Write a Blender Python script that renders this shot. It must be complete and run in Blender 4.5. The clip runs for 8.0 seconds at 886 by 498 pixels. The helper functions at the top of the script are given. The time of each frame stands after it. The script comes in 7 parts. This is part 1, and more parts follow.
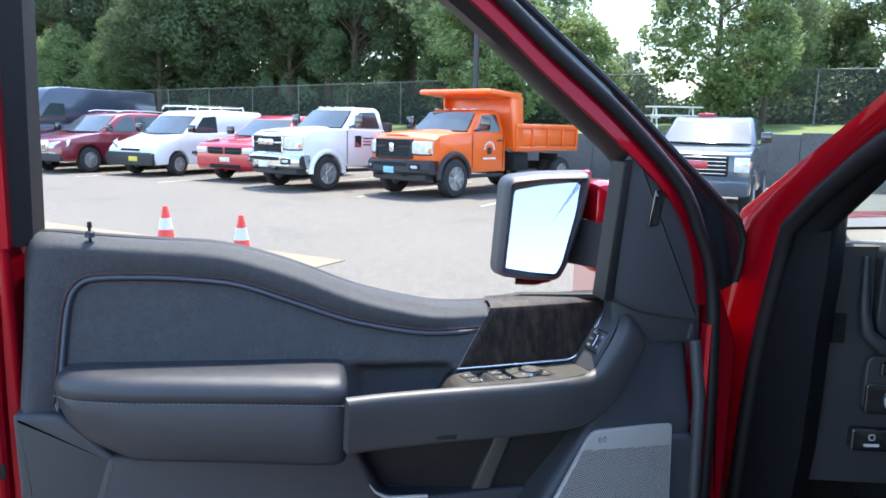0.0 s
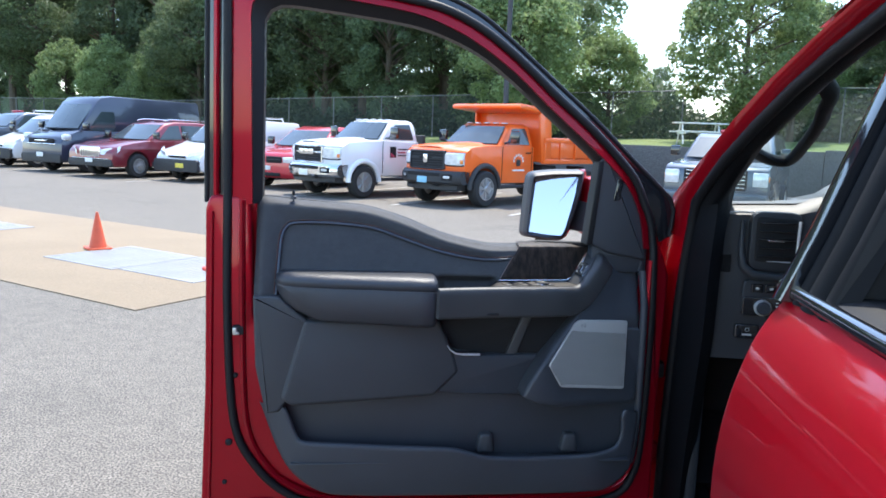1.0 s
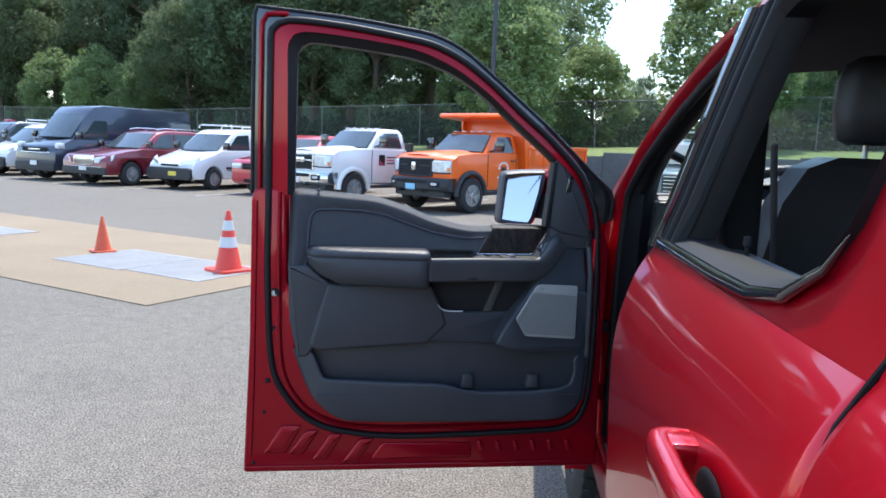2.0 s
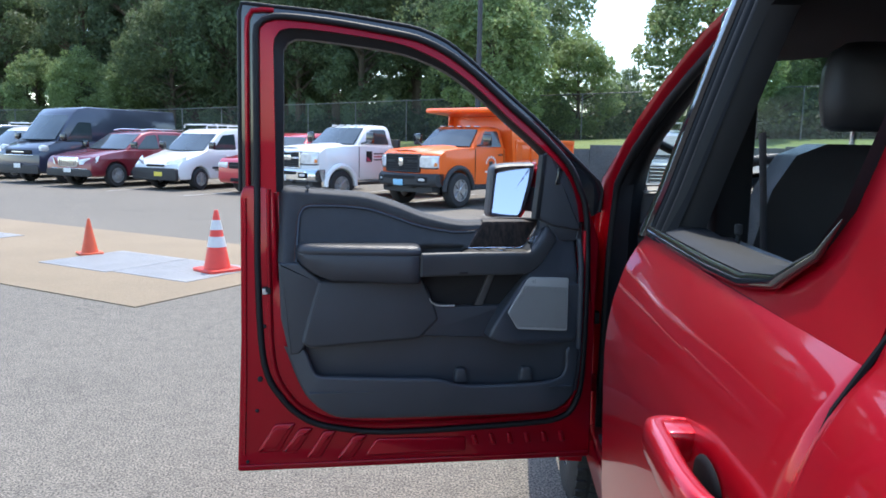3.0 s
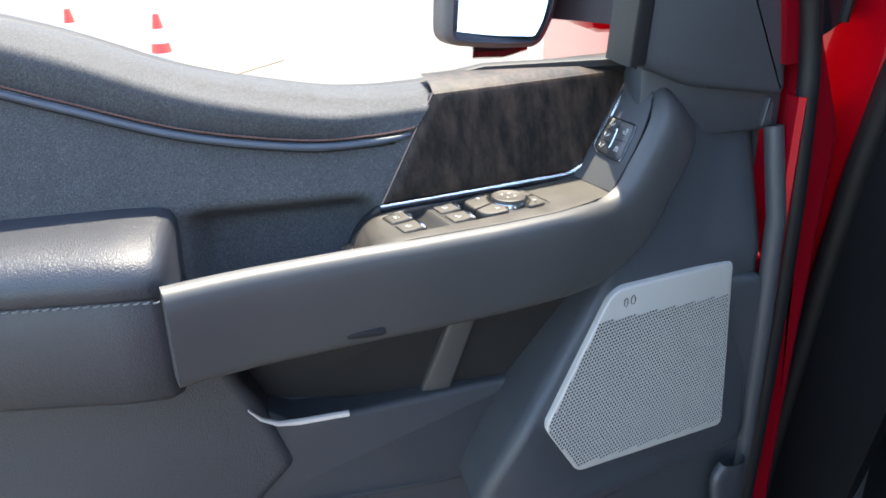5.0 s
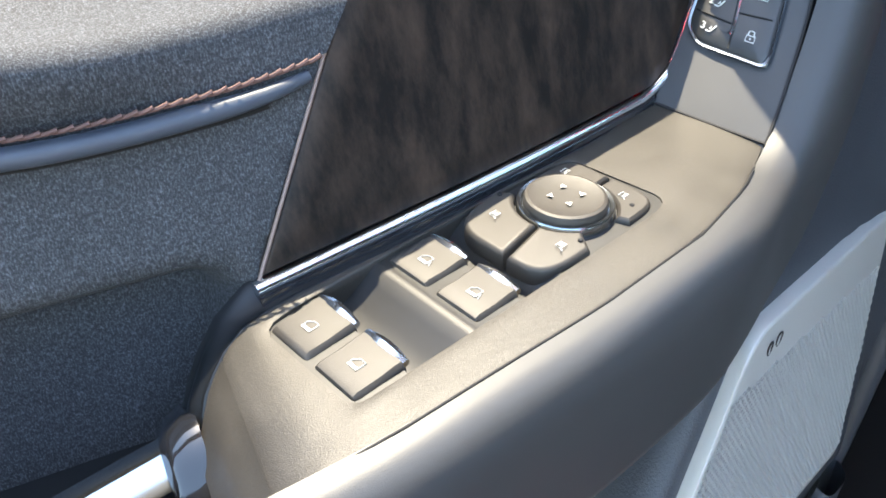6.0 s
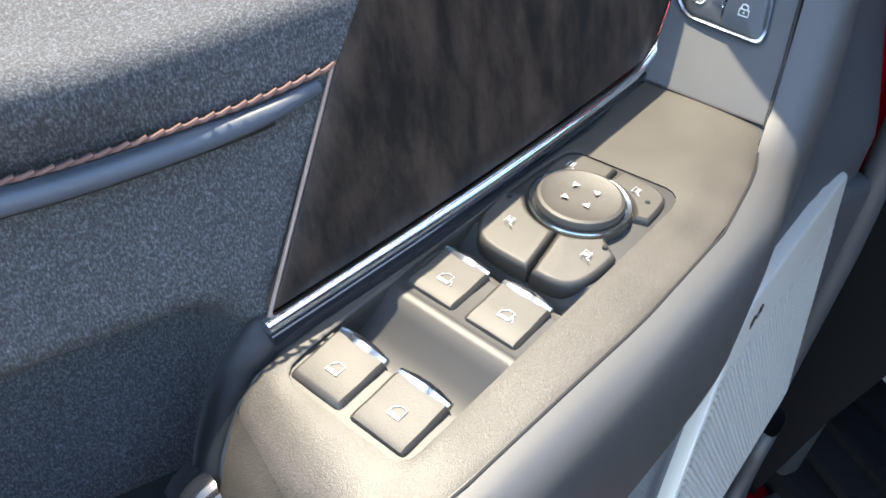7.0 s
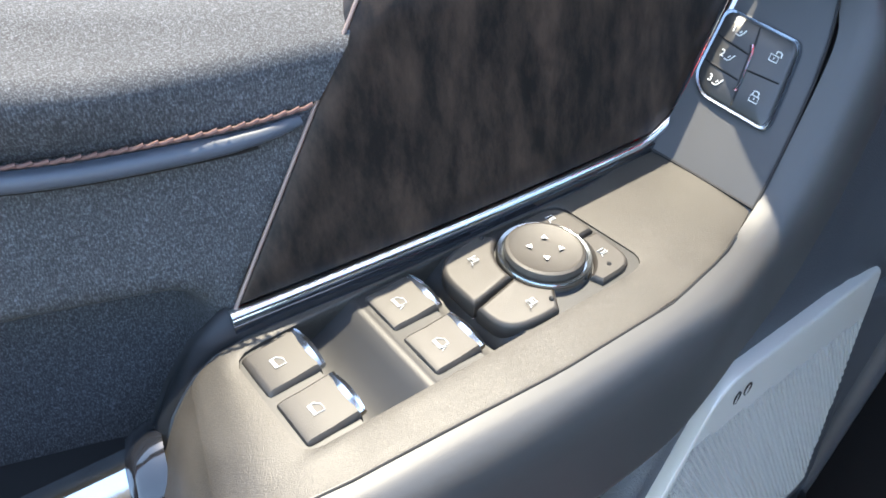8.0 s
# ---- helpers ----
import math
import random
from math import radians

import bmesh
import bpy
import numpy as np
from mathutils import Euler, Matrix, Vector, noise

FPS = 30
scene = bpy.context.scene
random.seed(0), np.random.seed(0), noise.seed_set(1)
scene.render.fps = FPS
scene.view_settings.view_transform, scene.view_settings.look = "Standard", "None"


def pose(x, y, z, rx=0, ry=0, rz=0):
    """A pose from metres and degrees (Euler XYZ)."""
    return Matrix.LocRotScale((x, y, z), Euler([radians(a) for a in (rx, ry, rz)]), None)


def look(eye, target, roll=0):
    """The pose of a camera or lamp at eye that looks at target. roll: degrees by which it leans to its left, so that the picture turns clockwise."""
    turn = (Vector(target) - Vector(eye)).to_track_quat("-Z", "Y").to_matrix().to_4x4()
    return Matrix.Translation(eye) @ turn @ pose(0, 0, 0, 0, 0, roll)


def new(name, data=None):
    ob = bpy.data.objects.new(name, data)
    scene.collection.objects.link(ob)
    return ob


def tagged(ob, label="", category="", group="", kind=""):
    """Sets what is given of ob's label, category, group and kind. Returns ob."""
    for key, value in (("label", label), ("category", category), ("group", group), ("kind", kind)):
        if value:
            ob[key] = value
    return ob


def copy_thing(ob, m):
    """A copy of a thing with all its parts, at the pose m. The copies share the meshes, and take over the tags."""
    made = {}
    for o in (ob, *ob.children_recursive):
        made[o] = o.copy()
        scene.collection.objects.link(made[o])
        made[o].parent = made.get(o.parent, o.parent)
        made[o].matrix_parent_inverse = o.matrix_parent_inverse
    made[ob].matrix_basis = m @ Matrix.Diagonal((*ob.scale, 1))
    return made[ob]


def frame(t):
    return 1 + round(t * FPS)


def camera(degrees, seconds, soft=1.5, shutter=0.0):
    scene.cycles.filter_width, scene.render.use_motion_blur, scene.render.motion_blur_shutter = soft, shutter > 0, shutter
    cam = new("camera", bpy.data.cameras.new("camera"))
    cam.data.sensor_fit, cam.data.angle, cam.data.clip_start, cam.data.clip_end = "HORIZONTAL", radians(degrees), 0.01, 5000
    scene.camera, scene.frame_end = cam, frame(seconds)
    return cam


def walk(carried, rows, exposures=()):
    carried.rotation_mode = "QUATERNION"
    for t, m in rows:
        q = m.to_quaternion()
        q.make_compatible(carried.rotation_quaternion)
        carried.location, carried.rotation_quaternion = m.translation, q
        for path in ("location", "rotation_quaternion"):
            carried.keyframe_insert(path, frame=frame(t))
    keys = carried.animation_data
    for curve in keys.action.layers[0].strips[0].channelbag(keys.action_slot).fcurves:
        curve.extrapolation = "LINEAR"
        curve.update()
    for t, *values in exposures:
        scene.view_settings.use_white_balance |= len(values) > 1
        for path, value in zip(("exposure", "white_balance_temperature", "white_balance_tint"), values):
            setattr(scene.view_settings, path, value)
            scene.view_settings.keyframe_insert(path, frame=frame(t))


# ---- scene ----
cam = camera(60.0, 8.0, soft=1.7)
PATH = [
    (0, (-0.112, -1.075, 1.600), (0.198, 0.875, 1.282), 1.4),
    (0.5, (-0.215, -1.492, 1.582), (0.029, 0.471, 1.284), 3.1),
    (1, (-0.292, -1.888, 1.601), (-0.052, 0.077, 1.312), 2.2),
    (1.5, (-0.341, -2.245, 1.589), (-0.082, -0.28, 1.321), 2.6),
    (2.8, (-0.389, -2.564, 1.602), (-0.09, -0.604, 1.335), 1.2),
    (3, (-0.376, -2.459, 1.59), (-0.075, -0.501, 1.313), 1.1),
    (3.5, (-0.276, -2.016, 1.576), (0.028, -0.066, 1.25), 0.6),
    (4, (-0.209, -1.514, 1.553), (0.12, 0.414, 1.136), -0.1),
    (4.2, (-0.176, -1.319, 1.54), (0.173, 0.594, 1.073), -0.4),
    (5.3, (0.055, -0.401, 1.45), (0.469, 1.299, 0.48), -3.0),
    (5.5, (0.065, -0.304, 1.433), (0.539, 1.324, 0.374), -3.3),
    (6, (0.061, -0.19, 1.398), (0.723, 1.238, 0.164), -2.4),
    (6.5, (0.055, -0.149, 1.398), (0.839, 1.126, 0.072), -0.5),
    (7, (0.046, -0.144, 1.405), (0.867, 1.059, 0.035), 1.3),
    (7.5, (0.045, -0.15, 1.412), (0.821, 1.082, 0.041), 2.5),
    (8, (0.078, -0.182, 1.426), (0.676, 1.189, 0.099), 3.0),
]
walk(cam, [(t, look(eye, target, roll)) for t, eye, target, roll in PATH],
     exposures=((0, 2.35, 6300, 8), (1.0, 2.03, 6250, 8), (3.0, 1.72, 6200, 8), (4.2, 2.28, 6150, 8), (5.4, 3.2, 7450, 6), (8.0, 3.08, 7050, 6)))

# ---- light ----
SUN_TO = Vector((0.16, 0.44, 1.0)).normalized()
world = bpy.data.worlds.new("day")
scene.world = world
world.use_nodes = True
wn = world.node_tree
sky = wn.nodes.new("ShaderNodeTexSky")
sky.sky_type, sky.sun_disc = "NISHITA", False
sky.sun_elevation = math.asin(SUN_TO.z)
sky.sun_rotation = math.atan2(SUN_TO.x, SUN_TO.y)
sky.air_density, sky.dust_density, sky.ozone_density = 1.0, 0.7, 1.0
wn.nodes["Background"].inputs["Strength"].default_value = 0.15
wn.links.new(sky.outputs[0], wn.nodes["Background"].inputs["Color"])
sun_data = bpy.data.lights.new("sun", "SUN")
sun_data.energy, sun_data.angle, sun_data.color = 2.0, radians(0.55), (1.0, 0.92, 0.80)
sun = new("sun", sun_data)
sun.matrix_basis = look((0, 0, 30), Vector((0, 0, 30)) - SUN_TO)

# ---- materials ----
def mat(name, col, rough=0.5, metal=0.0, var=0.15, scale=6.0, bump=0.0, bscale=300.0, coat=0.0, spec=0.5, stain=0.0, rvar=0.0):
    """Procedural surface: colour mottled at two scales, gloss and fine relief."""
    m = bpy.data.materials.new(name)
    m.use_nodes = True
    nt = m.node_tree
    b = nt.nodes["Principled BSDF"]
    co = nt.nodes.new("ShaderNodeTexCoord")
    n1 = nt.nodes.new("ShaderNodeTexNoise")
    n1.inputs["Scale"].default_value, n1.inputs["Detail"].default_value = scale, 6.0
    n2 = nt.nodes.new("ShaderNodeTexNoise")
    n2.inputs["Scale"].default_value, n2.inputs["Detail"].default_value = bscale, 3.0
    nt.links.new(co.outputs["Object"], n1.inputs["Vector"])
    nt.links.new(co.outputs["Object"], n2.inputs["Vector"])
    mx = nt.nodes.new("ShaderNodeMix")
    mx.data_type = "RGBA"
    mx.inputs[6].default_value = (*[max(0, c * (1 - var)) for c in col], 1)
    mx.inputs[7].default_value = (*[min(1, c * (1 + var)) for c in col], 1)
    nt.links.new(n1.outputs[0], mx.inputs[0])
    last = mx.outputs[2]
    if stain:
        m2 = nt.nodes.new("ShaderNodeMix")
        m2.data_type, m2.blend_type = "RGBA", "MULTIPLY"
        m2.inputs[0].default_value = stain
        nt.links.new(last, m2.inputs[6])
        ramp = nt.nodes.new("ShaderNodeMapRange")
        ramp.inputs[1].default_value, ramp.inputs[2].default_value = 0.3, 0.7
        nt.links.new(n2.outputs[0], ramp.inputs[0])
        cmb = nt.nodes.new("ShaderNodeCombineColor")
        for i in range(3):
            nt.links.new(ramp.outputs[0], cmb.inputs[i])
        nt.links.new(cmb.outputs[0], m2.inputs[7])
        last = m2.outputs[2]
    nt.links.new(last, b.inputs["Base Color"])
    b.inputs["Roughness"].default_value, b.inputs["Metallic"].default_value = rough, metal
    b.inputs["Coat Weight"].default_value, b.inputs["Coat Roughness"].default_value = coat, 0.04
    b.inputs["Specular IOR Level"].default_value = spec
    if rvar:
        rr = nt.nodes.new("ShaderNodeMapRange")
        rr.inputs[3].default_value, rr.inputs[4].default_value = rough - rvar, rough + rvar
        nt.links.new(n1.outputs[0], rr.inputs[0])
        nt.links.new(rr.outputs[0], b.inputs["Roughness"])
    if bump:
        bp = nt.nodes.new("ShaderNodeBump")
        bp.inputs["Strength"].default_value, bp.inputs["Distance"].default_value = bump, 1.0 / bscale
        nt.links.new(n2.outputs[0], bp.inputs["Height"])
        nt.links.new(bp.outputs[0], b.inputs["Normal"])
    return m


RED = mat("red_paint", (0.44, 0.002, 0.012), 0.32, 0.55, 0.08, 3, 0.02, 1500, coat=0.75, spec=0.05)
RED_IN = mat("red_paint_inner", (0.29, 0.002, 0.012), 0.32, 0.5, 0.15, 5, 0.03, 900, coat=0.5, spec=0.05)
RUBBER = mat("black_rubber", (0.006, 0.0065, 0.008), 0.55, 0, 0.3, 20, 0.15, 500, spec=0.3)
SEALM = mat("matt_black_seal", (0.004, 0.0042, 0.005), 0.7, 0, 0.3, 20, 0.1, 500, spec=0.15)
# ledge trim made pale to carry the sunlight on it
SILLM = mat("sunlit_ledge_grey", (0.20, 0.20, 0.21), 0.5, 0, 0.15, 12, 0.2, 900)
GLOSSBLK = mat("gloss_black", (0.010, 0.011, 0.014), 0.10, 0, 0.2, 5, 0, coat=1.0)
TRIM = mat("dark_trim_plastic", (0.0345, 0.0385, 0.0465), 0.48, 0, 0.2, 9, 0.35, 900, rvar=0.06)
TRIM_LOW = mat("dark_lower_plastic", (0.035, 0.038, 0.0435), 0.54, 0, 0.2, 7, 0.4, 700)
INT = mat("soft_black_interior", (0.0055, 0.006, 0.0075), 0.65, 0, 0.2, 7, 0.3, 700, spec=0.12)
VINYL = mat("dark_vinyl", (0.027, 0.030, 0.038), 0.40, 0, 0.2, 12, 0.5, 800, rvar=0.05)
PULLM = mat("satin_grey_plastic", (0.047, 0.047, 0.048), 0.48, 0, 0.12, 8, 0.15, 2600, spec=0.5, rvar=0.05)
LOCKPM = mat("satin_dark_plastic", (0.038, 0.039, 0.041), 0.46, 0, 0.15, 20, 0.15, 2600, spec=0.5, rvar=0.05)
# near-black that paints the shade along the cove
COVEM = mat("cove_shade_black", (0.0065, 0.0075, 0.009), 0.40, 0, 0.2, 20, 0.05, 2600, spec=0.45)
DECKM = mat("dusty_switch_plastic", (0.049, 0.0425, 0.0345), 0.50, 0, 0.5, 42, 0.35, 2600, spec=0.5, stain=0.6, rvar=0.16)
BTNM = mat("switch_plastic", (0.036, 0.031, 0.026), 0.54, 0, 0.3, 70, 0.22, 2400, spec=0.5, rvar=0.06)
LOCKM = mat("dark_key_plastic", (0.030, 0.029, 0.028), 0.38, 0, 0.2, 60, 0.2, 2200, spec=0.7)
# deck plastic darkened in colour for the shade down in the well
WELLM = mat("switch_well_shade", (0.013, 0.0125, 0.012), 0.50, 0, 0.3, 40, 0.12, 2600, spec=0.5)
PIPEM = mat("smooth_charcoal_vinyl", (0.055, 0.066, 0.088), 0.50, 0, 0.15, 60, 0.12, 2400)
CHROME = mat("satin_chrome", (0.75, 0.77, 0.79), 0.16, 1.0, 0.06, 30)
DARKCHROME = mat("dark_chrome_edge", (0.30, 0.33, 0.36), 0.2, 1.0, 0.1, 30)
ICON = mat("icon_white", (0.55, 0.56, 0.54), 0.5, 0, 0.05, 50)
GRILLE = mat("speaker_metal", (0.50, 0.485, 0.455), 0.42, 0.35, 0.06, 15, 0.1, 800)
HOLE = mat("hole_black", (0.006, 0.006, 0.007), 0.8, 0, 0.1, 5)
EDGEM = mat("brown_film_edge", (0.24, 0.165, 0.135), 0.45, 0, 0.2, 80)
THREAD = mat("rust_thread", (0.125, 0.064, 0.053), 0.7, 0, 0.3, 200, 0.3, 2000)
STEEL = mat("zinc_steel", (0.55, 0.55, 0.53), 0.35, 0.9, 0.15, 60, 0.1, 500)
LEATHER = mat("black_leather", (0.022, 0.023, 0.027), 0.38, 0, 0.25, 10, 0.6, 500)
HEADLINER = mat("dark_headliner", (0.022, 0.023, 0.026), 0.9, 0, 0.1, 30, 0.3, 600)
DASHM = mat("moulded_dash_plastic", (0.024, 0.0265, 0.031), 0.50, 0, 0.2, 7, 0.3, 700)
SATIN = mat("satin_silver_trim", (0.62, 0.62, 0.61), 0.38, 0.4, 0.06, 30)
# dash plastic lightened in colour where the sun falls on its top
DASHTOP = mat("sunlit_dash_pad", (0.075, 0.080, 0.081), 0.6, 0, 0.2, 9, 0.3, 700)
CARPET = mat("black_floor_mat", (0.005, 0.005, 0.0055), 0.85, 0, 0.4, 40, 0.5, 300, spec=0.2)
TYRE = mat("tyre_rubber", (0.018, 0.018, 0.019), 0.75, 0, 0.3, 20, 0.3, 200)
RIM = mat("alloy", (0.50, 0.51, 0.52), 0.28, 0.85, 0.12, 10)
GREYPL = mat("grey_bumper_plastic", (0.024, 0.025, 0.028), 0.55, 0, 0.2, 6, 0.2, 200)
LAMP = mat("lamp_lens", (0.66, 0.67, 0.68), 0.14, 0.2, 0.45, 9, coat=1.0)
AMBER = mat("amber_lens", (0.75, 0.22, 0.03), 0.15, 0, 0.1, 10, coat=1.0)
PLATE = mat("number_plate", (0.75, 0.76, 0.74), 0.5, 0, 0.06, 30)
PLATE_BLUE = mat("blue_plate", (0.25, 0.52, 0.72), 0.45, 0, 0.06, 30)
PLATE_YEL = mat("yellow_plate", (0.72, 0.58, 0.08), 0.45, 0, 0.06, 30)
CONE = mat("orange_cone_plastic", (0.62, 0.085, 0.025), 0.45, 0, 0.18, 12, 0.1, 80, stain=0.12)
CONE_RED = mat("red_orange_cone_plastic", (0.66, 0.05, 0.03), 0.45, 0, 0.15, 12, 0.1, 80)
WHITEBAND = mat("reflective_band", (0.58, 0.58, 0.57), 0.4, 0, 0.12, 30)
WOODW = mat("white_painted_wood", (0.72, 0.71, 0.66), 0.6, 0, 0.12, 4, 0.2, 60)
BARK = mat("bark", (0.11, 0.085, 0.06), 0.9, 0, 0.4, 6, 0.6, 25)
GALV = mat("galvanised_steel", (0.16, 0.165, 0.165), 0.5, 0.6, 0.2, 8)
POLEM = mat("dark_bronze_pole", (0.05, 0.05, 0.055), 0.5, 0.3, 0.2, 5)
PAINTLINE = mat("worn_white_line", (0.42, 0.41, 0.39), 0.7, 0, 0.25, 9, 0.2, 60, stain=0.35)
WALLC = mat("retaining_wall_concrete", (0.115, 0.115, 0.11), 0.85, 0, 0.3, 1.2, 0.4, 18, stain=0.3)
PADM = mat("buff_concrete", (0.255, 0.195, 0.128), 0.85, 0, 0.16, 0.9, 0.3, 60, stain=0.25)
PLATEM = mat("worn_steel_plate", (0.28, 0.28, 0.285), 0.55, 0.1, 0.2, 2.5, 0.3, 90, stain=0.25)


def leaf_mat(name, a, b):
    """Leaves of slightly different greens, letting some light through."""
    m = bpy.data.materials.new(name)
    m.use_nodes = True
    nt = m.node_tree
    p = nt.nodes["Principled BSDF"]
    geo = nt.nodes.new("ShaderNodeNewGeometry")
    mx = nt.nodes.new("ShaderNodeMix")
    mx.data_type = "RGBA"
    mx.inputs[6].default_value, mx.inputs[7].default_value = (*a, 1), (*b, 1)
    nt.links.new(geo.outputs["Random Per Island"], mx.inputs[0])
    oi = nt.nodes.new("ShaderNodeObjectInfo")
    hs = nt.nodes.new("ShaderNodeHueSaturation")
    mr = nt.nodes.new("ShaderNodeMapRange")
    mr.inputs[3].default_value, mr.inputs[4].default_value = 0.75, 1.3
    nt.links.new(oi.outputs["Random"], mr.inputs[0])
    nt.links.new(mr.outputs[0], hs.inputs["Value"])
    nt.links.new(mx.outputs[2], hs.inputs["Color"])
    nt.links.new(hs.outputs[0], p.inputs["Base Color"])
    p.inputs["Roughness"].default_value = 0.55
    tr = nt.nodes.new("ShaderNodeBsdfTranslucent")
    nt.links.new(hs.outputs[0], tr.inputs["Color"])
    mixs = nt.nodes.new("ShaderNodeMixShader")
    mixs.inputs[0].default_value = 0.5
    nt.links.new(p.outputs[0], mixs.inputs[1])
    nt.links.new(tr.outputs[0], mixs.inputs[2])
    nt.links.new(mixs.outputs[0], nt.nodes["Material Output"].inputs["Surface"])
    return m


LEAF = leaf_mat("leaf_green", (0.10, 0.145, 0.068), (0.20, 0.26, 0.12))
# leaf green darkened so the shade under the trees is in the colour
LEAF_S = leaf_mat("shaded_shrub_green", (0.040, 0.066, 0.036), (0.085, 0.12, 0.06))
LEAF_L = leaf_mat("leaf_light_green", (0.14, 0.20, 0.075), (0.26, 0.33, 0.14))
LEAF_D = leaf_mat("leaf_dark_green", (0.09, 0.135, 0.068), (0.17, 0.225, 0.11))


def grain(nt, co, scale, lo, hi, a, b, detail=2.0):
    """Noise mapped from lo..hi to a..b."""
    n = nt.nodes.new("ShaderNodeTexNoise")
    n.inputs["Scale"].default_value, n.inputs["Detail"].default_value = scale, detail
    nt.links.new(co, n.inputs["Vector"])
    m = nt.nodes.new("ShaderNodeMapRange")
    m.inputs[1].default_value, m.inputs[2].default_value, m.inputs[3].default_value, m.inputs[4].default_value = lo, hi, a, b
    nt.links.new(n.outputs[0], m.inputs[0])
    return m.outputs[0]


def times(nt, a, b):
    m = nt.nodes.new("ShaderNodeMath")
    m.operation = "MULTIPLY"
    nt.links.new(a, m.inputs[0])
    nt.links.new(b, m.inputs[1])
    return m.outputs[0]


def asphalt():
    """Old grey asphalt: pale stones, dark binder, faint cracks and oil stains."""
    m = mat("asphalt", (0.134, 0.118, 0.097), 0.86, 0, 0.16, 0.30, 0.15, 160, stain=0.0)
    nt = m.node_tree
    b = nt.nodes["Principled BSDF"]
    src = b.inputs["Base Color"].links[0].from_socket
    co = nt.nodes.new("ShaderNodeTexCoord").outputs["Object"]
    wob = nt.nodes.new("ShaderNodeTexNoise")
    wob.inputs["Scale"].default_value, wob.inputs["Detail"].default_value = 1.6, 6
    nt.links.new(co, wob.inputs["Vector"])
    add = nt.nodes.new("ShaderNodeMixRGB")
    add.blend_type = "ADD"
    add.inputs[0].default_value = 0.8
    nt.links.new(co, add.inputs[1])
    nt.links.new(wob.outputs["Color"], add.inputs[2])
    vo = nt.nodes.new("ShaderNodeTexVoronoi")
    vo.feature = "DISTANCE_TO_EDGE"
    vo.inputs["Scale"].default_value = 0.30
    nt.links.new(add.outputs[0], vo.inputs["Vector"])
    mr = nt.nodes.new("ShaderNodeMapRange")
    mr.inputs[1].default_value, mr.inputs[2].default_value = 0.0004, 0.0022
    mr.inputs[3].default_value, mr.inputs[4].default_value = 0.62, 1.0
    nt.links.new(vo.outputs["Distance"], mr.inputs[0])
    k = times(nt, mr.outputs[0], grain(nt, co, 95.0, 0.36, 0.64, 0.30, 1.7, 2))
    k = times(nt, k, grain(nt, co, 9.0, 0.32, 0.68, 0.88, 1.12, 4))
    k = times(nt, k, grain(nt, co, 28.0, 0.3, 0.7, 0.86, 1.14, 3))
    k = times(nt, k, grain(nt, co, 0.55, 0.25, 0.42, 0.80, 1.0, 5))
    vm = nt.nodes.new("ShaderNodeVectorMath")
    vm.operation = "SCALE"
    nt.links.new(src, vm.inputs[0])
    nt.links.new(k, vm.inputs[3])
    nt.links.new(vm.outputs[0], b.inputs["Base Color"])
    return m


def woven(name, col, rough, cell):
    """Closely woven cloth: upright light flecks over a dark ground, crossed by fainter ones."""
    m = mat(name, col, rough, 0, 0.18, 40)
    nt = m.node_tree
    b = nt.nodes["Principled BSDF"]
    src = b.inputs["Base Color"].links[0].from_socket
    co = nt.nodes.new("ShaderNodeTexCoord").outputs["Object"]
    b.inputs["Specular IOR Level"].default_value = 0.3
    k = grain(nt, co, cell * 1.3, 0.35, 0.65, 0.82, 1.18)
    for sc, lo, hi in (((1.0, 1.0, .36), 0.58, 1.95), ((.40, .40, 1.0), 0.80, 1.36)):
        st_ = nt.nodes.new("ShaderNodeMapping")
        st_.inputs["Scale"].default_value = sc
        nt.links.new(co, st_.inputs[0])
        k = times(nt, k, grain(nt, st_.outputs[0], cell, 0.42, 0.74, lo, hi))
    vm = nt.nodes.new("ShaderNodeVectorMath")
    vm.operation = "SCALE"
    nt.links.new(src, vm.inputs[0])
    nt.links.new(k, vm.inputs[3])
    nt.links.new(vm.outputs[0], b.inputs["Base Color"])
    bp = nt.nodes.new("ShaderNodeBump")
    bp.inputs["Strength"].default_value, bp.inputs["Distance"].default_value = 0.3, 0.4 / cell
    nt.links.new(k, bp.inputs["Height"])
    nt.links.new(bp.outputs[0], b.inputs["Normal"])
    return m


FABRIC = woven("woven_charcoal_cloth", (0.050, 0.0520, 0.0565), 0.7, 2100)
ASPHALT = asphalt()
GRASS = mat("mown_grass", (0.15, 0.20, 0.05), 0.9, 0, 0.35, 0.8, 0.8, 30, stain=0.4)


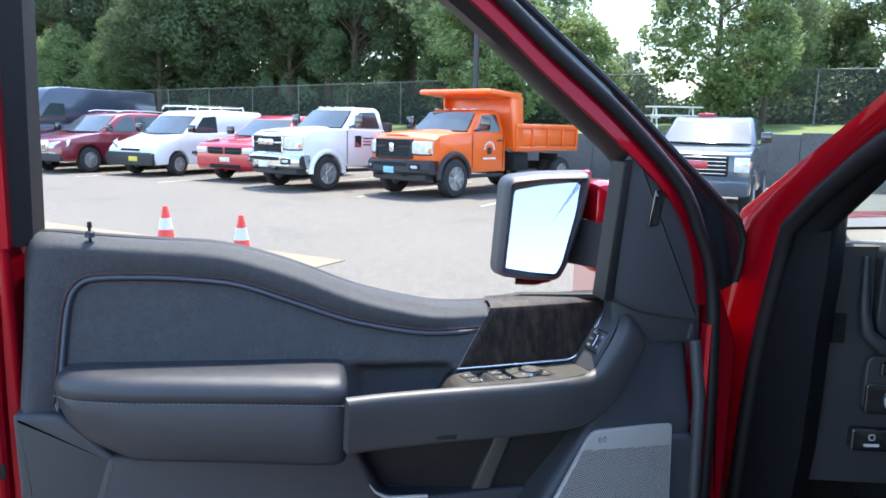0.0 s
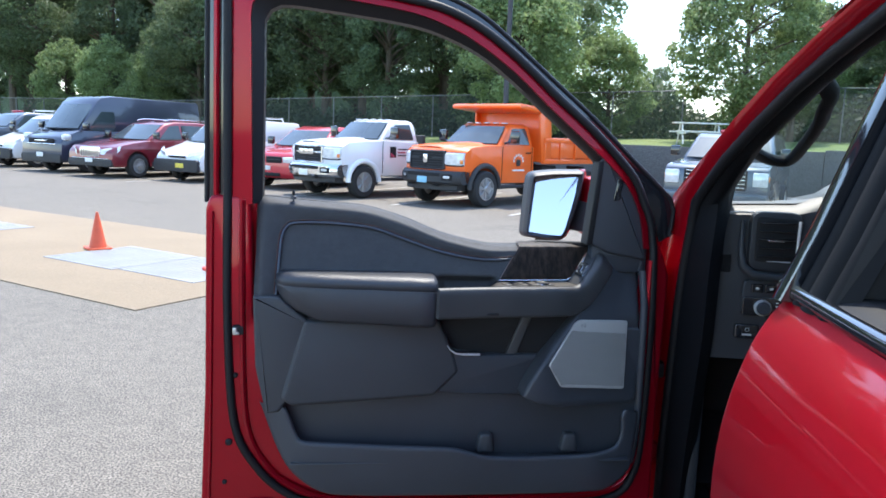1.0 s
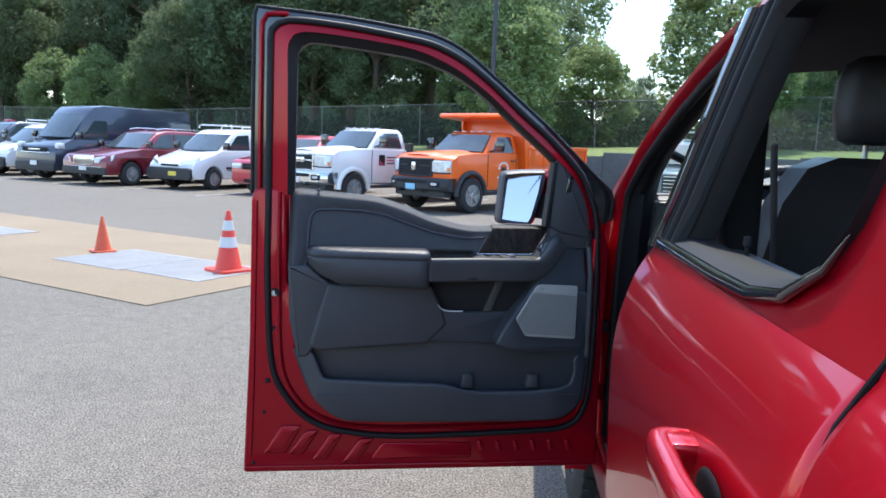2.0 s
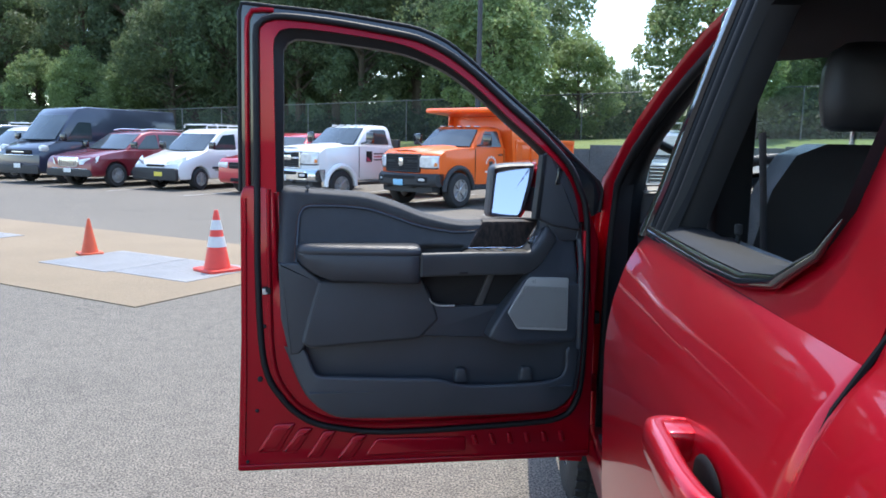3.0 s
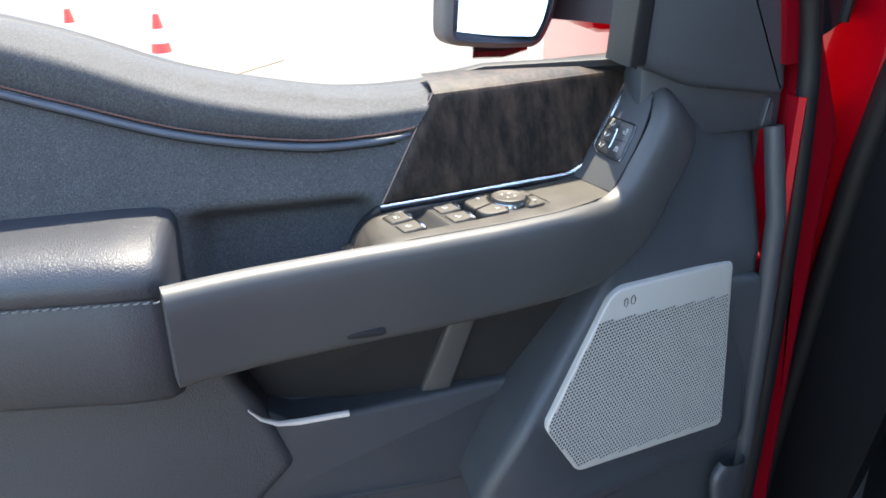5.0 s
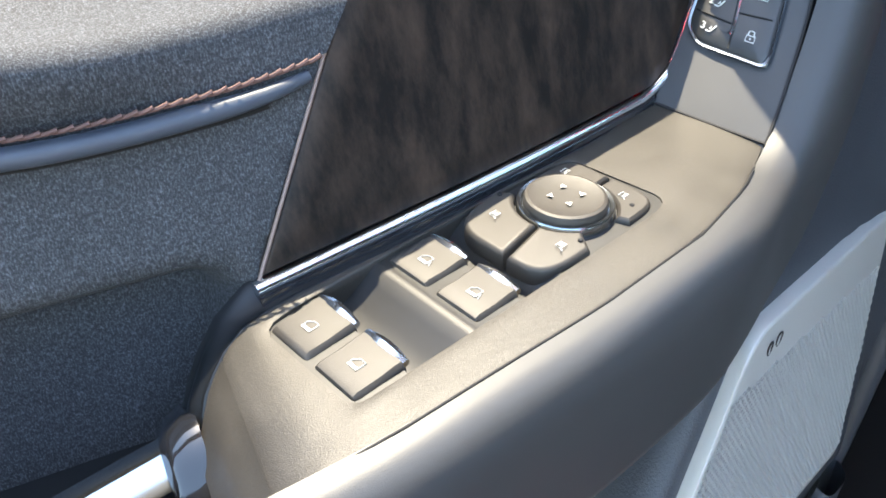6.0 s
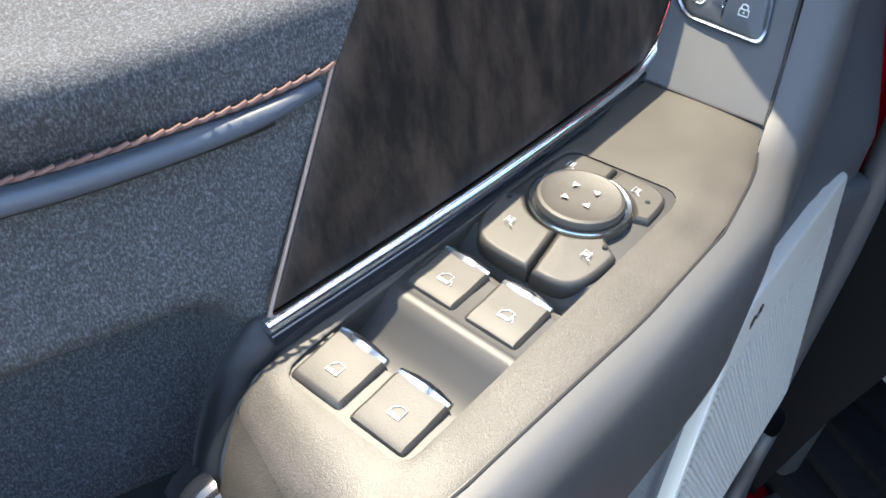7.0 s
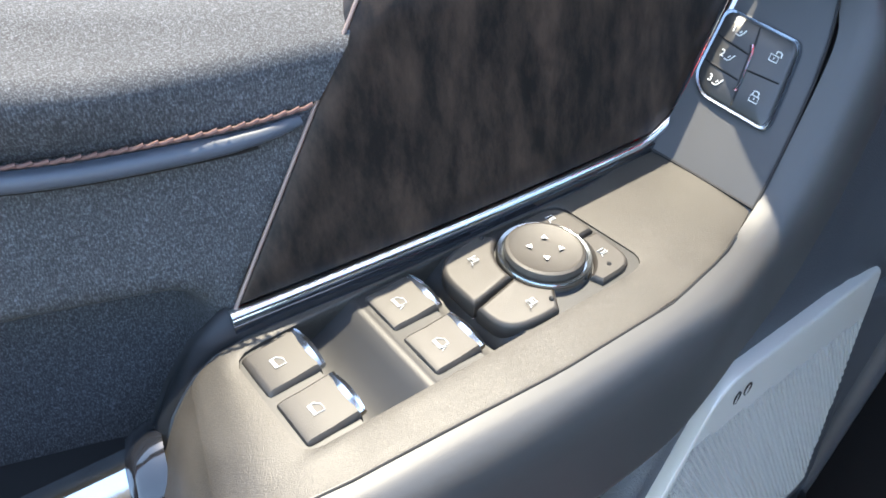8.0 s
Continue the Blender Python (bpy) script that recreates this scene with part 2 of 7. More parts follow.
def wood_film():
    """Dark glossy walnut film with upright streaks."""
    m = mat("dark_walnut_film", (0.030, 0.021, 0.016), 0.50, 0, 0.3, 14, 0, coat=0.0, spec=0.22)
    nt = m.node_tree
    b = nt.nodes["Principled BSDF"]
    co = nt.nodes.new("ShaderNodeTexCoord")
    mp = nt.nodes.new("ShaderNodeMapping")
    mp.inputs["Scale"].default_value = (60, 60, 22)
    nt.links.new(co.outputs["Object"], mp.inputs[0])
    n = nt.nodes.new("ShaderNodeTexNoise")
    n.inputs["Scale"].default_value, n.inputs["Detail"].default_value, n.inputs["Roughness"].default_value = 1.0, 9, 0.7
    nt.links.new(mp.outputs[0], n.inputs["Vector"])
    r = nt.nodes.new("ShaderNodeValToRGB")
    r.color_ramp.elements[0].position, r.color_ramp.elements[0].color = 0.40, (0.0105, 0.0088, 0.0082, 1)
    r.color_ramp.elements[1].position, r.color_ramp.elements[1].color = 0.66, (0.058, 0.039, 0.029, 1)
    nt.links.new(n.outputs[0], r.inputs[0])
    nt.links.new(r.outputs[0], b.inputs["Base Color"])
    return m


WALNUT = wood_film()


def glass_mat(name, tint, alpha):
    """Thin tinted pane: mostly clear, with real gloss."""
    m = bpy.data.materials.new(name)
    m.use_nodes = True
    nt = m.node_tree
    gl = nt.nodes.new("ShaderNodeBsdfGlossy")
    gl.inputs["Roughness"].default_value = 0.02
    tr = nt.nodes.new("ShaderNodeBsdfTransparent")
    tr.inputs["Color"].default_value = (*tint, 1)
    lw = nt.nodes.new("ShaderNodeLayerWeight")
    pw = nt.nodes.new("ShaderNodeMath")
    pw.operation = "POWER"
    pw.inputs[1].default_value = 5.0
    nt.links.new(lw.outputs["Facing"], pw.inputs[0])
    fr = nt.nodes.new("ShaderNodeMath")
    fr.operation = "MULTIPLY_ADD"
    fr.inputs[1].default_value, fr.inputs[2].default_value = 0.6, 0.05
    nt.links.new(pw.outputs[0], fr.inputs[0])
    mx = nt.nodes.new("ShaderNodeMixShader")
    nt.links.new(fr.outputs[0], mx.inputs[0])
    nt.links.new(tr.outputs[0], mx.inputs[1])
    nt.links.new(gl.outputs[0], mx.inputs[2])
    nt.links.new(mx.outputs[0], nt.nodes["Material Output"].inputs["Surface"])
    return m


PRIVACY = glass_mat("privacy_glass", (0.12, 0.15, 0.14), 0.1)
CLEAR = glass_mat("clear_glass", (0.80, 0.92, 0.88), 0.1)
CARGLASS = mat("car_window", (0.040, 0.055, 0.060), 0.06, 0, 0.5, 1.2, coat=0.2, spec=0.5)
SCREENGLASS = mat("car_windscreen", (0.075, 0.095, 0.105), 0.07, 0.35, 0.4, 1.6, coat=0.3)
MIRROR = mat("mirror_glass", (0.56, 0.56, 0.62), 0.015, 1.0, 0.0, 3)


def link_mat():
    m = bpy.data.materials.new("chain_link_wire")
    m.use_nodes = True
    nt = m.node_tree
    p = nt.nodes["Principled BSDF"]
    p.inputs["Base Color"].default_value = (0.06, 0.065, 0.06, 1)
    p.inputs["Roughness"].default_value, p.inputs["Metallic"].default_value = 0.5, 0.3
    p.inputs["Alpha"].default_value = 0.22
    return m


LINK = link_mat()

# ---- geometry helpers: each returns (vertices, faces) ----
def obj(name, vf, material, parent=None, label="", angle=38):
    me = bpy.data.meshes.new(name)
    me.from_pydata([tuple(v) for v in vf[0]], [], [tuple(f) for f in vf[1]])
    me.validate()
    me.update()
    if angle:
        me.polygons.foreach_set("use_smooth", [True] * len(me.polygons))
        me.set_sharp_from_angle(angle=radians(angle))
    me.materials.append(material)
    ob = new(name, me)
    if parent is not None:
        ob.parent = parent
        if parent.parent is None and parent.type == "EMPTY":
            ob.matrix_parent_inverse = parent.matrix_basis.inverted()
    if label:
        ob["label"] = label
    return ob


def thing(name, label, category, group="", at=(0, 0, 0), kind=""):
    e = new(name)
    e.empty_display_size = 0.1
    e.matrix_basis = pose(*at)
    return tagged(e, label, category, group, kind)


def join(*parts):
    v, f = [], []
    for pv, pf in parts:
        o = len(v)
        v += [tuple(p) for p in pv]
        f += [tuple(i + o for i in q) for q in pf]
    return v, f


def moved(vf, m):
    return [tuple(m @ Vector(p)) for p in vf[0]], vf[1]


def warp(vf, fn):
    return [fn(*p) for p in vf[0]], vf[1]


def box(x0, x1, y0, y1, z0, z1, bev=0.0, seg=2):
    bm = bmesh.new()
    bmesh.ops.create_cube(bm, size=1)
    for v in bm.verts:
        v.co = (x0 + (v.co.x + .5) * (x1 - x0), y0 + (v.co.y + .5) * (y1 - y0), z0 + (v.co.z + .5) * (z1 - z0))
    if bev:
        bmesh.ops.bevel(bm, geom=bm.edges[:], offset=bev, segments=seg, profile=0.5, affect="EDGES")
    return out(bm)


def out(bm):
    bmesh.ops.recalc_face_normals(bm, faces=bm.faces[:])
    bm.verts.index_update()
    vf = [tuple(v.co) for v in bm.verts], [tuple(v.index for v in f.verts) for f in bm.faces]
    bm.free()
    return vf


def smooth_line(pts, n, closed=False):
    """Catmull-Rom through pts, n steps a span."""
    p = [Vector(q) for q in pts]
    k, res = len(p), []
    for i in range(k if closed else k - 1):
        a, b, c, d = (p[(i + j) % k] if closed else p[min(max(i + j, 0), k - 1)] for j in (-1, 0, 1, 2))
        for s in range(n):
            t = s / n
            res.append(0.5 * (2 * b + (c - a) * t + (2 * a - 5 * b + 4 * c - d) * t * t + (3 * b - a - 3 * c + d) * t ** 3))
    if not closed:
        res.append(p[-1])
    return res


def rounded(pts, r, n=4):
    """A closed 2D outline with its corners rounded by about r."""
    res, k = [], len(pts)
    for i in range(k):
        a, b, c = (Vector(pts[(i + j) % k]) for j in (-1, 0, 1))
        u, w = a - b, c - b
        q = min(r, u.length * 0.45, w.length * 0.45)
        p0, p1 = b + u.normalized() * q, b + w.normalized() * q
        for s in range(n + 1):
            t = s / n
            res.append((1 - t) ** 2 * p0 + 2 * t * (1 - t) * b + t * t * p1)
    return [tuple(p) for p in res]


def area2(pts):
    return sum(pts[i - 1][0] * pts[i][1] - pts[i][0] * pts[i - 1][1] for i in range(len(pts))) / 2


def inset(pts, d):
    """Outline moved inwards by d along its corner normals (outline runs counter-clockwise)."""
    res, k = [], len(pts)
    for i in range(k):
        a, b, c = (Vector(pts[(i + j) % k]) for j in (-1, 0, 1))
        u, w = (b - a), (c - b)
        if u.length < 1e-9 or w.length < 1e-9:
            u = w = c - a
        u, w = u.normalized(), w.normalized()
        n1, n2 = Vector((-u.y, u.x)), Vector((-w.y, w.x))
        m = n1 + n2
        m = m.normalized() if m.length > 1e-6 else n1
        res.append(tuple(b + m * d / max(0.45, m.dot(n1))))
    return res


def slab(outline, back, front, r=0.004, steps=3):
    """A plate in the x-z plane from y=back to y=front, its front edge rounded by r."""
    o = list(outline)
    if area2(o) < 0:
        o = o[::-1]
    s = 1 if front > back else -1
    rings = [(o, back)]
    for i in range(steps + 1):
        a = i / steps * math.pi / 2
        rings.append((inset(o, r * (1 - math.cos(a))), front - s * r * (1 - math.sin(a))))
    k, v, f = len(o), [], []
    for ring, y in rings:
        v += [(p[0], y, p[1]) for p in ring]
    for j in range(len(rings) - 1):
        for i in range(k):
            q = (j * k + i, j * k + (i + 1) % k, (j + 1) * k + (i + 1) % k, (j + 1) * k + i)
            f.append(q if s < 0 else q[::-1])
    last = tuple(range((len(rings) - 1) * k, len(rings) * k))
    f.append(last if s < 0 else last[::-1])
    f.append(tuple(range(k))[::-1] if s < 0 else tuple(range(k)))
    return v, f


def plate(outline, z0, z1, r=0.003, steps=2):
    """The same plate lying flat: outline in x-y, from z0 up to z1."""
    v, f = slab([(x, y) for x, y in outline], 0, -(z1 - z0), r, steps)
    return [(x, z, z0 - y) for x, y, z in v], f


def tube(path, r, seg=10, closed=False, flat=1.0, caps=True):
    """A round (or flattened) bar along a path; r may be a list."""
    p = [Vector(q) for q in path]
    k = len(p)
    rs = r if isinstance(r, (list, tuple)) else [r] * k
    v, f, ref = [], [], None
    for i in range(k):
        t = (p[(i + 1) % k] - p[i - 1]) if closed else (p[min(i + 1, k - 1)] - p[max(i - 1, 0)])
        t.normalize()
        if ref is None:
            ref = Vector((0, 1, 0)) if abs(t.y) < 0.9 else Vector((1, 0, 0))
        u = (ref - t * ref.dot(t)).normalized()
        ref, w = u, t.cross(u)
        for s in range(seg):
            a = 2 * math.pi * s / seg
            v.append(tuple(p[i] + (u * math.cos(a) + w * math.sin(a) * flat) * rs[i]))
    for i in range(k if closed else k - 1):
        j = (i + 1) % k
        for s in range(seg):
            f.append((i * seg + s, i * seg + (s + 1) % seg, j * seg + (s + 1) % seg, j * seg + s))
    if caps and not closed:
        f += [tuple(range(seg))[::-1], tuple(range((k - 1) * seg, k * seg))]
    return v, f


def loft(loops, closed=True, caps=True):
    """Skin over loops of equal count."""
    k, v, f = len(loops[0]), [], []
    for lp in loops:
        v += [tuple(p) for p in lp]
    for j in range(len(loops) - 1):
        for i in range(k if closed else k - 1):
            f.append((j * k + i, j * k + (i + 1) % k, (j + 1) * k + (i + 1) % k, (j + 1) * k + i))
    if caps and closed:
        f += [tuple(range(k))[::-1], tuple(range((len(loops) - 1) * k, len(loops) * k))]
    bm = bmesh.new()
    vs = [bm.verts.new(p) for p in v]
    for q in f:
        try:
            bm.faces.new([vs[i] for i in q])
        except ValueError:
            pass
    return out(bm)


def lathe(profile, seg=24, axis="z", caps=True):
    """Turned body: profile of (radius, height)."""
    v, f = [], []
    for r, h in profile:
        for s in range(seg):
            a = 2 * math.pi * s / seg
            c = (r * math.cos(a), r * math.sin(a), h)
            v.append(c if axis == "z" else (c[0], c[2], c[1]) if axis == "y" else (c[2], c[0], c[1]))
    k = len(profile)
    for j in range(k - 1):
        for s in range(seg):
            f.append((j * seg + s, j * seg + (s + 1) % seg, (j + 1) * seg + (s + 1) % seg, (j + 1) * seg + s))
    if caps and profile[0][0] > 1e-6:
        f.append(tuple(range(seg))[::-1])
    if caps and profile[-1][0] > 1e-6:
        f.append(tuple(range((k - 1) * seg, k * seg)))
    bm = bmesh.new()
    vs = [bm.verts.new(p) for p in v]
    for q in f:
        try:
            bm.faces.new([vs[i] for i in q])
        except ValueError:
            pass
    bmesh.ops.remove_doubles(bm, verts=bm.verts[:], dist=1e-6)
    return out(bm)


def prism(profile, w0, w1, z0, z1, bev=0.05, seg=2):
    """Side profile in x-z given a half width that goes from w0 at height z0 to w1 at z1."""
    def half(z):
        t = min(1, max(0, (z - z0) / max(1e-6, z1 - z0)))
        return w0 + (w1 - w0) * t
    bm = bmesh.new()
    a = [bm.verts.new((x, half(z), z)) for x, z in profile]
    b = [bm.verts.new((x, -half(z), z)) for x, z in profile]
    k = len(profile)
    bm.faces.new(a)
    bm.faces.new(b[::-1])
    for i in range(k):
        bm.faces.new((a[i], b[i], b[(i + 1) % k], a[(i + 1) % k]))
    bmesh.ops.recalc_face_normals(bm, faces=bm.faces[:])
    if bev:
        es = [e for e in bm.edges if e.calc_face_angle(0) > 0.35]
        bmesh.ops.bevel(bm, geom=es, offset=bev, segments=seg, profile=0.5, affect="EDGES", clamp_overlap=True)
    return out(bm)


def lerp(a, b, t):
    return a + (b - a) * t


def curve_y(table):
    """A smooth piecewise-linear function from (x, value) rows."""
    def fn(x):
        if x <= table[0][0]:
            return table[0][1]
        for (xa, ya), (xb, yb) in zip(table, table[1:]):
            if x <= xb:
                return ya + (yb - ya) * (x - xa) / (xb - xa)
        return table[-1][1]
    return fn

# ---- the parking lot ----
ROW = Vector((-0.82, 0.572, 0))          # along the row of parked vehicles
BACK = Vector((0.572, 0.82, 0))          # away from the camera, across the row
ROW0 = Vector((2.9, 16.1, 0))            # front axle of the nearest parked truck


def at_row(along, back, z=0.0):
    return ROW0 + ROW * along + BACK * back + Vector((0, 0, z))


def grid_sheet(name, material, n, size, centre, height, label):
    v, f = [], []
    for j in range(n + 1):
        for i in range(n + 1):
            x, y = centre[0] + (i / n - .5) * size, centre[1] + (j / n - .5) * size
            v.append((x, y, height(x, y)))
    for j in range(n):
        for i in range(n):
            a = j * (n + 1) + i
            f.append((a, a + 1, a + n + 2, a + n + 1))
    return tagged(obj(name, (v, f), material), label, "ground", kind="structure")


grid_sheet("ground", ASPHALT, 40, 1600, (0, 300), lambda x, y: 0.0, "grey weathered asphalt parking lot with cracks")

# raised grass bank behind the retaining wall
WALL_BACK = 9.2
BANK_RISE = 0.055
bank_h = lambda a: 1.58 if a < -6 else max(0.70, 1.58 - (a + 6) * 0.026)
bank_v, bank_f = [], []
rows_back = (WALL_BACK + 0.1, 13, 18, 30, 60, 140)
row_along = [-120 + 10 * i for i in range(27)]
for b_ in rows_back:
    for a_ in row_along:
        rise = bank_h(a_) + BANK_RISE * min(9, b_ - WALL_BACK)
        p_ = at_row(a_, b_, rise + 0.05 * math.sin(a_ * 0.7 + b_))
        bank_v.append(tuple(p_))
for j in range(len(rows_back) - 1):
    for i in range(len(row_along) - 1):
        k_ = j * len(row_along) + i
        bank_f.append((k_ + 1, k_, k_ + len(row_along), k_ + len(row_along) + 1))
tagged(obj("ground_bank", (bank_v, bank_f), GRASS), "mown green grass bank above a retaining wall", "grass", kind="structure")


def strip_along(name, a0, a1, b0, b1, z0, z1, material, label, category, bev=0.02):
    vf = box(a0, a1, b0, b1, z0, z1, bev)
    m = Matrix(((ROW.x, BACK.x, 0, ROW0.x), (ROW.y, BACK.y, 0, ROW0.y), (0, 0, 1, 0), (0, 0, 0, 1)))
    v, f = moved(vf, m)
    return tagged(obj(name, (v, [q[::-1] for q in f]), material), label, category, kind="structure")


for i in range(14):
    a_ = -44 + i * 6.2
    strip_along(f"wall_{i + 1}", a_, a_ + 6.19, WALL_BACK, WALL_BACK + 0.3, -0.2, bank_h(a_ + 3) + .06, WALLC, "weathered grey concrete retaining wall panel", "wall", 0.015)

# worn stall lines between the vehicles
for i in range(-3, 8):
    strip_along(f"trim_line_{i + 4}", -1.35 + i * 2.95, -1.25 + i * 2.95, -1.6, 4.6, 0.003, 0.008, PAINTLINE, "worn white painted parking line", "marking", 0.0)

# buff concrete pad with steel plates
PAD_O, PAD_U, PAD_V = Vector((-2.14, 4.9, 0)), Vector((-0.79, 0.61, 0)), Vector((0.61, 0.79, 0))


def on_pad(name, u0, u1, v0, v1, z0, z1, material, label, category, r=0.003):
    pts = [PAD_O + PAD_U * u + PAD_V * v for u, v in ((u0, v0), (u0, v1), (u1, v1), (u1, v0))]
    return tagged(obj(name, plate([(p.x, p.y) for p in pts], z0, z1, r), material), label, category, kind="structure")


on_pad("pavement", 0, 22, 0, 3.75, -0.02, 0.012, PADM, "worn buff concrete slab set in asphalt", "pavement")
for u0, u1, v0, v1 in ((0.55, 1.75, 1.12, 2.28), (1.78, 3.05, 1.05, 2.28), (5.6, 7.4, 1.2, 2.5)):
    on_pad("hatch", u0, u1, v0, v1, 0.010, 0.020, PLATEM, "pale worn steel plate set in concrete slab", "hatch")
    for i in range(14):
        a_ = lerp(u0 + .06, u1 - .06, i / 13)
        on_pad("trim_rib", a_ - 0.012, a_ + 0.012, v0 + .06, v1 - .06, 0.019, 0.023, PLATEM, "raised rib on steel plate", "rib", 0.001)


def traffic_cone(height, base, body, label, bands, base_mat):
    e = thing("traffic_cone", label, "cone")
    w = base / 2
    obj("base", join(plate(rounded([(-w, -w), (w, -w), (w, w), (-w, w)], w * .35), 0, height * .045, .006)), base_mat, e)
    r0, r1 = w * .72, height * .035
    obj("cone_body", lathe([(r0, height * .04), (r0 * .97, height * .06), (r1, height * .985), (r1 * .8, height), (0, height)], 28), body, e)
    for z0, z1 in bands:
        ra, rb = (lerp(r0, r1, (z * height / height - .04) / .95) + .004 for z in (z0, z1))
        obj("reflective_collar", lathe([(ra, z0 * height), (rb, z1 * height)], 28), WHITEBAND, e, "white reflective collar")
    return e


c1 = traffic_cone(0.47, 0.30, CONE, "small faded orange traffic cone on concrete slab", (), CONE)
c1.matrix_basis = pose(-3.50, 8.28, 0.021, 0, 0, 31)
c2 = traffic_cone(0.72, 0.44, CONE_RED, "tall red-orange traffic cone with two white collars", ((0.40, 0.57), (0.68, 0.84)), CONE_RED)
c2.matrix_basis = pose(-1.66, 6.86, 0.021, 0, 0, 40)
copy_thing(c2, pose(-0.87, 6.3, 0.0, 0, 0, 15))

# chain-link fence on the bank
FENCE_BACK = 17.0
fence_z = lambda a: bank_h(a) + BANK_RISE * (FENCE_BACK - WALL_BACK)
fence = thing("chain_link_fence", "dark chain-link fence with galvanised posts and top rail", "fence", at=tuple(at_row(0, FENCE_BACK, 1.2)))
FH = 2.05
fr = [-46 + 3.0 * i for i in range(36)]
for a_ in fr:
    b0_ = at_row(a_, FENCE_BACK, fence_z(a_) - .25)
    obj("post", tube([b0_, b0_ + Vector((0, 0, FH + .25))], 0.03, 8), GALV, fence)
rail = [at_row(a_, FENCE_BACK, fence_z(a_) + FH - .03) for a_ in fr]
obj("top_rail", tube(rail, 0.022, 8), GALV, fence)
mv, mf = [], []
for a_ in fr:
    mv += [tuple(at_row(a_, FENCE_BACK + .04, fence_z(a_) - .1)), tuple(at_row(a_, FENCE_BACK + .04, fence_z(a_) + FH - .04))]
mf = [(2 * i, 2 * i + 2, 2 * i + 3, 2 * i + 1) for i in range(len(fr) - 1)]
obj("wire_mesh", (mv, mf), LINK, fence, "grey chain-link wire mesh", 0)

pole = thing("lamp_pole", "tall dark metal parking lot lamp pole", "pole", at=(5.4, 27.0, 1.9))
obj("shaft", tube([(5.4, 27.0, 1.6), (5.4, 27.0, 5), (5.4, 27.0, 10.5)], [0.11, 0.10, 0.08], 12), POLEM, pole)
obj("base_plate", plate(rounded([(5.18, 26.78), (5.62, 26.78), (5.62, 27.22), (5.18, 27.22)], .04), 1.7, 1.95, .01), WALLC, pole)
obj("lamp_head", box(4.75, 5.45, 26.85, 27.15, 10.4, 10.55, .04), POLEM, pole)


# ---- trees ----
def crown_mesh(name, seed, n, clumps, rx, rz, zc, leaf, material, pointed=0.0):
    rng = np.random.default_rng(seed)
    th, cz = rng.uniform(0, 2 * np.pi, clumps), rng.uniform(-1, 1, clumps)
    rad = rng.uniform(0.55, 1.0, clumps) ** 0.6
    s = np.sqrt(1 - cz ** 2)
    cc = np.stack([rx * rad * s * np.cos(th), rx * rad * s * np.sin(th), zc + rz * rad * cz], 1)
    if pointed:
        k = 1 - pointed * (cc[:, 2:3] - (zc - rz)) / (2 * rz)
        cc[:, :2] *= k
    size = rng.uniform(0.16, 0.34, clumps) * rx
    which = rng.integers(0, clumps, n)
    d = rng.normal(size=(n, 3))
    d /= np.linalg.norm(d, axis=1, keepdims=True)
    p = cc[which] + d * (size[which] * rng.uniform(0.35, 1.0, n) ** 0.5)[:, None] * np.array([1, 1, 0.75])
    nrm = d * 0.6 + rng.normal(size=(n, 3)) * 0.6 + np.array([0, 0, 0.45])
    nrm /= np.linalg.norm(nrm, axis=1, keepdims=True)
    u = np.cross(nrm, rng.normal(size=(n, 3)))
    u /= np.linalg.norm(u, axis=1, keepdims=True)
    w = np.cross(nrm, u)
    ls = (leaf * rng.uniform(0.6, 1.4, n))[:, None]
    v = np.stack([p - u * ls * .8, p - w * ls * .45 + nrm * ls * .12, p + u * ls * .8, p + w * ls * .45 + nrm * ls * .12], 1).reshape(-1, 3)
    me = bpy.data.meshes.new(name)
    me.from_pydata(v.tolist(), [], np.arange(4 * n).reshape(-1, 4).tolist())
    me.materials.append(material)
    return me, cc


def tree(label, seed, material, height, rx, n=9000, clumps=70, leaf=0.20, pointed=0.0, trunk_h=0.25):
    e = thing("tree", label, "tree", "trees behind the fence")
    rz = height * (1 - trunk_h) / 2
    me, cc = crown_mesh("crown", seed, n, clumps, rx, rz, height - rz, leaf, material, pointed)
    cr = new("crown", me)
    cr.parent = e
    rng = random.Random(seed)
    parts = [tube([(0, 0, -0.4), (0.05, 0.03, height * .3), (-.04, .05, height * .6), (0, 0, height * .9)], [height * .022, height * .017, height * .010, .02], 9)]
    for i in range(0, len(cc), 4):
        c = Vector(cc[i])
        z0 = max(height * .15, min(c.z - .12 * height, height * .8))
        parts.append(tube([(0, 0, z0), (c.x * .5, c.y * .5, (z0 + c.z) / 2 + .1), tuple(c)], [height * .007, height * .004, .012], 5))
    obj("trunk", join(*parts), BARK, e)
    return e


t_a = tree("tall full-leaved green deciduous tree behind the fence", 3, LEAF, 15, 4.6, 21000, 110, 0.145)
t_b = tree("tall dark green tree behind the fence", 5, LEAF_D, 16, 4.2, 21000, 110, 0.145, 0.45, 0.15)
t_c = tree("light green bushy tree behind the fence", 8, LEAF_L, 8.5, 3.2, 27000, 110, 0.125, 0.35, 0.08)
t_d = tree("narrow dark conifer behind the fence", 11, LEAF_D, 17, 2.8, 19000, 120, 0.135, 0.8, 0.1)
t_e = tree("young bright green tree beyond the fence", 14, LEAF_L, 10, 3.6, 28000, 110, 0.135, 0.2, 0.1)
rt = random.Random(42)
# (along the row, behind the row, which, scale): the tall wood stands behind the vans and ends near the lamp pole
spots = []
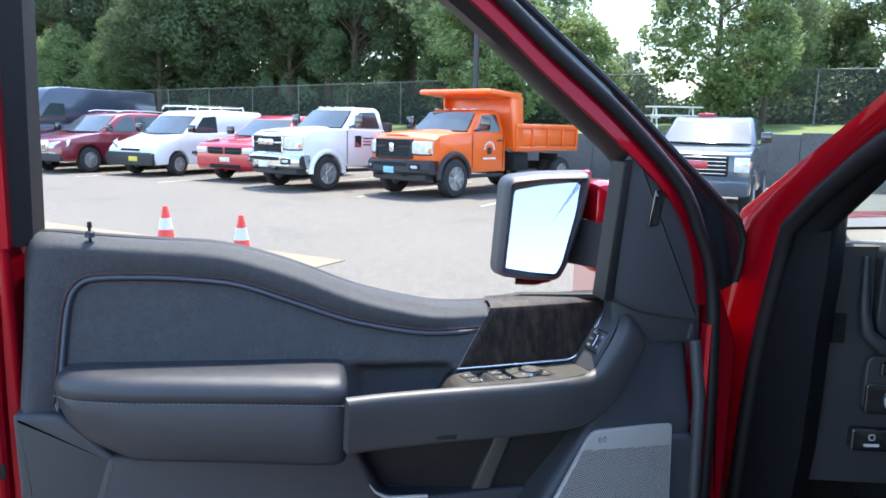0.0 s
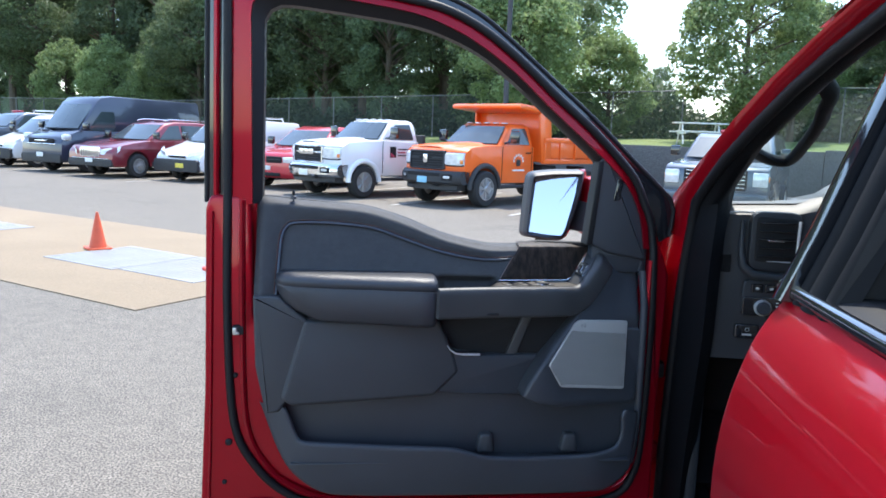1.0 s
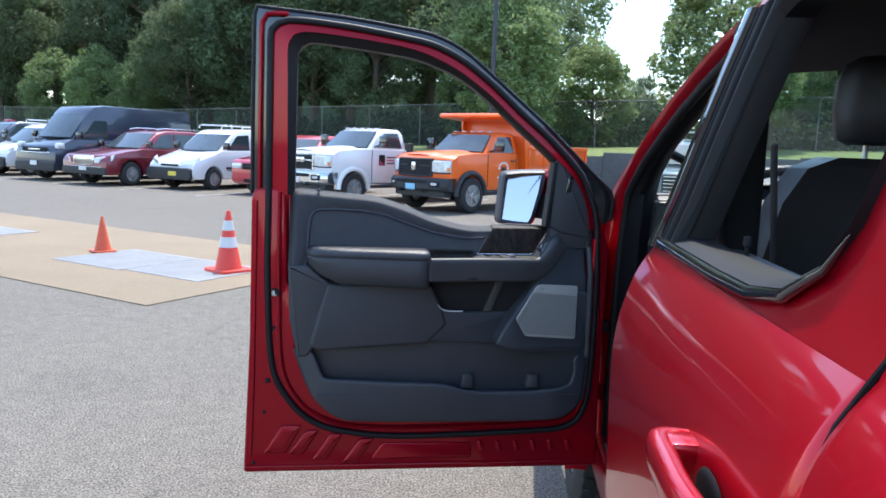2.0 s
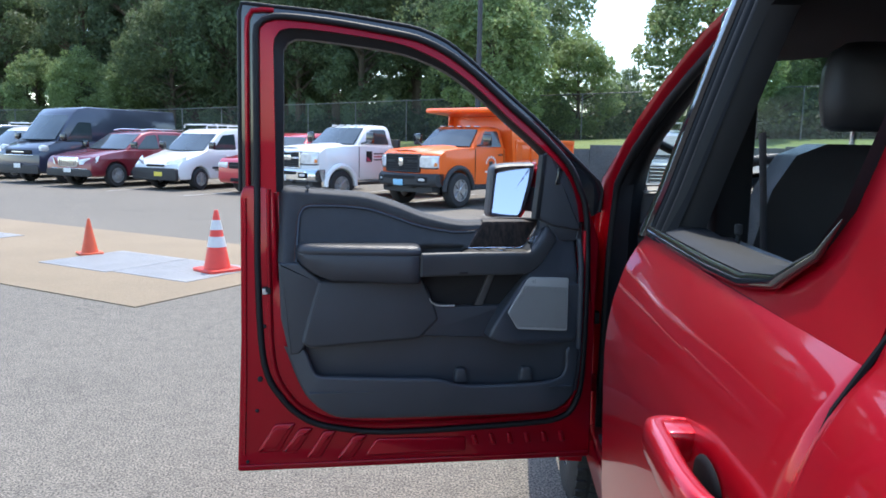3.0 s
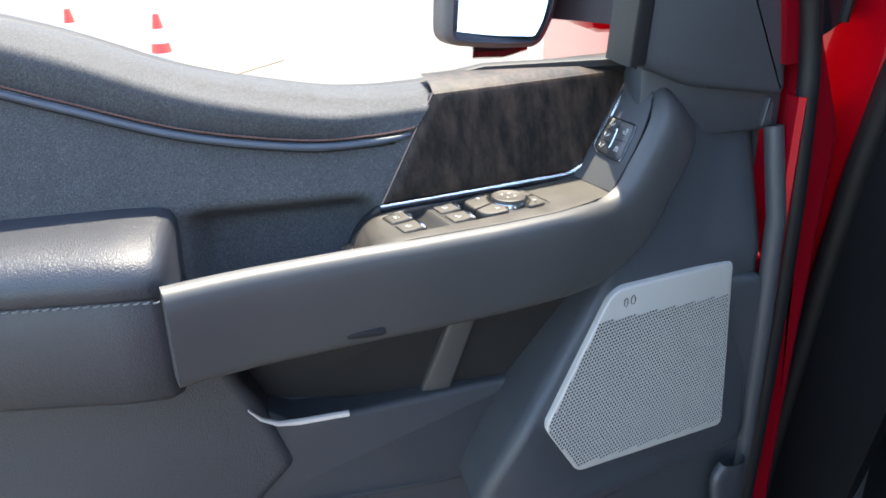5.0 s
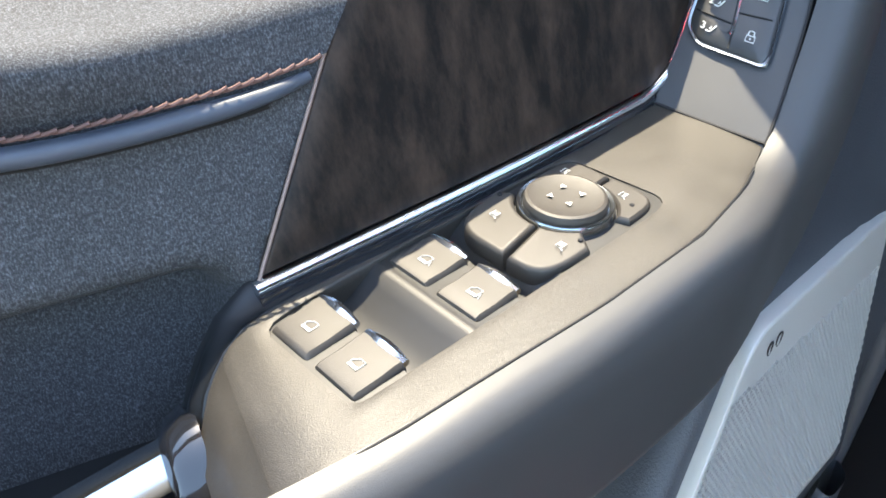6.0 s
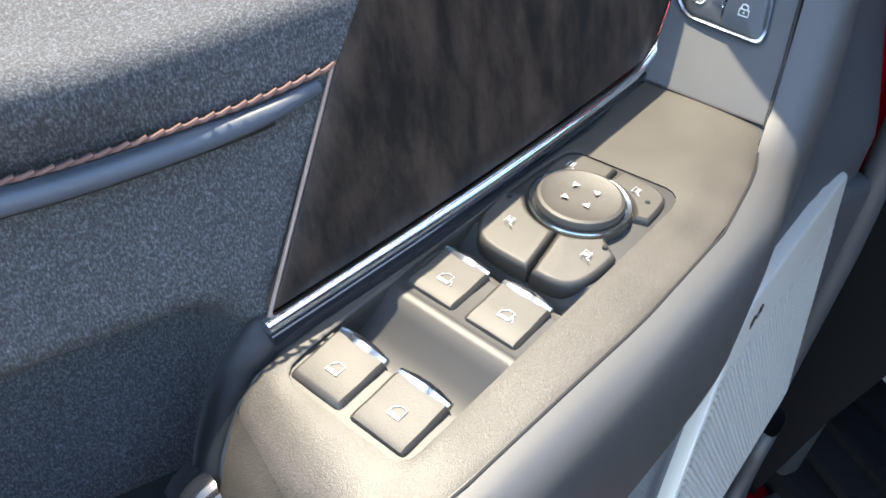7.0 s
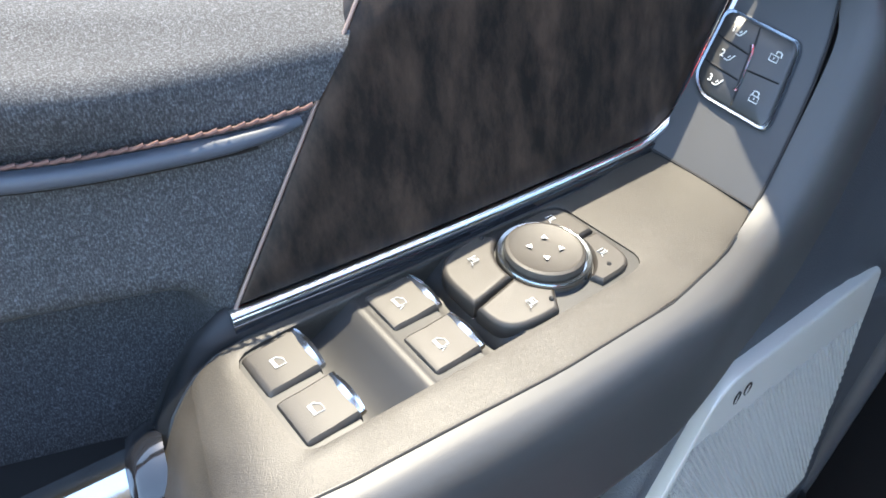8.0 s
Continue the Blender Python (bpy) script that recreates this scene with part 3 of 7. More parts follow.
for a_ in range(10, 78, 4):
    spots.append((a_ + rt.uniform(-1, 1) - 1.5, 26.5 + rt.uniform(-2, 3), "abdab"[rt.randrange(5)], rt.uniform(.85, 1.2)))
    spots.append((a_ + 2.5 + rt.uniform(-1, 1), 34 + rt.uniform(-2, 3), "abda"[rt.randrange(4)], rt.uniform(1.0, 1.35)))
for a_ in range(8, 50, 5):
    spots.append((a_ + rt.uniform(-1.5, 1.5), 23.5 + rt.uniform(-.8, 1.2), "cba"[rt.randrange(3)], rt.uniform(.62, .85)))


def seen_at(deg, dist):
    """Row coordinates of a spot by its bearing and distance from the truck."""
    q = Vector((-.34 + dist * math.sin(radians(deg)), -2.24 + dist * math.cos(radians(deg)), 0)) - ROW0
    return q.dot(ROW), q.dot(BACK)


for deg, dist, k_, s_ in ((12.0, 33, "c", .86), (11.0, 36, "a", .72), (18.4, 38, "c", .68), (27.4, 33, "e", .80), (30.5, 37, "a", .45), (20.4, 62, "a", .42), (22.0, 66, "b", .40), (31.5, 44, "e", .70), (34.5, 46, "c", .75), (38, 44, "e", .85), (41, 40, "c", .9), (45, 44, "a", .6), (50, 42, "e", .9), (56, 46, "a", .7), (62, 46, "b", .6)):
    spots.append((*seen_at(deg, dist), k_, s_))
kinds = {"a": t_a, "b": t_b, "c": t_c, "d": t_d, "e": t_e}
seen_kinds = set()
for a_, b_, k_, s_ in spots:
    p_ = at_row(a_, b_, bank_h(a_) + BANK_RISE * min(9, b_ - WALL_BACK))
    m_ = pose(p_.x, p_.y, p_.z - .3, 0, 0, rt.uniform(0, 360)) @ Matrix.Diagonal((s_, s_, s_ * rt.uniform(.92, 1.1), 1))
    if k_ not in seen_kinds:
        kinds[k_].matrix_basis = m_
        seen_kinds.add(k_)
    else:
        c_ = copy_thing(kinds[k_], m_)
        c_.matrix_basis = m_


def shrub_belt():
    """Undergrowth along the foot of the wood."""
    rng = np.random.default_rng(77)
    n = 70000
    a, b = rng.uniform(-30, 52, n), rng.uniform(22.5, 27.0, n)
    top = 1.3 + 1.2 * np.sin(a * 0.9) * np.sin(a * 0.37 + 1) + rng.uniform(-.4, .6, n)
    z = np.clip(1.9 - (a + 6) * .031, .85, 1.9) + .2 + np.clip(top, .5, 3) * rng.uniform(0, 1, n) ** 0.7
    p = np.stack([ROW0.x + ROW.x * a + BACK.x * b, ROW0.y + ROW.y * a + BACK.y * b, z], 1)
    nrm = rng.normal(size=(n, 3)) + np.array([0, -.3, 0.5])
    nrm /= np.linalg.norm(nrm, axis=1, keepdims=True)
    u = np.cross(nrm, rng.normal(size=(n, 3)))
    u /= np.linalg.norm(u, axis=1, keepdims=True)
    w = np.cross(nrm, u)
    s = rng.uniform(.07, .17, n)[:, None]
    v = np.stack([p - u * s, p - w * s * .6, p + u * s, p + w * s * .6], 1).reshape(-1, 3)
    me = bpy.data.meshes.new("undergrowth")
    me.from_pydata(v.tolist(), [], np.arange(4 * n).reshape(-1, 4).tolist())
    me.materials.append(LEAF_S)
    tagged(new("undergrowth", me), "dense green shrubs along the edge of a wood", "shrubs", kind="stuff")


shrub_belt()
far_v, far_f = [], []
for i in range(140):
    a_ = -150 + i * 2.2
    h_ = 3.6 + 1.2 * math.sin(i * .7) + 1.1 * math.sin(i * 2.3 + 1) + .7 * math.sin(i * 5.1)
    if a_ > 16:
        h_ += 3
    p_ = at_row(a_, 62 + 2 * math.sin(i * 1.3))
    far_v += [(p_.x, p_.y, 0), (p_.x, p_.y, h_ + 1)]
far_f = [(2 * i, 2 * i + 2, 2 * i + 3, 2 * i + 1) for i in range(139)]
FARWOOD = mat("far_wood", (0.085, 0.12, 0.065), 0.95, 0, 0.6, 0.5, 0.8, 3)
tagged(obj("backdrop", (far_v, far_f), FARWOOD), "distant dark green wood edge", "woods", kind="structure")


# ---- picnic table on the bank ----
def picnic_table():
    e = thing("picnic_table", "white painted wooden picnic table with benches on grass", "table")
    for i in range(5):
        obj("tabletop_board", box(-.92, .92, -.36 + i * .148, -.36 + i * .148 + .138, .72, .76, .005), WOODW, e)
    for s in (-1, 1):
        for j in range(2):
            y0 = s * .72 + (j - .5) * .15 - .068
            obj("bench_board", box(-.92, .92, y0, y0 + .136, .42, .46, .005), WOODW, e)
    for x in (-.62, .62):
        obj("cross_beam", box(x - .02, x + .02, -.85, .85, .34, .42, .004), WOODW, e)
        for s in (-1, 1):
            obj("leg", loft([[(x - .045, s * .62 - .05, 0), (x - .005, s * .62 - .05, 0), (x - .005, s * .62 + .05, 0), (x - .045, s * .62 + .05, 0)],
                             [(x - .045, s * .2 - .05, .72), (x - .005, s * .2 - .05, .72), (x - .005, s * .2 + .05, .72), (x - .045, s * .2 + .05, .72)]]), WOODW, e)
    return e


pt = picnic_table()
a_, b_ = seen_at(24.7, 29.5)
p_ = at_row(a_, b_, bank_h(a_) + BANK_RISE * min(9, b_ - WALL_BACK) + .03)
pt.matrix_basis = pose(p_.x, p_.y, p_.z, 0, 0, -14)

# ---- parked vehicles: x ahead, y to the vehicle's left, origin under the front axle ----
def wheel(e, x, y, r, w, rim_mat, spokes, side, dual=False):
    """One wheel: tyre, rim with spokes, hub."""
    t = obj("wheel", moved(lathe([(r * .62, -w / 2), (r * .9, -w / 2), (r * .985, -w * .36), (r, -w * .2), (r, w * .2), (r * .985, w * .36), (r * .9, w / 2), (r * .62, w / 2), (r * .62, -w / 2)], 28, "y", False), Matrix.Translation((x, y, r))), TYRE, e)
    q = side * w * .5
    parts = [lathe([(r * .64, q * .2), (r * .64, q * .98), (r * .58, q * .98), (r * .54, q * .55), (0, q * .50)], 28, "y")]
    obj("rim", moved(parts[0], Matrix.Translation((x, y, r))), rim_mat, t)
    sp = []
    for i in range(spokes):
        a = 2 * math.pi * i / spokes
        sp.append(moved(box(-r * .05, r * .05, min(q * .55, q * .9), max(q * .55, q * .9), r * .1, r * .58, .004, 1), Matrix.Rotation(a, 4, "Y")))
    sp.append(lathe([(r * .17, q * .5), (r * .16, q * 1.02), (r * .1, q * 1.1), (0, q * 1.1)], 16, "y"))
    obj("spokes", moved(join(*sp), Matrix.Translation((x, y, r))), rim_mat, t)
    return t


def arch(x, r, z0, n=9):
    """Points of a wheel arch from the front lower corner to the rear one."""
    a0 = math.asin(max(-1, min(1, (z0 - r) / (r * 1.18))))
    return [(x + r * 1.18 * math.cos(a), r + r * 1.18 * math.sin(a)) for a in (lerp(a0, math.pi - a0, i / (n - 1)) for i in range(n))]


def side_pane(e, pts, w, name="side_window", lift=0.012, material=None, thick=0.03):
    for s in (1, -1):
        q = rounded(pts, .05, 3)
        o = q if area2(q) > 0 else q[::-1]
        k = len(o)
        v = [(x, s * (w(z) + lift), z) for x, z in o] + [(x, s * (w(z) + lift - thick), z) for x, z in o]
        f = [tuple(range(k))[::-s], tuple(range(k, 2 * k))[::s]] + [(i, (i + 1) % k, k + (i + 1) % k, k + i)[::s] for i in range(k)]
        obj(name, (v, f), material or CARGLASS, e)


def vehicle(name, label, paint, W, wb, z0, r, low, up, belt, roof, wr, side_wins, ws, rim, spokes, front, rear_glass=True, dually=False, tw=.25):
    """low: profile of the lower body from the front bottom over the bonnet to the rear bottom; up: profile of the cabin."""
    e = thing(name, label, "truck" if "truck" in name else "van" if "van" in name else "car", "vehicles parked in a row")
    prof = list(low)
    prof += [p for p in arch(-wb, r, z0)[::-1]] + [p for p in arch(0, r, z0)[::-1]]
    body = obj("body", prism(prof, W, W * .985, z0, belt, .045), paint, e)
    obj("underbody", box(low[-1][0] + .25, low[0][0] - .3, -W * .72, W * .72, z0 - .02, z0 + .45, .02), HOLE, e)
    half = lambda z: lerp(W * .955, wr, min(1, max(0, (z - belt) / (roof - belt))))
    obj("cabin", prism(up, W * .955, wr, belt, roof, .06), paint, e)
    # windscreen, a little proud of the cabin
    (xa, za), (xb, zb) = ws
    d = Vector((xb - xa, 0, zb - za))
    nrm = Vector((d.z, 0, -d.x)).normalized() * .022
    pts = []
    for t, k in ((.06, .90), (.93, .88)):
        z, x = za + d.z * t, xa + d.x * t
        pts += [(x, -half(z) * k, z), (x, half(z) * k, z)]
    quad = [Vector(pts[0]), Vector(pts[1]), Vector(pts[3]), Vector(pts[2])]
    quad = [p + nrm for p in quad]
    bow = [quad[0].lerp(quad[1], i / 8) + Vector((.10 * (1 - (2 * i / 8 - 1) ** 2), 0, 0)) for i in range(9)]
    top = [quad[3].lerp(quad[2], i / 8) + Vector((.07 * (1 - (2 * i / 8 - 1) ** 2), 0, 0)) for i in range(9)]
    obj("windscreen", loft([bow, top, [p - nrm * 1.5 for p in top], [p - nrm * 1.5 for p in bow], bow], closed=False), SCREENGLASS, e)
    for i, sw in enumerate(side_wins):
        side_pane(e, sw, half)
    for s in (1, -1):
        for x in (0, -wb):
            y = W - tw * .5 + .015
            wheel(e, x, s * y, r, tw, rim, spokes, s)
            if dually and x < 0:
                wheel(e, x, s * (y - tw * 1.05), r, tw, rim, spokes, s)
        mx, mz = ws[0][0] - .15, belt + .12
        m = obj("door_mirror", box(mx - .06, mx + .07, min(s * (W + .02), s * (W + .22)), max(s * (W + .02), s * (W + .22)), mz - .06, mz + .16, .03), GLOSSBLK, e)
        obj("handle", box(mx - .95, mx - .73, min(s * (W - .01), s * (W + .03)), max(s * (W - .01), s * (W + .03)), belt - .17, belt - .13, .01), paint if name != "cargo_van" else HOLE, e)
    front(e)
    return e


def face(e, x, W, items):
    """Front-end pieces as rounded plates on the nose: (name, y0, y1, z0, z1, x offset, depth, material, corner)."""
    for nm, y0, y1, z0, z1, dx, dep, mt, rr in items:
        v, f = slab(rounded([(y0, z0), (y1, z0), (y1, z1), (y0, z1)], rr), 0, -dep, min(.02, dep * .4))
        obj(nm, ([(x + dx - py, px, pz) for px, py, pz in v], f), mt, e)


WHITE = mat("white_car_paint", (0.74, 0.75, 0.76), 0.35, 0, 0.05, 2, coat=0.9)
NAVY = mat("dark_blue_grey_paint", (0.028, 0.036, 0.062), 0.35, 0.2, 0.1, 2, coat=0.9)
MAROON = mat("maroon_paint", (0.17, 0.010, 0.022), 0.35, 0.3, 0.1, 2, coat=0.9)
CARRED = mat("bright_red_paint", (0.46, 0.018, 0.035), 0.35, 0.1, 0.1, 2, coat=0.9)
ORANGE = mat("orange_paint", (0.83, 0.13, 0.010), 0.42, 0, 0.1, 2, coat=0.5)
SLATE = mat("slate_paint", (0.05, 0.07, 0.10), 0.3, 0.4, 0.1, 2, coat=0.9)
GREENST = mat("green_stripe", (0.02, 0.10, 0.08), 0.5, 0, 0.1, 5)


def van_front(e):
    face(e, .98, 1.0, [("grille", -.62, .62, .93, 1.08, 0, .04, HOLE, .03), ("grille_surround", -.7, .7, .88, .93, 0, .05, CHROME, .02), ("bumper", -.98, .98, .32, .60, -.02, .10, GREYPL, .08),
                       ("number_plate", -.16, .16, .50, .64, .09, .012, PLATE, .01), ("logo_bar", -.3, .3, .98, 1.03, .045, .012, CHROME, .01)])
    for s in (-1, 1):
        obj("headlight", box(.62, .9, s * .93 - .09, s * .93 + .09, 1.03, 1.24, .06), LAMP, e)
    obj("side_moulding", box(-3.2, -.7, .99, 1.03, .62, .72, .012), GREYPL, e)


van = vehicle("cargo_van", "dark blue-grey high-roof cargo van parked in row", NAVY, 1.0, 4.0, .36, .35,
              [(.92, .34), (1.02, .5), (1.0, .95), (.88, 1.14), (.35, 1.36), (-4.95, 1.36), (-5.0, .36)],
              [(.32, 1.34), (-.42, 2.30), (-.62, 2.46), (-1.0, 2.52), (-4.85, 2.50), (-4.97, 1.34)], 1.34, 2.5, .86,
              [[(.0, 1.36), (-.55, 2.0), (-1.05, 2.0), (-1.05, 1.36)]], ((.34, 1.36), (-.45, 2.28)), RIM, 10, van_front)


def maroon_front(e):
    face(e, .93, 1.0, [("grille", -.45, .45, .62, .92, .0, .06, CHROME, .14), ("bumper", -.96, .96, .34, .56, -.02, .09, GREYPL, .07), ("number_plate", -.16, .16, .46, .58, .08, .012, PLATE, .01), ("trim_bar", -.8, .8, .56, .59, .0, .06, CHROME, .01)])
    for i in range(9):
        obj("grille_bar", box(.985, 1.0, -.36 + i * .088, -.345 + i * .088, .66, .88, .003, 1), GREYPL, e)
    for s in (-1, 1):
        obj("headlight", loft([[(.98, s * .52, .70), (.99, s * .52, .84), (.97, s * .60, .86), (.95, s * .6, .70)], [(.80, s * .93, .72), (.78, s * .94, .88), (.62, s * .985, .96), (.7, s * .985, .80)]]), LAMP, e)
    obj("side_cladding", box(-2.55, -.5, .965, 1.0, .34, .50, .015), GREYPL, e)
    for s in (-1, 1):
        obj("roof_rail", tube([(-1.3, s * .62, 1.76), (-1.6, s * .62, 1.81), (-3.2, s * .62, 1.80), (-3.5, s * .62, 1.74)], .02, 8), CHROME, e)


suv = vehicle("red_suv", "maroon three-row crossover car parked in row", MAROON, .98, 3.02, .34, .37,
              [(.88, .34), (.97, .5), (.95, .78), (.82, .93), (.2, 1.06), (-.45, 1.14), (-3.9, 1.18), (-4.08, 1.0), (-4.05, .36)],
              [(-.38, 1.12), (-1.2, 1.66), (-1.6, 1.74), (-2.6, 1.75), (-3.5, 1.68), (-4.0, 1.16)], 1.13, 1.75, .74,
              [[(-.82, 1.17), (-1.35, 1.60), (-1.75, 1.64), (-1.75, 1.17)], [(-1.84, 1.17), (-1.84, 1.64), (-2.8, 1.62), (-2.8, 1.18)], [(-2.9, 1.19), (-2.9, 1.61), (-3.45, 1.56), (-3.72, 1.22)]],
              ((-.42, 1.13), (-1.22, 1.66)), RIM, 14, maroon_front)


def small_van_front(e):
    face(e, .90, 1.0, [("bumper", -.88, .88, .30, .66, -.03, .12, GREYPL, .09), ("number_plate", .02, .34, .42, .55, .09, .012, PLATE_YEL, .01), ("grille", -.35, .35, .70, .76, .0, .03, HOLE, .02)])
    for s in (-1, 1):
        obj("headlight", loft([[(.88, s * .45, .74), (.88, s * .45, .84), (.84, s * .5, .88), (.82, s * .5, .74)], [(.72, s * .82, .80), (.70, s * .83, .92), (.5, s * .89, 1.02), (.56, s * .89, .90)]]), LAMP, e)
    obj("side_moulding", box(-2.55, -.5, .905, .93, .62, .69, .01), GREYPL, e)
    obj("stripe", box(-2.0, -.6, .905, .918, .57, .60, .003), GREENST, e)
    obj("fuel_flap", box(-1.95, -1.75, .895, .91, .95, 1.1, .01), WHITE, e)
    for x in (-1.0, -2.0, -3.0):
        obj("roof_bar", tube([(x, -.7, 1.88), (x, -.66, 1.98), (x, .66, 1.98), (x, .7, 1.88)], .022, 8), WHITE, e)
    for s in (-1, 1):
        obj("roof_rail", tube([(-.9, s * .6, 1.99), (-3.1, s * .6, 1.99)], .018, 8), GALV, e)


small_van = vehicle("small_white_van", "small white delivery van with roof rack and dark bumper", WHITE, .91, 3.11, .32, .33,
               [(.82, .32), (.90, .5), (.86, .74), (.72, .88), (.0, 1.08), (-.35, 1.2), (-3.85, 1.24), (-3.9, .34)],
               [(-.22, 1.12), (-.98, 1.72), (-1.25, 1.84), (-2.0, 1.89), (-3.75, 1.86), (-3.88, 1.2)], 1.16, 1.87, .78,
               [[(-.62, 1.20), (-1.08, 1.66), (-1.62, 1.70), (-1.62, 1.20)]], ((-.24, 1.14), (-1.0, 1.72)), RIM, 8, small_van_front)


def red_front(e):
    face(e, .93, 1.0, [("grille", -.55, .55, .72, .90, 0, .05, HOLE, .04), ("grille_bar", -.55, .55, .80, .83, .05, .015, GREYPL, .01), ("lower_grille", -.5, .5, .36, .46, .0, .06, HOLE, .03), ("number_plate", -.16, .16, .52, .64, .02, .04, PLATE, .01),
                       ("cross_post", -.03, .03, .72, .90, .05, .015, CARRED, .01)])
    for s in (-1, 1):
        obj("headlight", box(.74, .955, s * .75 - .17, s * .75 + .17, .74, .90, .03), LAMP, e)
        obj("fog_lamp", box(.86, .95, s * .72 - .08, s * .72 + .08, .40, .46, .015), LAMP, e)


red_suv = vehicle("bright_red_suv", "bright red sport utility car parked in row", CARRED, .97, 3.04, .34, .38,
              [(.86, .30), (.97, .42), (.95, .9), (.84, 1.0), (-.3, 1.16), (-3.8, 1.2), (-4.0, 1.0), (-3.98, .36)],
              [(-.35, 1.14), (-1.1, 1.66), (-1.5, 1.76), (-3.0, 1.78), (-3.5, 1.72), (-3.9, 1.18)], 1.15, 1.77, .72,
              [[(-.72, 1.20), (-1.22, 1.62), (-1.7, 1.67), (-1.7, 1.20)], [(-1.8, 1.2), (-1.8, 1.67), (-2.7, 1.67), (-2.7, 1.2)], [(-2.8, 1.22), (-2.8, 1.66), (-3.4, 1.62), (-3.6, 1.24)]],
              ((-.38, 1.15), (-1.12, 1.66)), RIM, 5, red_front)


def word(e, name, s, size, m, material, depth=.01):
    """Lettering with the built-in font, as a mesh part."""
    cu = bpy.data.curves.new(name, "FONT")
    cu.body, cu.size, cu.extrude, cu.align_x, cu.align_y = s, size, depth, "CENTER", "CENTER"
    tmp = bpy.data.objects.new(name, cu)
    me = bpy.data.meshes.new_from_object(tmp)
    bpy.data.objects.remove(tmp)
    me.transform(m)
    me.materials.clear()
    me.materials.append(material)
    ob = new(name, me)
    ob.parent = e
    if e.parent is None and e.type == "EMPTY":
        ob.matrix_parent_inverse = e.matrix_basis.inverted()
    return ob


def flare(e, x, W, r, mt):
    """Moulded arch lip round a wheel opening."""
    for s in (1, -1):
        path = [(px, s * (W + .01), pz) for px, pz in arch(x, r * 1.04, .5 * r + .2, 14)]
        obj("wheel_flare", tube(path, .065, 8), mt, e)


def roof_lamps(e, x, z, n, w):
    for i in range(n):
        y = lerp(-w, w, i / (n - 1))
        obj("cab_marker_lamp", box(x - .07, x + .06, y - .06, y + .06, z, z + .028, .010), LAMP, e)


def nose_x(y):
    """How far forward the truck's front reaches, swept back to its corners."""
    return 1.0 - .28 * min(1, abs(y)) ** 3


def bowed(y0, y1, z0, z1, back, fore, n=8, soft_edge=.02):
    """A bar that follows the swept front, with softened edges."""
    lps = []
    for i in range(n + 1):
        y = lerp(y0, y1, i / n)
        x, k = nose_x(y), soft_edge * (1.0 if 0 < i < n else 1.6)
        lps.append([(x + back, y, z0), (x + fore - k, y, z0), (x + fore, y, z0 + k), (x + fore, y, z1 - k), (x + fore - k, y, z1), (x + back, y, z1)])
    return loft(lps if y1 > y0 else lps[::-1])


def pickup_front(e, paint, frame_m, bumper, plate_m):
    nose = []
    for i in range(13):
        y = -1 + i / 6
        x, q = nose_x(y), .03 * abs(y) ** 4
        nose.append([(.50, y, .52), (x - .10, y, .55), (x - .02, y, .80), (x - .01, y, 1.20 - q), (x - .05, y, 1.30 - q), (x - .16, y, 1.362 - q), (.50, y, 1.396 - q)])
    obj("nose", loft(nose), paint, e, angle=50)
    obj("grille", bowed(-.54, .54, .87, 1.27, -.05, .012), HOLE, e, "black grille")
    obj("grille_bar", bowed(-.57, .57, 1.245, 1.295, -.05, .034), frame_m, e)
    obj("grille_bar", bowed(-.54, .54, .855, .895, -.05, .034), frame_m, e)
    for s in (-1, 1):
        obj("grille_bar", bowed(s * .54, s * .58, .87, 1.27, -.05, .034, 2, .012), frame_m, e)
        obj("grille_bar", bowed(s * .22, s * .53, 1.10, 1.135, -.05, .030, 4, .008), frame_m, e)
        for k in range(6):
            obj("grille_slat", bowed(s * .05, s * .53, .915 + k * .056, .928 + k * .056, -.03, .020, 4, .003), GREYPL, e)
        lamp = obj("headlamp", bowed(s * .585, s * .99, .94, 1.262, -.16, .014, 6, .03), GREYPL, e, "clear headlamp in a dark housing")
        obj("lens", bowed(s * .592, s * .992, .955, 1.25, -.15, .028, 6, .03), LAMP, lamp)
        obj("turn_lamp", bowed(s * .93, s * .985, 1.0, 1.10, -.14, .034, 2, .01), AMBER, lamp)
        obj("fog_lamp_recess", bowed(s * .60, s * .84, .62, .76, .0, .128, 4, .01), HOLE, e)
        obj("fog_lamp", bowed(s * .64, s * .78, .66, .73, .0, .136, 4, .012), LAMP, e)
        obj("tow_hook", tube([(1.0, s * .45, .50), (1.11, s * .45, .50), (1.11, s * .38, .50), (1.0, s * .38, .5)], .018, 6), HOLE, e)
    obj("bumper", bowed(-1.0, 1.0, .53, .835, -.20, .12, 16, .05), bumper, e)
    obj("air_slot", bowed(-.54, .54, .70, .79, .05, .126, 6, .01), HOLE, e)
    obj("number_plate", box(1.10, 1.135, -.16, .16, .545, .685, .008), plate_m, e)
    obj("lower_valance", bowed(-.86, .86, .38, .54, -.30, -.02, 8), GREYPL, e)


def shortened(e, k, w):
    """A shorter cab and bed behind the front wheels, of width w."""
    for ob in e.children_recursive:
        if ob.type == "MESH" and not ob.name.startswith(("wheel.", "rim", "spokes")) and ob.name != "wheel":
            for v in ob.data.vertices:
                if v.co.x < -.55:
                    v.co.x = -.55 + (v.co.x + .55) * k
                v.co.y *= w


PICK_UP = [(-.55, 1.42), (-1.12, 1.90), (-1.35, 1.98), (-2.0, 1.98), (-2.14, 1.9), (-2.2, 1.42)]
PICK_WIN = [[(-.92, 1.48), (-1.28, 1.86), (-1.92, 1.88), (-2.0, 1.48)]]


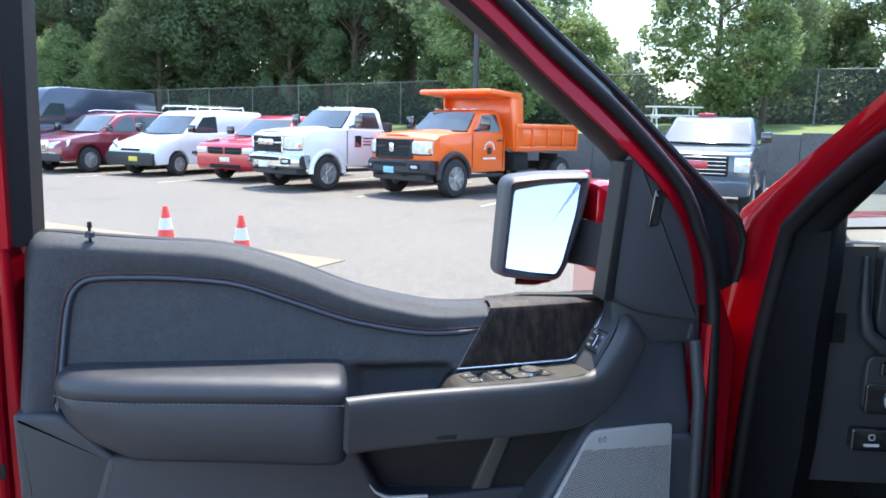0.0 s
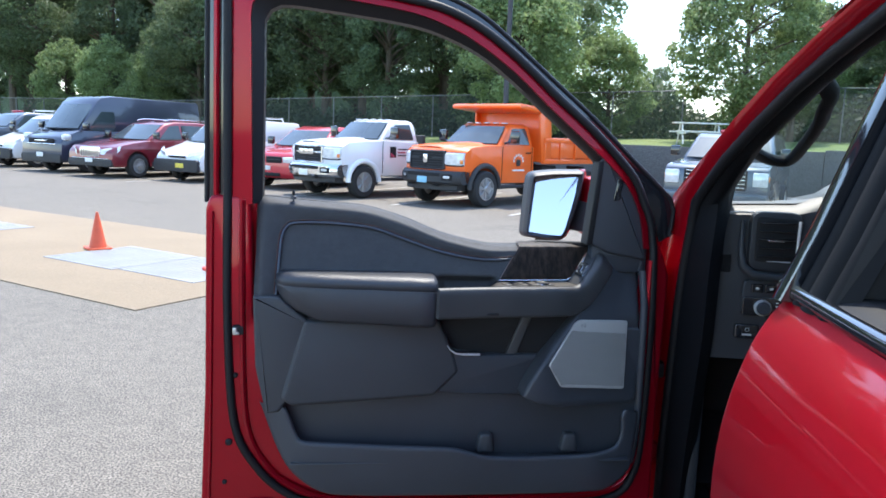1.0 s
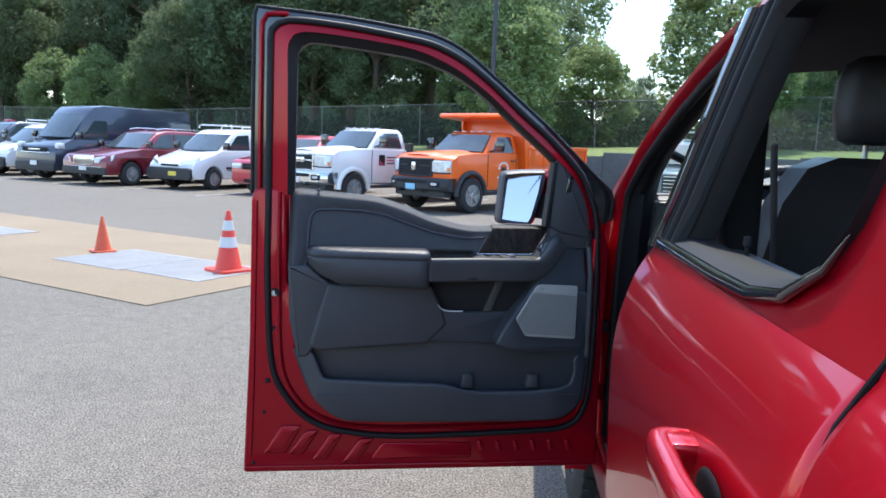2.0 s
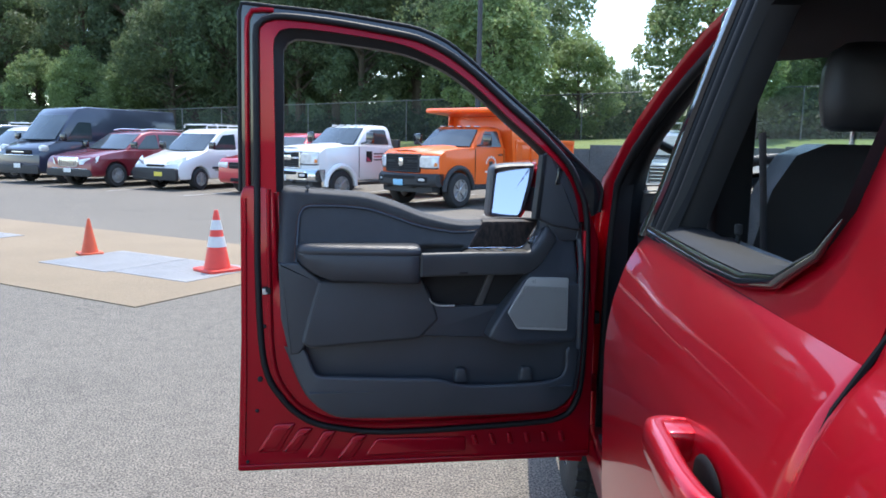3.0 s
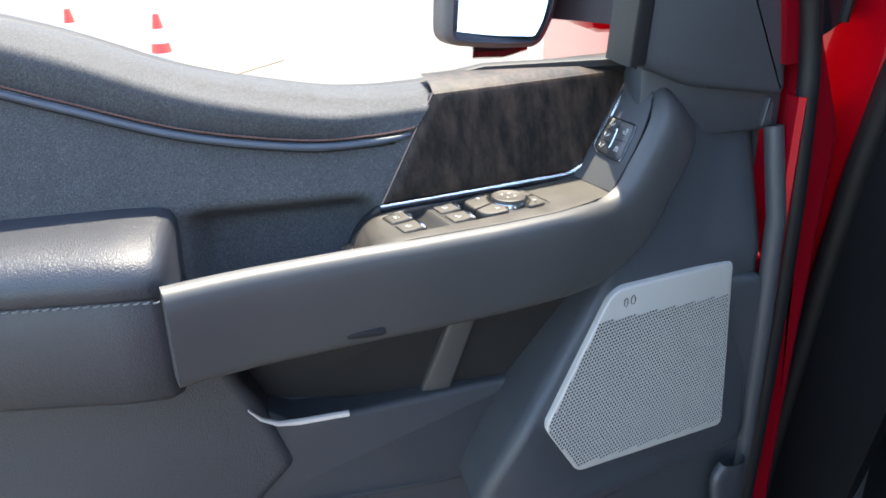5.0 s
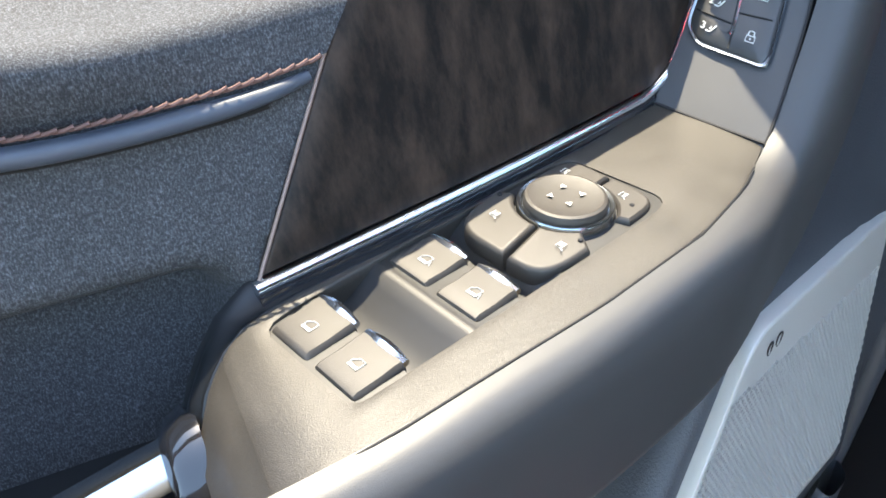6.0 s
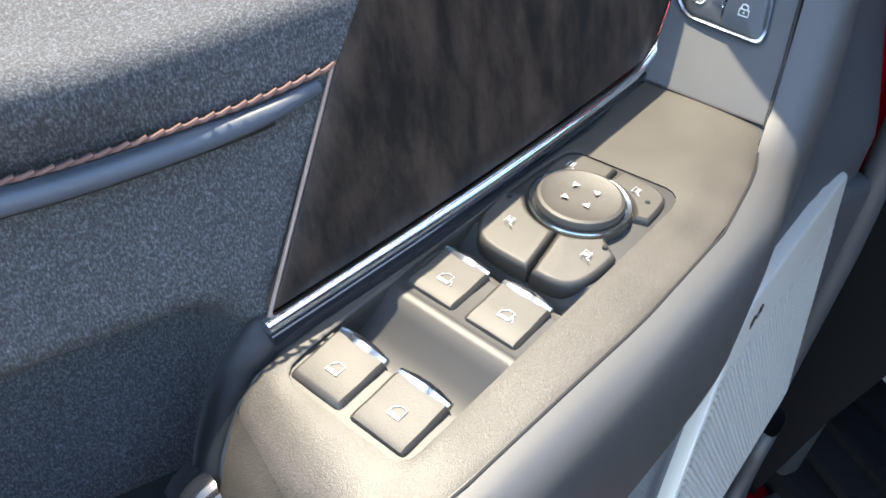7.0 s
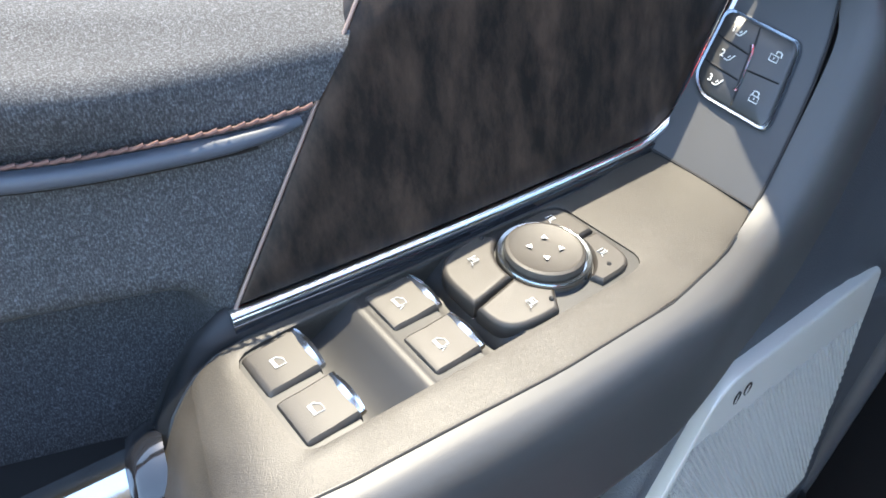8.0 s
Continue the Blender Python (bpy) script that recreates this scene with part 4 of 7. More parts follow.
def cab_truck(name, label, paint, r, rim, spokes, wb, frame_m, bumper, plate_m, flare_m):
    e = thing(name, label, "truck", "vehicles parked in a row")
    z0 = .55
    prof = [(.53, .52), (.53, 1.38), (-.1, 1.44), (-.75, 1.46), (-2.18, 1.44), (-2.2, z0)] + arch(0, r, z0)[::-1]
    obj("body", prism(prof, 1.0, .985, .5, 1.45, .05), paint, e)
    obj("bonnet_bulge", loft([[(x, -.62 * k, z), (x, -.4 * k, z + .06), (x, 0, z + .075), (x, .4 * k, z + .06), (x, .62 * k, z)] for x, z, k in ((.86, 1.31, .8), (.78, 1.345, .9), (.4, 1.385, 1), (-.2, 1.425, 1), (-.62, 1.44, 1))], closed=False), paint, e)
    half = lambda z: lerp(.955, .80, min(1, max(0, (z - 1.43) / .55)))
    obj("cabin", prism(PICK_UP, .955, .80, 1.43, 1.98, .07), paint, e)
    xa, za, xb, zb = -.57, 1.45, -1.13, 1.89
    nr = Vector((zb - za, 0, xa - xb)).normalized() * .03
    lo = [Vector((xa + .10 * (1 - (i / 4 - 1) ** 2), (i / 4 - 1) * .86, za + .02)) + nr for i in range(9)]
    hi = [Vector((xb + .03 + .07 * (1 - (i / 4 - 1) ** 2), (i / 4 - 1) * .73, zb)) + nr for i in range(9)]
    obj("windscreen", loft([lo, hi, [p - nr for p in hi], [p - nr for p in lo], lo], closed=False), SCREENGLASS, e)
    for s in PICK_WIN:
        side_pane(e, s, half)
    for s in (1, -1):
        wheel(e, 0, s * .90, r, .26, rim, spokes, s)
        wheel(e, -wb, s * .98, r, .25, rim, spokes, s)
        wheel(e, -wb, s * .70, r, .25, rim, spokes, s)
        m = obj("door_mirror", box(-.92, -.80, min(s * 1.10, s * 1.36), max(s * 1.10, s * 1.36), 1.50, 1.80, .04), GLOSSBLK, e)
        obj("mirror_arm", tube([(-.8, s * .95, 1.5), (-.84, s * 1.15, 1.54)], .03, 6), GLOSSBLK, e)
        obj("handle", box(-1.98, -1.78, min(s * .99, s * 1.03), max(s * .99, s * 1.03), 1.26, 1.30, .01), GLOSSBLK, e)
        obj("running_board", box(-2.1, -.65, min(s * .85, s * 1.02), max(s * .85, s * 1.02), .42, .50, .02), GREYPL, e)
        obj("door_seam", box(-.66, -.645, min(s * .995, s * 1.004), max(s * .995, s * 1.004), .62, 1.42, 0), HOLE, e)
        obj("door_seam", box(-2.08, -2.065, min(s * .995, s * 1.004), max(s * .995, s * 1.004), .62, 1.42, 0), HOLE, e)
    flare(e, 0, 1.0, r, flare_m)
    pickup_front(e, paint, frame_m, bumper, plate_m)
    roof_lamps(e, -1.25, 1.975, 5, .6)
    obj("chassis_rail", box(-wb - 1.0, -.8, -.45, .45, .52, .72, .02), HOLE, e)
    return e


work_truck = cab_truck("white_pickup_truck", "white heavy-duty work truck with chrome grille parked in row", WHITE, .41, RIM, 8, 4.3, CHROME, CHROME, PLATE, WHITE)
for i in range(3):
    mk_ = obj("grille_mark", slab(rounded([(-.29 + i * .20, 1.06), (-.11 + i * .20, 1.06), (-.11 + i * .20, 1.19), (-.29 + i * .20, 1.19)], .02), 0, -.05, .006), CHROME, work_truck)
    mk_.data.transform(Matrix.Translation((1.0, 0, 0)) @ Matrix.Rotation(radians(90), 4, "Z"))
obj("flat_bed", box(-5.6, -2.3, -1.1, 1.1, .92, 1.06, .02), GREYPL, work_truck)
for i in range(6):
    obj("stake_post", box(-5.5 + i * .62, -5.44 + i * .62, 1.04, 1.1, 1.0, 1.4, .01), HOLE, work_truck)
obj("headboard", box(-2.42, -2.3, -1.05, 1.05, 1.0, 1.62, .02), GREYPL, work_truck)
DECAL_RED = mat("decal_red", (0.45, 0.05, 0.10), 0.5)
obj("door_decal", slab([(-1.20, 1.02), (-.95, 1.02), (-.95, 1.30), (-1.20, 1.30)][::-1], 1.0, 1.006, .001), HOLE, work_truck, "dark square decal")
obj("decal_mark", slab([(-1.18, 1.04), (-.97, 1.04), (-.97, 1.16)][::-1], 1.004, 1.010, .001), DECAL_RED, work_truck)
for i in range(3):
    obj("decal_writing", box(-1.75, -1.28, .998, 1.006, 1.06 + i * .08, 1.09 + i * .08, 0), DECAL_RED if i == 1 else GREYPL, work_truck)

dump = cab_truck("orange_dump_truck", "orange municipal dump truck with tipping body parked in row", ORANGE, .43, RIM, 8, 4.2, GREYPL, GREYPL, PLATE_BLUE, GREYPL)
mk_ = obj("grille_badge", slab(rounded([(-.07, 1.0), (.07, 1.0), (.07, 1.2), (-.07, 1.2)], .04), 0, -.05, .01), CHROME, dump)
mk_.data.transform(Matrix.Translation((.99, 0, 0)) @ Matrix.Rotation(radians(90), 4, "Z"))
for i in range(7):
    a_ = math.pi * (i / 6)
    obj("door_lettering", box(-1.42 + .22 * math.cos(a_) - .025, -1.42 + .22 * math.cos(a_) + .025, .996, 1.006, 1.06 + .14 * math.sin(a_), 1.12 + .14 * math.sin(a_), 0), PLATE, dump)
obj("door_crest", slab(rounded([(-1.52, .96), (-1.32, .96), (-1.32, 1.12), (-1.52, 1.12)], .06), 1.0, 1.008, .002), GREYPL, dump)
obj("door_lettering", box(-1.72, -1.14, .998, 1.006, .84, .88, 0), PLATE, dump)
BX0, BX1, BW = -5.9, -2.45, 1.12
obj("tipper_floor", box(BX0, BX1, -BW, BW, 1.08, 1.2, .02), ORANGE, dump)
for s in (1, -1):
    obj("tipper_side", box(BX0, BX1, min(s * BW, s * (BW - .06)), max(s * BW, s * (BW - .06)), 1.06, 1.62, .015), ORANGE, dump)
    obj("side_rail", box(BX0, BX1, min(s * (BW + .05), s * (BW - .08)), max(s * (BW + .05), s * (BW - .08)), 1.56, 1.68, .02), ORANGE, dump)
    obj("side_rail", box(BX0, BX1, min(s * (BW + .04), s * (BW - .08)), max(s * (BW + .04), s * (BW - .08)), 1.02, 1.14, .02), ORANGE, dump)
    for i in range(5):
        x_ = lerp(BX0 + .06, BX1 - .06, i / 4)
        obj("side_post", box(x_ - .05, x_ + .05, min(s * BW, s * (BW + .045)), max(s * BW, s * (BW + .045)), 1.1, 1.6, .012), ORANGE, dump)
    mk_ = obj("bulkhead_side", prism([(-2.45, 1.06), (-2.38, 1.06), (-2.20, 2.1), (-2.2, 2.32), (-2.75, 2.32), (-2.85, 1.6), (-2.85, 1.06)], .03, .03, 0, 1, .008), ORANGE, dump)
    mk_.data.transform(Matrix.Translation((0, s * (BW - .02), 0)))
obj("headboard", box(-2.48, -2.40, -BW, BW, 1.06, 2.28, .02), ORANGE, dump)
obj("cab_shield", prism([(-2.55, 2.26), (-1.15, 2.34), (-1.12, 2.40), (-1.2, 2.46), (-2.7, 2.40)], 1.16, 1.16, 0, 1, .02), ORANGE, dump)
obj("tailgate", box(BX0 - .08, BX0, -BW, BW, 1.06, 1.66, .02), ORANGE, dump)
obj("toolbox", box(-3.3, -2.55, .55, 1.05, .55, .98, .03), HOLE, dump)
for s in (1, -1):
    obj("mud_flap", box(-4.75, -4.72, s * .85 - .3, s * .85 + .3, .3, .95, .01), HOLE, dump)


def slate_front(e):
    face(e, .97, 1.0, [("grille", -.6, .6, .78, 1.18, 0, .05, HOLE, .05), ("bumper", -.98, .98, .42, .72, 0, .12, SLATE, .07), ("number_plate", -.16, .16, .5, .64, .12, .012, PLATE, .01)])
    for i in range(5):
        obj("grille_bar", box(1.015, 1.04, -.56, .56, .82 + i * .075, .845 + i * .075, .006, 1), CHROME, e)
    obj("grille_mark", box(1.03, 1.06, -.24, .24, .93, 1.06, .01), CARRED, e)
    for s in (-1, 1):
        obj("headlight", box(.7, .985, s * .82 - .14, s * .82 + .14, .86, 1.14, .03), LAMP, e)
        obj("turn_lamp", box(.70, .96, s * .97 - .03, s * .97 + .03, .96, 1.08, .02), AMBER, e)


slate = vehicle("slate_suv", "dark slate sport utility truck with chrome grille", SLATE, 1.0, 3.0, .42, .40,
              [(.9, .42), (1.0, .6), (.98, 1.16), (.86, 1.24), (-.3, 1.34), (-3.9, 1.36), (-4.0, .44)],
              [(-.4, 1.33), (-1.15, 1.84), (-1.4, 1.92), (-3.7, 1.92), (-3.95, 1.34)], 1.34, 1.91, .78,
              [[(-.8, 1.38), (-1.25, 1.80), (-1.8, 1.82), (-1.8, 1.38)], [(-1.9, 1.38), (-1.9, 1.82), (-2.9, 1.82), (-2.9, 1.38)]],
              ((-.42, 1.34), (-1.17, 1.84)), RIM, 6, slate_front)
obj("roof_beacon", box(-1.75, -1.45, -.35, .0, 1.92, 2.0, .03), CARRED, slate)

for ob_ in bpy.data.objects:
    if ob_.name.startswith("headlight"):
        ob_.data.transform(Matrix.Translation((.035, 0, 0)) @ Matrix.Diagonal((1, 1.02, 1, 1)))
shortened(dump, .82, .95)
shortened(work_truck, .84, .98)
HEAD = math.degrees(math.atan2(-BACK.y, -BACK.x))
SPOTS = ((dump, 0.88, 0), (work_truck, 4.10, -0.3), (red_suv, 6.65, 0.8), (small_van, 9.9, 0.6), (suv, 12.6, -0.2), (van, 15.4, 0.2))
for v_, a_, b_ in SPOTS:
    p_ = at_row(a_, b_)
    v_.matrix_basis = pose(p_.x, p_.y, 0, 0, 0, HEAD - (15 if v_ in (dump, work_truck) else 0))
p_ = at_row(18.6, 0.6)
copy_thing(small_van, pose(p_.x, p_.y, 0, 0, 0, HEAD))
p_ = at_row(21.6, 1.0)
copy_thing(slate, pose(p_.x, p_.y, 0, 0, 0, HEAD))
p_ = at_row(24.7, 1.2)
copy_thing(suv, pose(p_.x, p_.y, 0, 0, 0, HEAD))
slate.matrix_basis = pose(7.4, 13.4, 0, 0, 0, HEAD)

# ---- the open front door, seen from inside: x towards the hinge, -y towards the cabin ----
door = thing("truck_door", "open red pickup door with charcoal inner trim", "door", at=(0.55, 0.05, 0.49))
SHELL_Y = 0.034

TOP_OUT = [(.559, 1.442), (.515, 1.491), (.429, 1.568), (.324, 1.663), (.222, 1.746), (.122, 1.828), (.024, 1.902), (-.072, 1.944), (-.166, 1.960), (-.351, 1.983), (-.531, 1.996), (-.640, 2.004)]
low_line = rounded([(-.540, 1.44), (-.632, 1.44), (-.645, 1.41), (-.650, .95), (-.668, .49), (.548, .49), (.545, .92), (.550, 1.26), (.497, 1.40), (.490, 1.13), (-.528, 1.13), (-.535, 1.40)], .012)
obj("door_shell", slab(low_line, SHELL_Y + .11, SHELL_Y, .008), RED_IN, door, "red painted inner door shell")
# hemmed outer skin, a little larger than the shell
obj("door_skin", slab(rounded([(-.56, 1.43), (-.640, 1.43), (-.652, 1.40), (-.658, .95), (-.676, .478), (.552, .478), (.552, 1.24), (.47, 1.24), (.10, 1.29), (-.06, 1.31), (-.25, 1.38), (-.50, 1.40)], .014), SHELL_Y + .14, SHELL_Y + .105, .008), RED, door)

N_F = 60


def resample(pts, n):
    d = [0.0]
    for a, b in zip(pts, pts[1:]):
        d.append(d[-1] + (Vector(b) - Vector(a)).length)
    res, j = [], 0
    for i in range(n):
        s = d[-1] * i / (n - 1)
        while j < len(d) - 2 and d[j + 1] < s:
            j += 1
        t = (s - d[j]) / max(1e-9, d[j + 1] - d[j])
        res.append(tuple(Vector(pts[j]).lerp(Vector(pts[j + 1]), t)))
    return res


# window frame lines, from the hinge foot over the top down to the latch foot
out_line = resample([tuple(p) for p in smooth_line([(.552, 1.36)] + TOP_OUT[:-1], 5)] + [(-.600, 2.001), (-.640, 2.003), (-.641, 1.95), (-.644, 1.70), (-.646, 1.42)], N_F)
ring_out = resample([tuple(p) for p in smooth_line([(.500, 1.33), (.488, 1.40), (.465, 1.451), (.431, 1.519), (.326, 1.624), (.223, 1.708), (.123, 1.794), (.024, 1.865), (-.072, 1.909), (-.166, 1.928), (-.351, 1.953), (-.513, 1.964), (-.567, 1.951), (-.588, 1.925), (-.590, 1.85), (-.592, 1.42)], 5)], N_F)
ring_in = resample([tuple(p) for p in smooth_line([(.474, 1.33), (.456, 1.42), (.412, 1.50), (.316, 1.590), (.213, 1.675), (.113, 1.762), (.012, 1.832), (-.080, 1.875), (-.172, 1.900), (-.352, 1.922), (-.482, 1.930), (-.520, 1.918), (-.536, 1.885), (-.536, 1.80), (-.533, 1.42)], 5)], N_F)
win_in = resample([tuple(p) for p in smooth_line([(.338, 1.33), (.351, 1.45), (.351, 1.527), (.334, 1.560), (.230, 1.646), (.128, 1.731), (.029, 1.804), (-.068, 1.848), (-.164, 1.873), (-.350, 1.894), (-.455, 1.902), (-.490, 1.892), (-.508, 1.862), (-.508, 1.78), (-.512, 1.42)], 5)], N_F)


def open_band(a, b, ya, yb, back):
    """Sheet between two open lines with depth."""
    loops = [[(p[0], back, p[1]) for p in a], [(p[0], ya, p[1]) for p in a], [(p[0], yb, p[1]) for p in b], [(p[0], back, p[1]) for p in b]]
    return loft(loops, closed=False)


obj("outer_frame", open_band(out_line, ring_out, SHELL_Y + .028, SHELL_Y + .024, SHELL_Y + .07), GLOSSBLK, door, "black outer window frame")
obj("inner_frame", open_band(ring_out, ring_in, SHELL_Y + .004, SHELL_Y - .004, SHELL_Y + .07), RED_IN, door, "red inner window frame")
obj("glass_run", open_band(ring_in, win_in, SHELL_Y + .012, SHELL_Y + .028, SHELL_Y + .075), RUBBER, door, "black rubber glass run")
edge_pts = [(p[0], SHELL_Y + .030, p[1]) for p in out_line]
obj("edge_strip", tube(edge_pts, .007, 8), RUBBER, door, "black rubber edge strip")
red_edge = [(lerp(a[0], b[0], .45), SHELL_Y + .022, lerp(a[1], b[1], .45)) for a, b in zip(out_line[40:], ring_out[40:])]
obj("latch_side_flange", tube(red_edge, .011, 8, flat=.8), RED_IN, door)
# primary seal runs right round the door
seal = [(p[0], SHELL_Y - .002, p[1]) for p in ring_out] + [tuple((x, SHELL_Y - .004, z)) for x, z in [tuple(p) for p in smooth_line([(-.592, 1.40), (-.593, 1.135), (-.577, .862), (-.521, .741), (-.444, .668), (-.347, .634), (-.149, .612), (.259, .623), (.427, .639), (.488, .701), (.506, .838), (.508, 1.15), (.500, 1.32)], 5)]]
obj("door_seal", tube(seal, .0105, 10, closed=True), RUBBER, door, "black rubber door seal")
# raised inner edge of the shell beside the trim
lip = [(x, SHELL_Y - .001, z) for x, z in [tuple(p) for p in smooth_line([(-.556, 1.43), (-.556, 1.135), (-.545, .86), (-.49, .74), (-.42, .685), (-.33, .655), (-.149, .642), (.25, .648), (.42, .668), (.475, .72), (.492, .84), (.494, 1.30)], 5)]]
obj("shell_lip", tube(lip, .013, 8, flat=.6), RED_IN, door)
# pressed ribs at the foot
for x0, w, zt, zb in ((-.605, .075, .655, .556), (-.525, .052, .637, .552), (-.445, .05, .625, .53), (-.345, .055, .606, .52)):
    obj("pressed_rib", slab(rounded([(x0, zb), (x0 + w, zb), (x0 + w + .055, zt), (x0 + .06, zt)], .012), SHELL_Y + .01, SHELL_Y - .009, .007), RED_IN, door)
    obj("pressed_recess", slab(rounded([(x0 + .014, zb + .014), (x0 + w - .012, zb + .014), (x0 + w + .03, zt - .016), (x0 + .06, zt - .016)], .010), SHELL_Y - .004, SHELL_Y - .0115, .002), RED_IN, door)
obj("pressed_rib", slab(rounded([(-.25, .528), (.10, .53), (.10, .585), (-.21, .59)], .014), SHELL_Y + .01, SHELL_Y - .006, .006), RED_IN, door)
for i in range(6):
    x0 = .125 + i * .062
    obj("pressed_rib", slab(rounded([(x0, .552), (x0 + .022, .552), (x0 + .010, .592), (x0 - .008, .592)], .008), SHELL_Y + .01, SHELL_Y - .008, .006), RED_IN, door)
obj("flange_ridge", tube([(-.628, SHELL_Y - .001, 1.40), (-.632, SHELL_Y - .001, 1.1), (-.636, SHELL_Y - .001, .8), (-.644, SHELL_Y - .001, .55)], .006, 8, flat=.6), RED_IN, door)
obj("hem_line", tube([(-.66, SHELL_Y - .001, .512), (0, SHELL_Y - .001, .512), (.54, SHELL_Y - .001, .512)], .006, 8, flat=.6), RED_IN, door)
for x, z, r in ((-.40, .578, .013), (-.591, .808, .009), (-.575, .985, .007), (-.602, .70, .006), (-.635, .525, .006)):
    obj("grommet", moved(lathe([(0, -.004), (r * .6, -.004), (r, -.001), (r, .004)], 16, "y"), Matrix.Translation((x, SHELL_Y - .003, z))), HOLE, door)
latch = obj("latch", slab(rounded([(-.580, 1.092), (-.552, 1.092), (-.552, 1.116), (-.580, 1.116)], .004), SHELL_Y + .01, SHELL_Y - .014, .003), HOLE, door, "black latch opening")
obj("latch_claw", slab(rounded([(-.579, 1.093), (-.562, 1.093), (-.562, 1.099), (-.568, 1.101), (-.569, 1.112), (-.579, 1.112)], .003), SHELL_Y, SHELL_Y - .018, .002), STEEL, latch, "bare steel latch claw")

# ---- trim ----
TRIM_OUT = [(-.519, 1.198), (-.517, 1.021), (-.493, .863), (-.427, .741), (-.350, .688), (-.151, .676), (.255, .676), (.403, .686), (.464, .737), (.485, .842), (.482, 1.08), (.482, 1.12), (.30, 1.13), (.06, 1.14), (.0, 1.16), (-.30, 1.19)]
obj("trim_base", slab(rounded(TRIM_OUT, .02), SHELL_Y + .002, SHELL_Y - .018, .008), TRIM, door, "dark grained plastic trim base")


def wall_y(x, z):
    """Upper wall of the trim: leans away as it rises."""
    t = min(1, max(0, (x + .5) / .62))
    return lerp(0.010, -0.003, t) + (z - 1.25) * lerp(0.22, 0.36, t)


def soft(t):
    t = min(1, max(0, t))
    return t * t * (3 - 2 * t)


SEAM = [tuple(p) for p in smooth_line([(-.476, 1.196), (-.473, 1.254), (-.467, 1.335), (-.455, 1.368), (-.430, 1.381), (-.369, 1.383), (-.300, 1.380), (-.229, 1.371), (-.154, 1.347), (-.066, 1.319), (.025, 1.303), (.085, 1.302), (.1220, 1.3055)], 6)]
BELT = [tuple(p) for p in smooth_line([(-.522, 1.196), (-.520, 1.30), (-.520, 1.400), (-.516, 1.428), (-.49, 1.433), (-.42, 1.427), (-.349, 1.422), (-.255, 1.414), (-.159, 1.388), (-.062, 1.351), (.036, 1.328), (.088, 1.323), (.1365, 1.324)], 6)]
M_ = 110
seam_r, belt_r = resample(SEAM, M_), resample(BELT, M_)
loops = []
for s, b in zip(seam_r, belt_r):
    d = Vector(b) - Vector(s)
    ln = d.length
    lp = []
    for k in range(9):
        t = k / 8
        q = Vector(s) + d * t
        bulge = (.010 * math.sin(math.pi / 2 * min(1, t / .8)) - .001) * (1 - soft((q.x - .02) / .095))
        yy = wall_y(q.x, q.y) - bulge + .020 * max(0, (t - .70) / .30) ** 2 * (1 - .6 * soft((q.x - .02) / .1))
        lp.append((q.x, yy, q.y))
    base, o = lp[-1], Vector(b) + d.normalized() * .0
    for up_, in_ in ((.0035, .005), (.0060, .012), (.0072, .021), (.0072, .048)):
        lp.append((o.x + d.normalized().x * up_, base[1] + in_, o.y + d.normalized().y * up_))
    loops.append(lp)
loops.append([(x + .003, y + .010, z - .001) for x, y, z in loops[-1]])
obj("upper_roll", loft(loops, closed=False), FABRIC, door, "woven charcoal padded upper roll", 60)
# inset panel below the seam, with a folded piping along it
ins = []
for s in seam_r:
    lp = []
    for k in range(34):
        t = k / 33
        z = lerp(s[1], min(1.165, s[1]), t)
        x = lerp(s[0], max(s[0], -.47) if s[0] < 0 else s[0] - .078 * max(0, (s[0] - .02)) / .1 * t, t)
        x = min(x, .0858 + max(0, z - 1.2485) * .644) if z > 1.235 else x
        scoop = soft((1.258 - z) / .022) * soft((x + .085) / .035) * soft((.085 - x) / .02)
        lp.append((x, wall_y(x, z) + (.0045 if k else .008) * (1 - .3 * soft((x - .02) / .06)) + .032 * scoop, z))
    ins.append(lp)
obj("inset_panel", loft(ins, closed=False), FABRIC, door, "woven charcoal inset panel", 60)
pipe, tang = [], []
for i, s in enumerate(seam_r):
    a, b = seam_r[max(0, i - 1)], seam_r[min(M_ - 1, i + 1)]
    t = (Vector(b) - Vector(a)).normalized()
    nn = Vector((t.y, -t.x))
    q = Vector(s) + nn * .0048
    pipe.append((q.x, wall_y(q.x, q.y) - .0005 + .004 * max(0, (i - M_ + 5) / 4) ** 2, q.y))
    tang.append(t)
obj("panel_gap", tube([(p[0], p[1] + .0020, p[2]) for p in [(q[0] + n_.y * .0036, q[1], q[2] - n_.x * .0036) for q, n_ in zip(pipe, tang)][:-3]], .0018, 6), HOLE, door)
obj("piping", tube(pipe[:-1], [.0032] * (M_ - 6) + [.0030, .0028, .0025, .0022, .0018], 14, flat=1.0), PIPEM, door, "smooth charcoal folded piping")
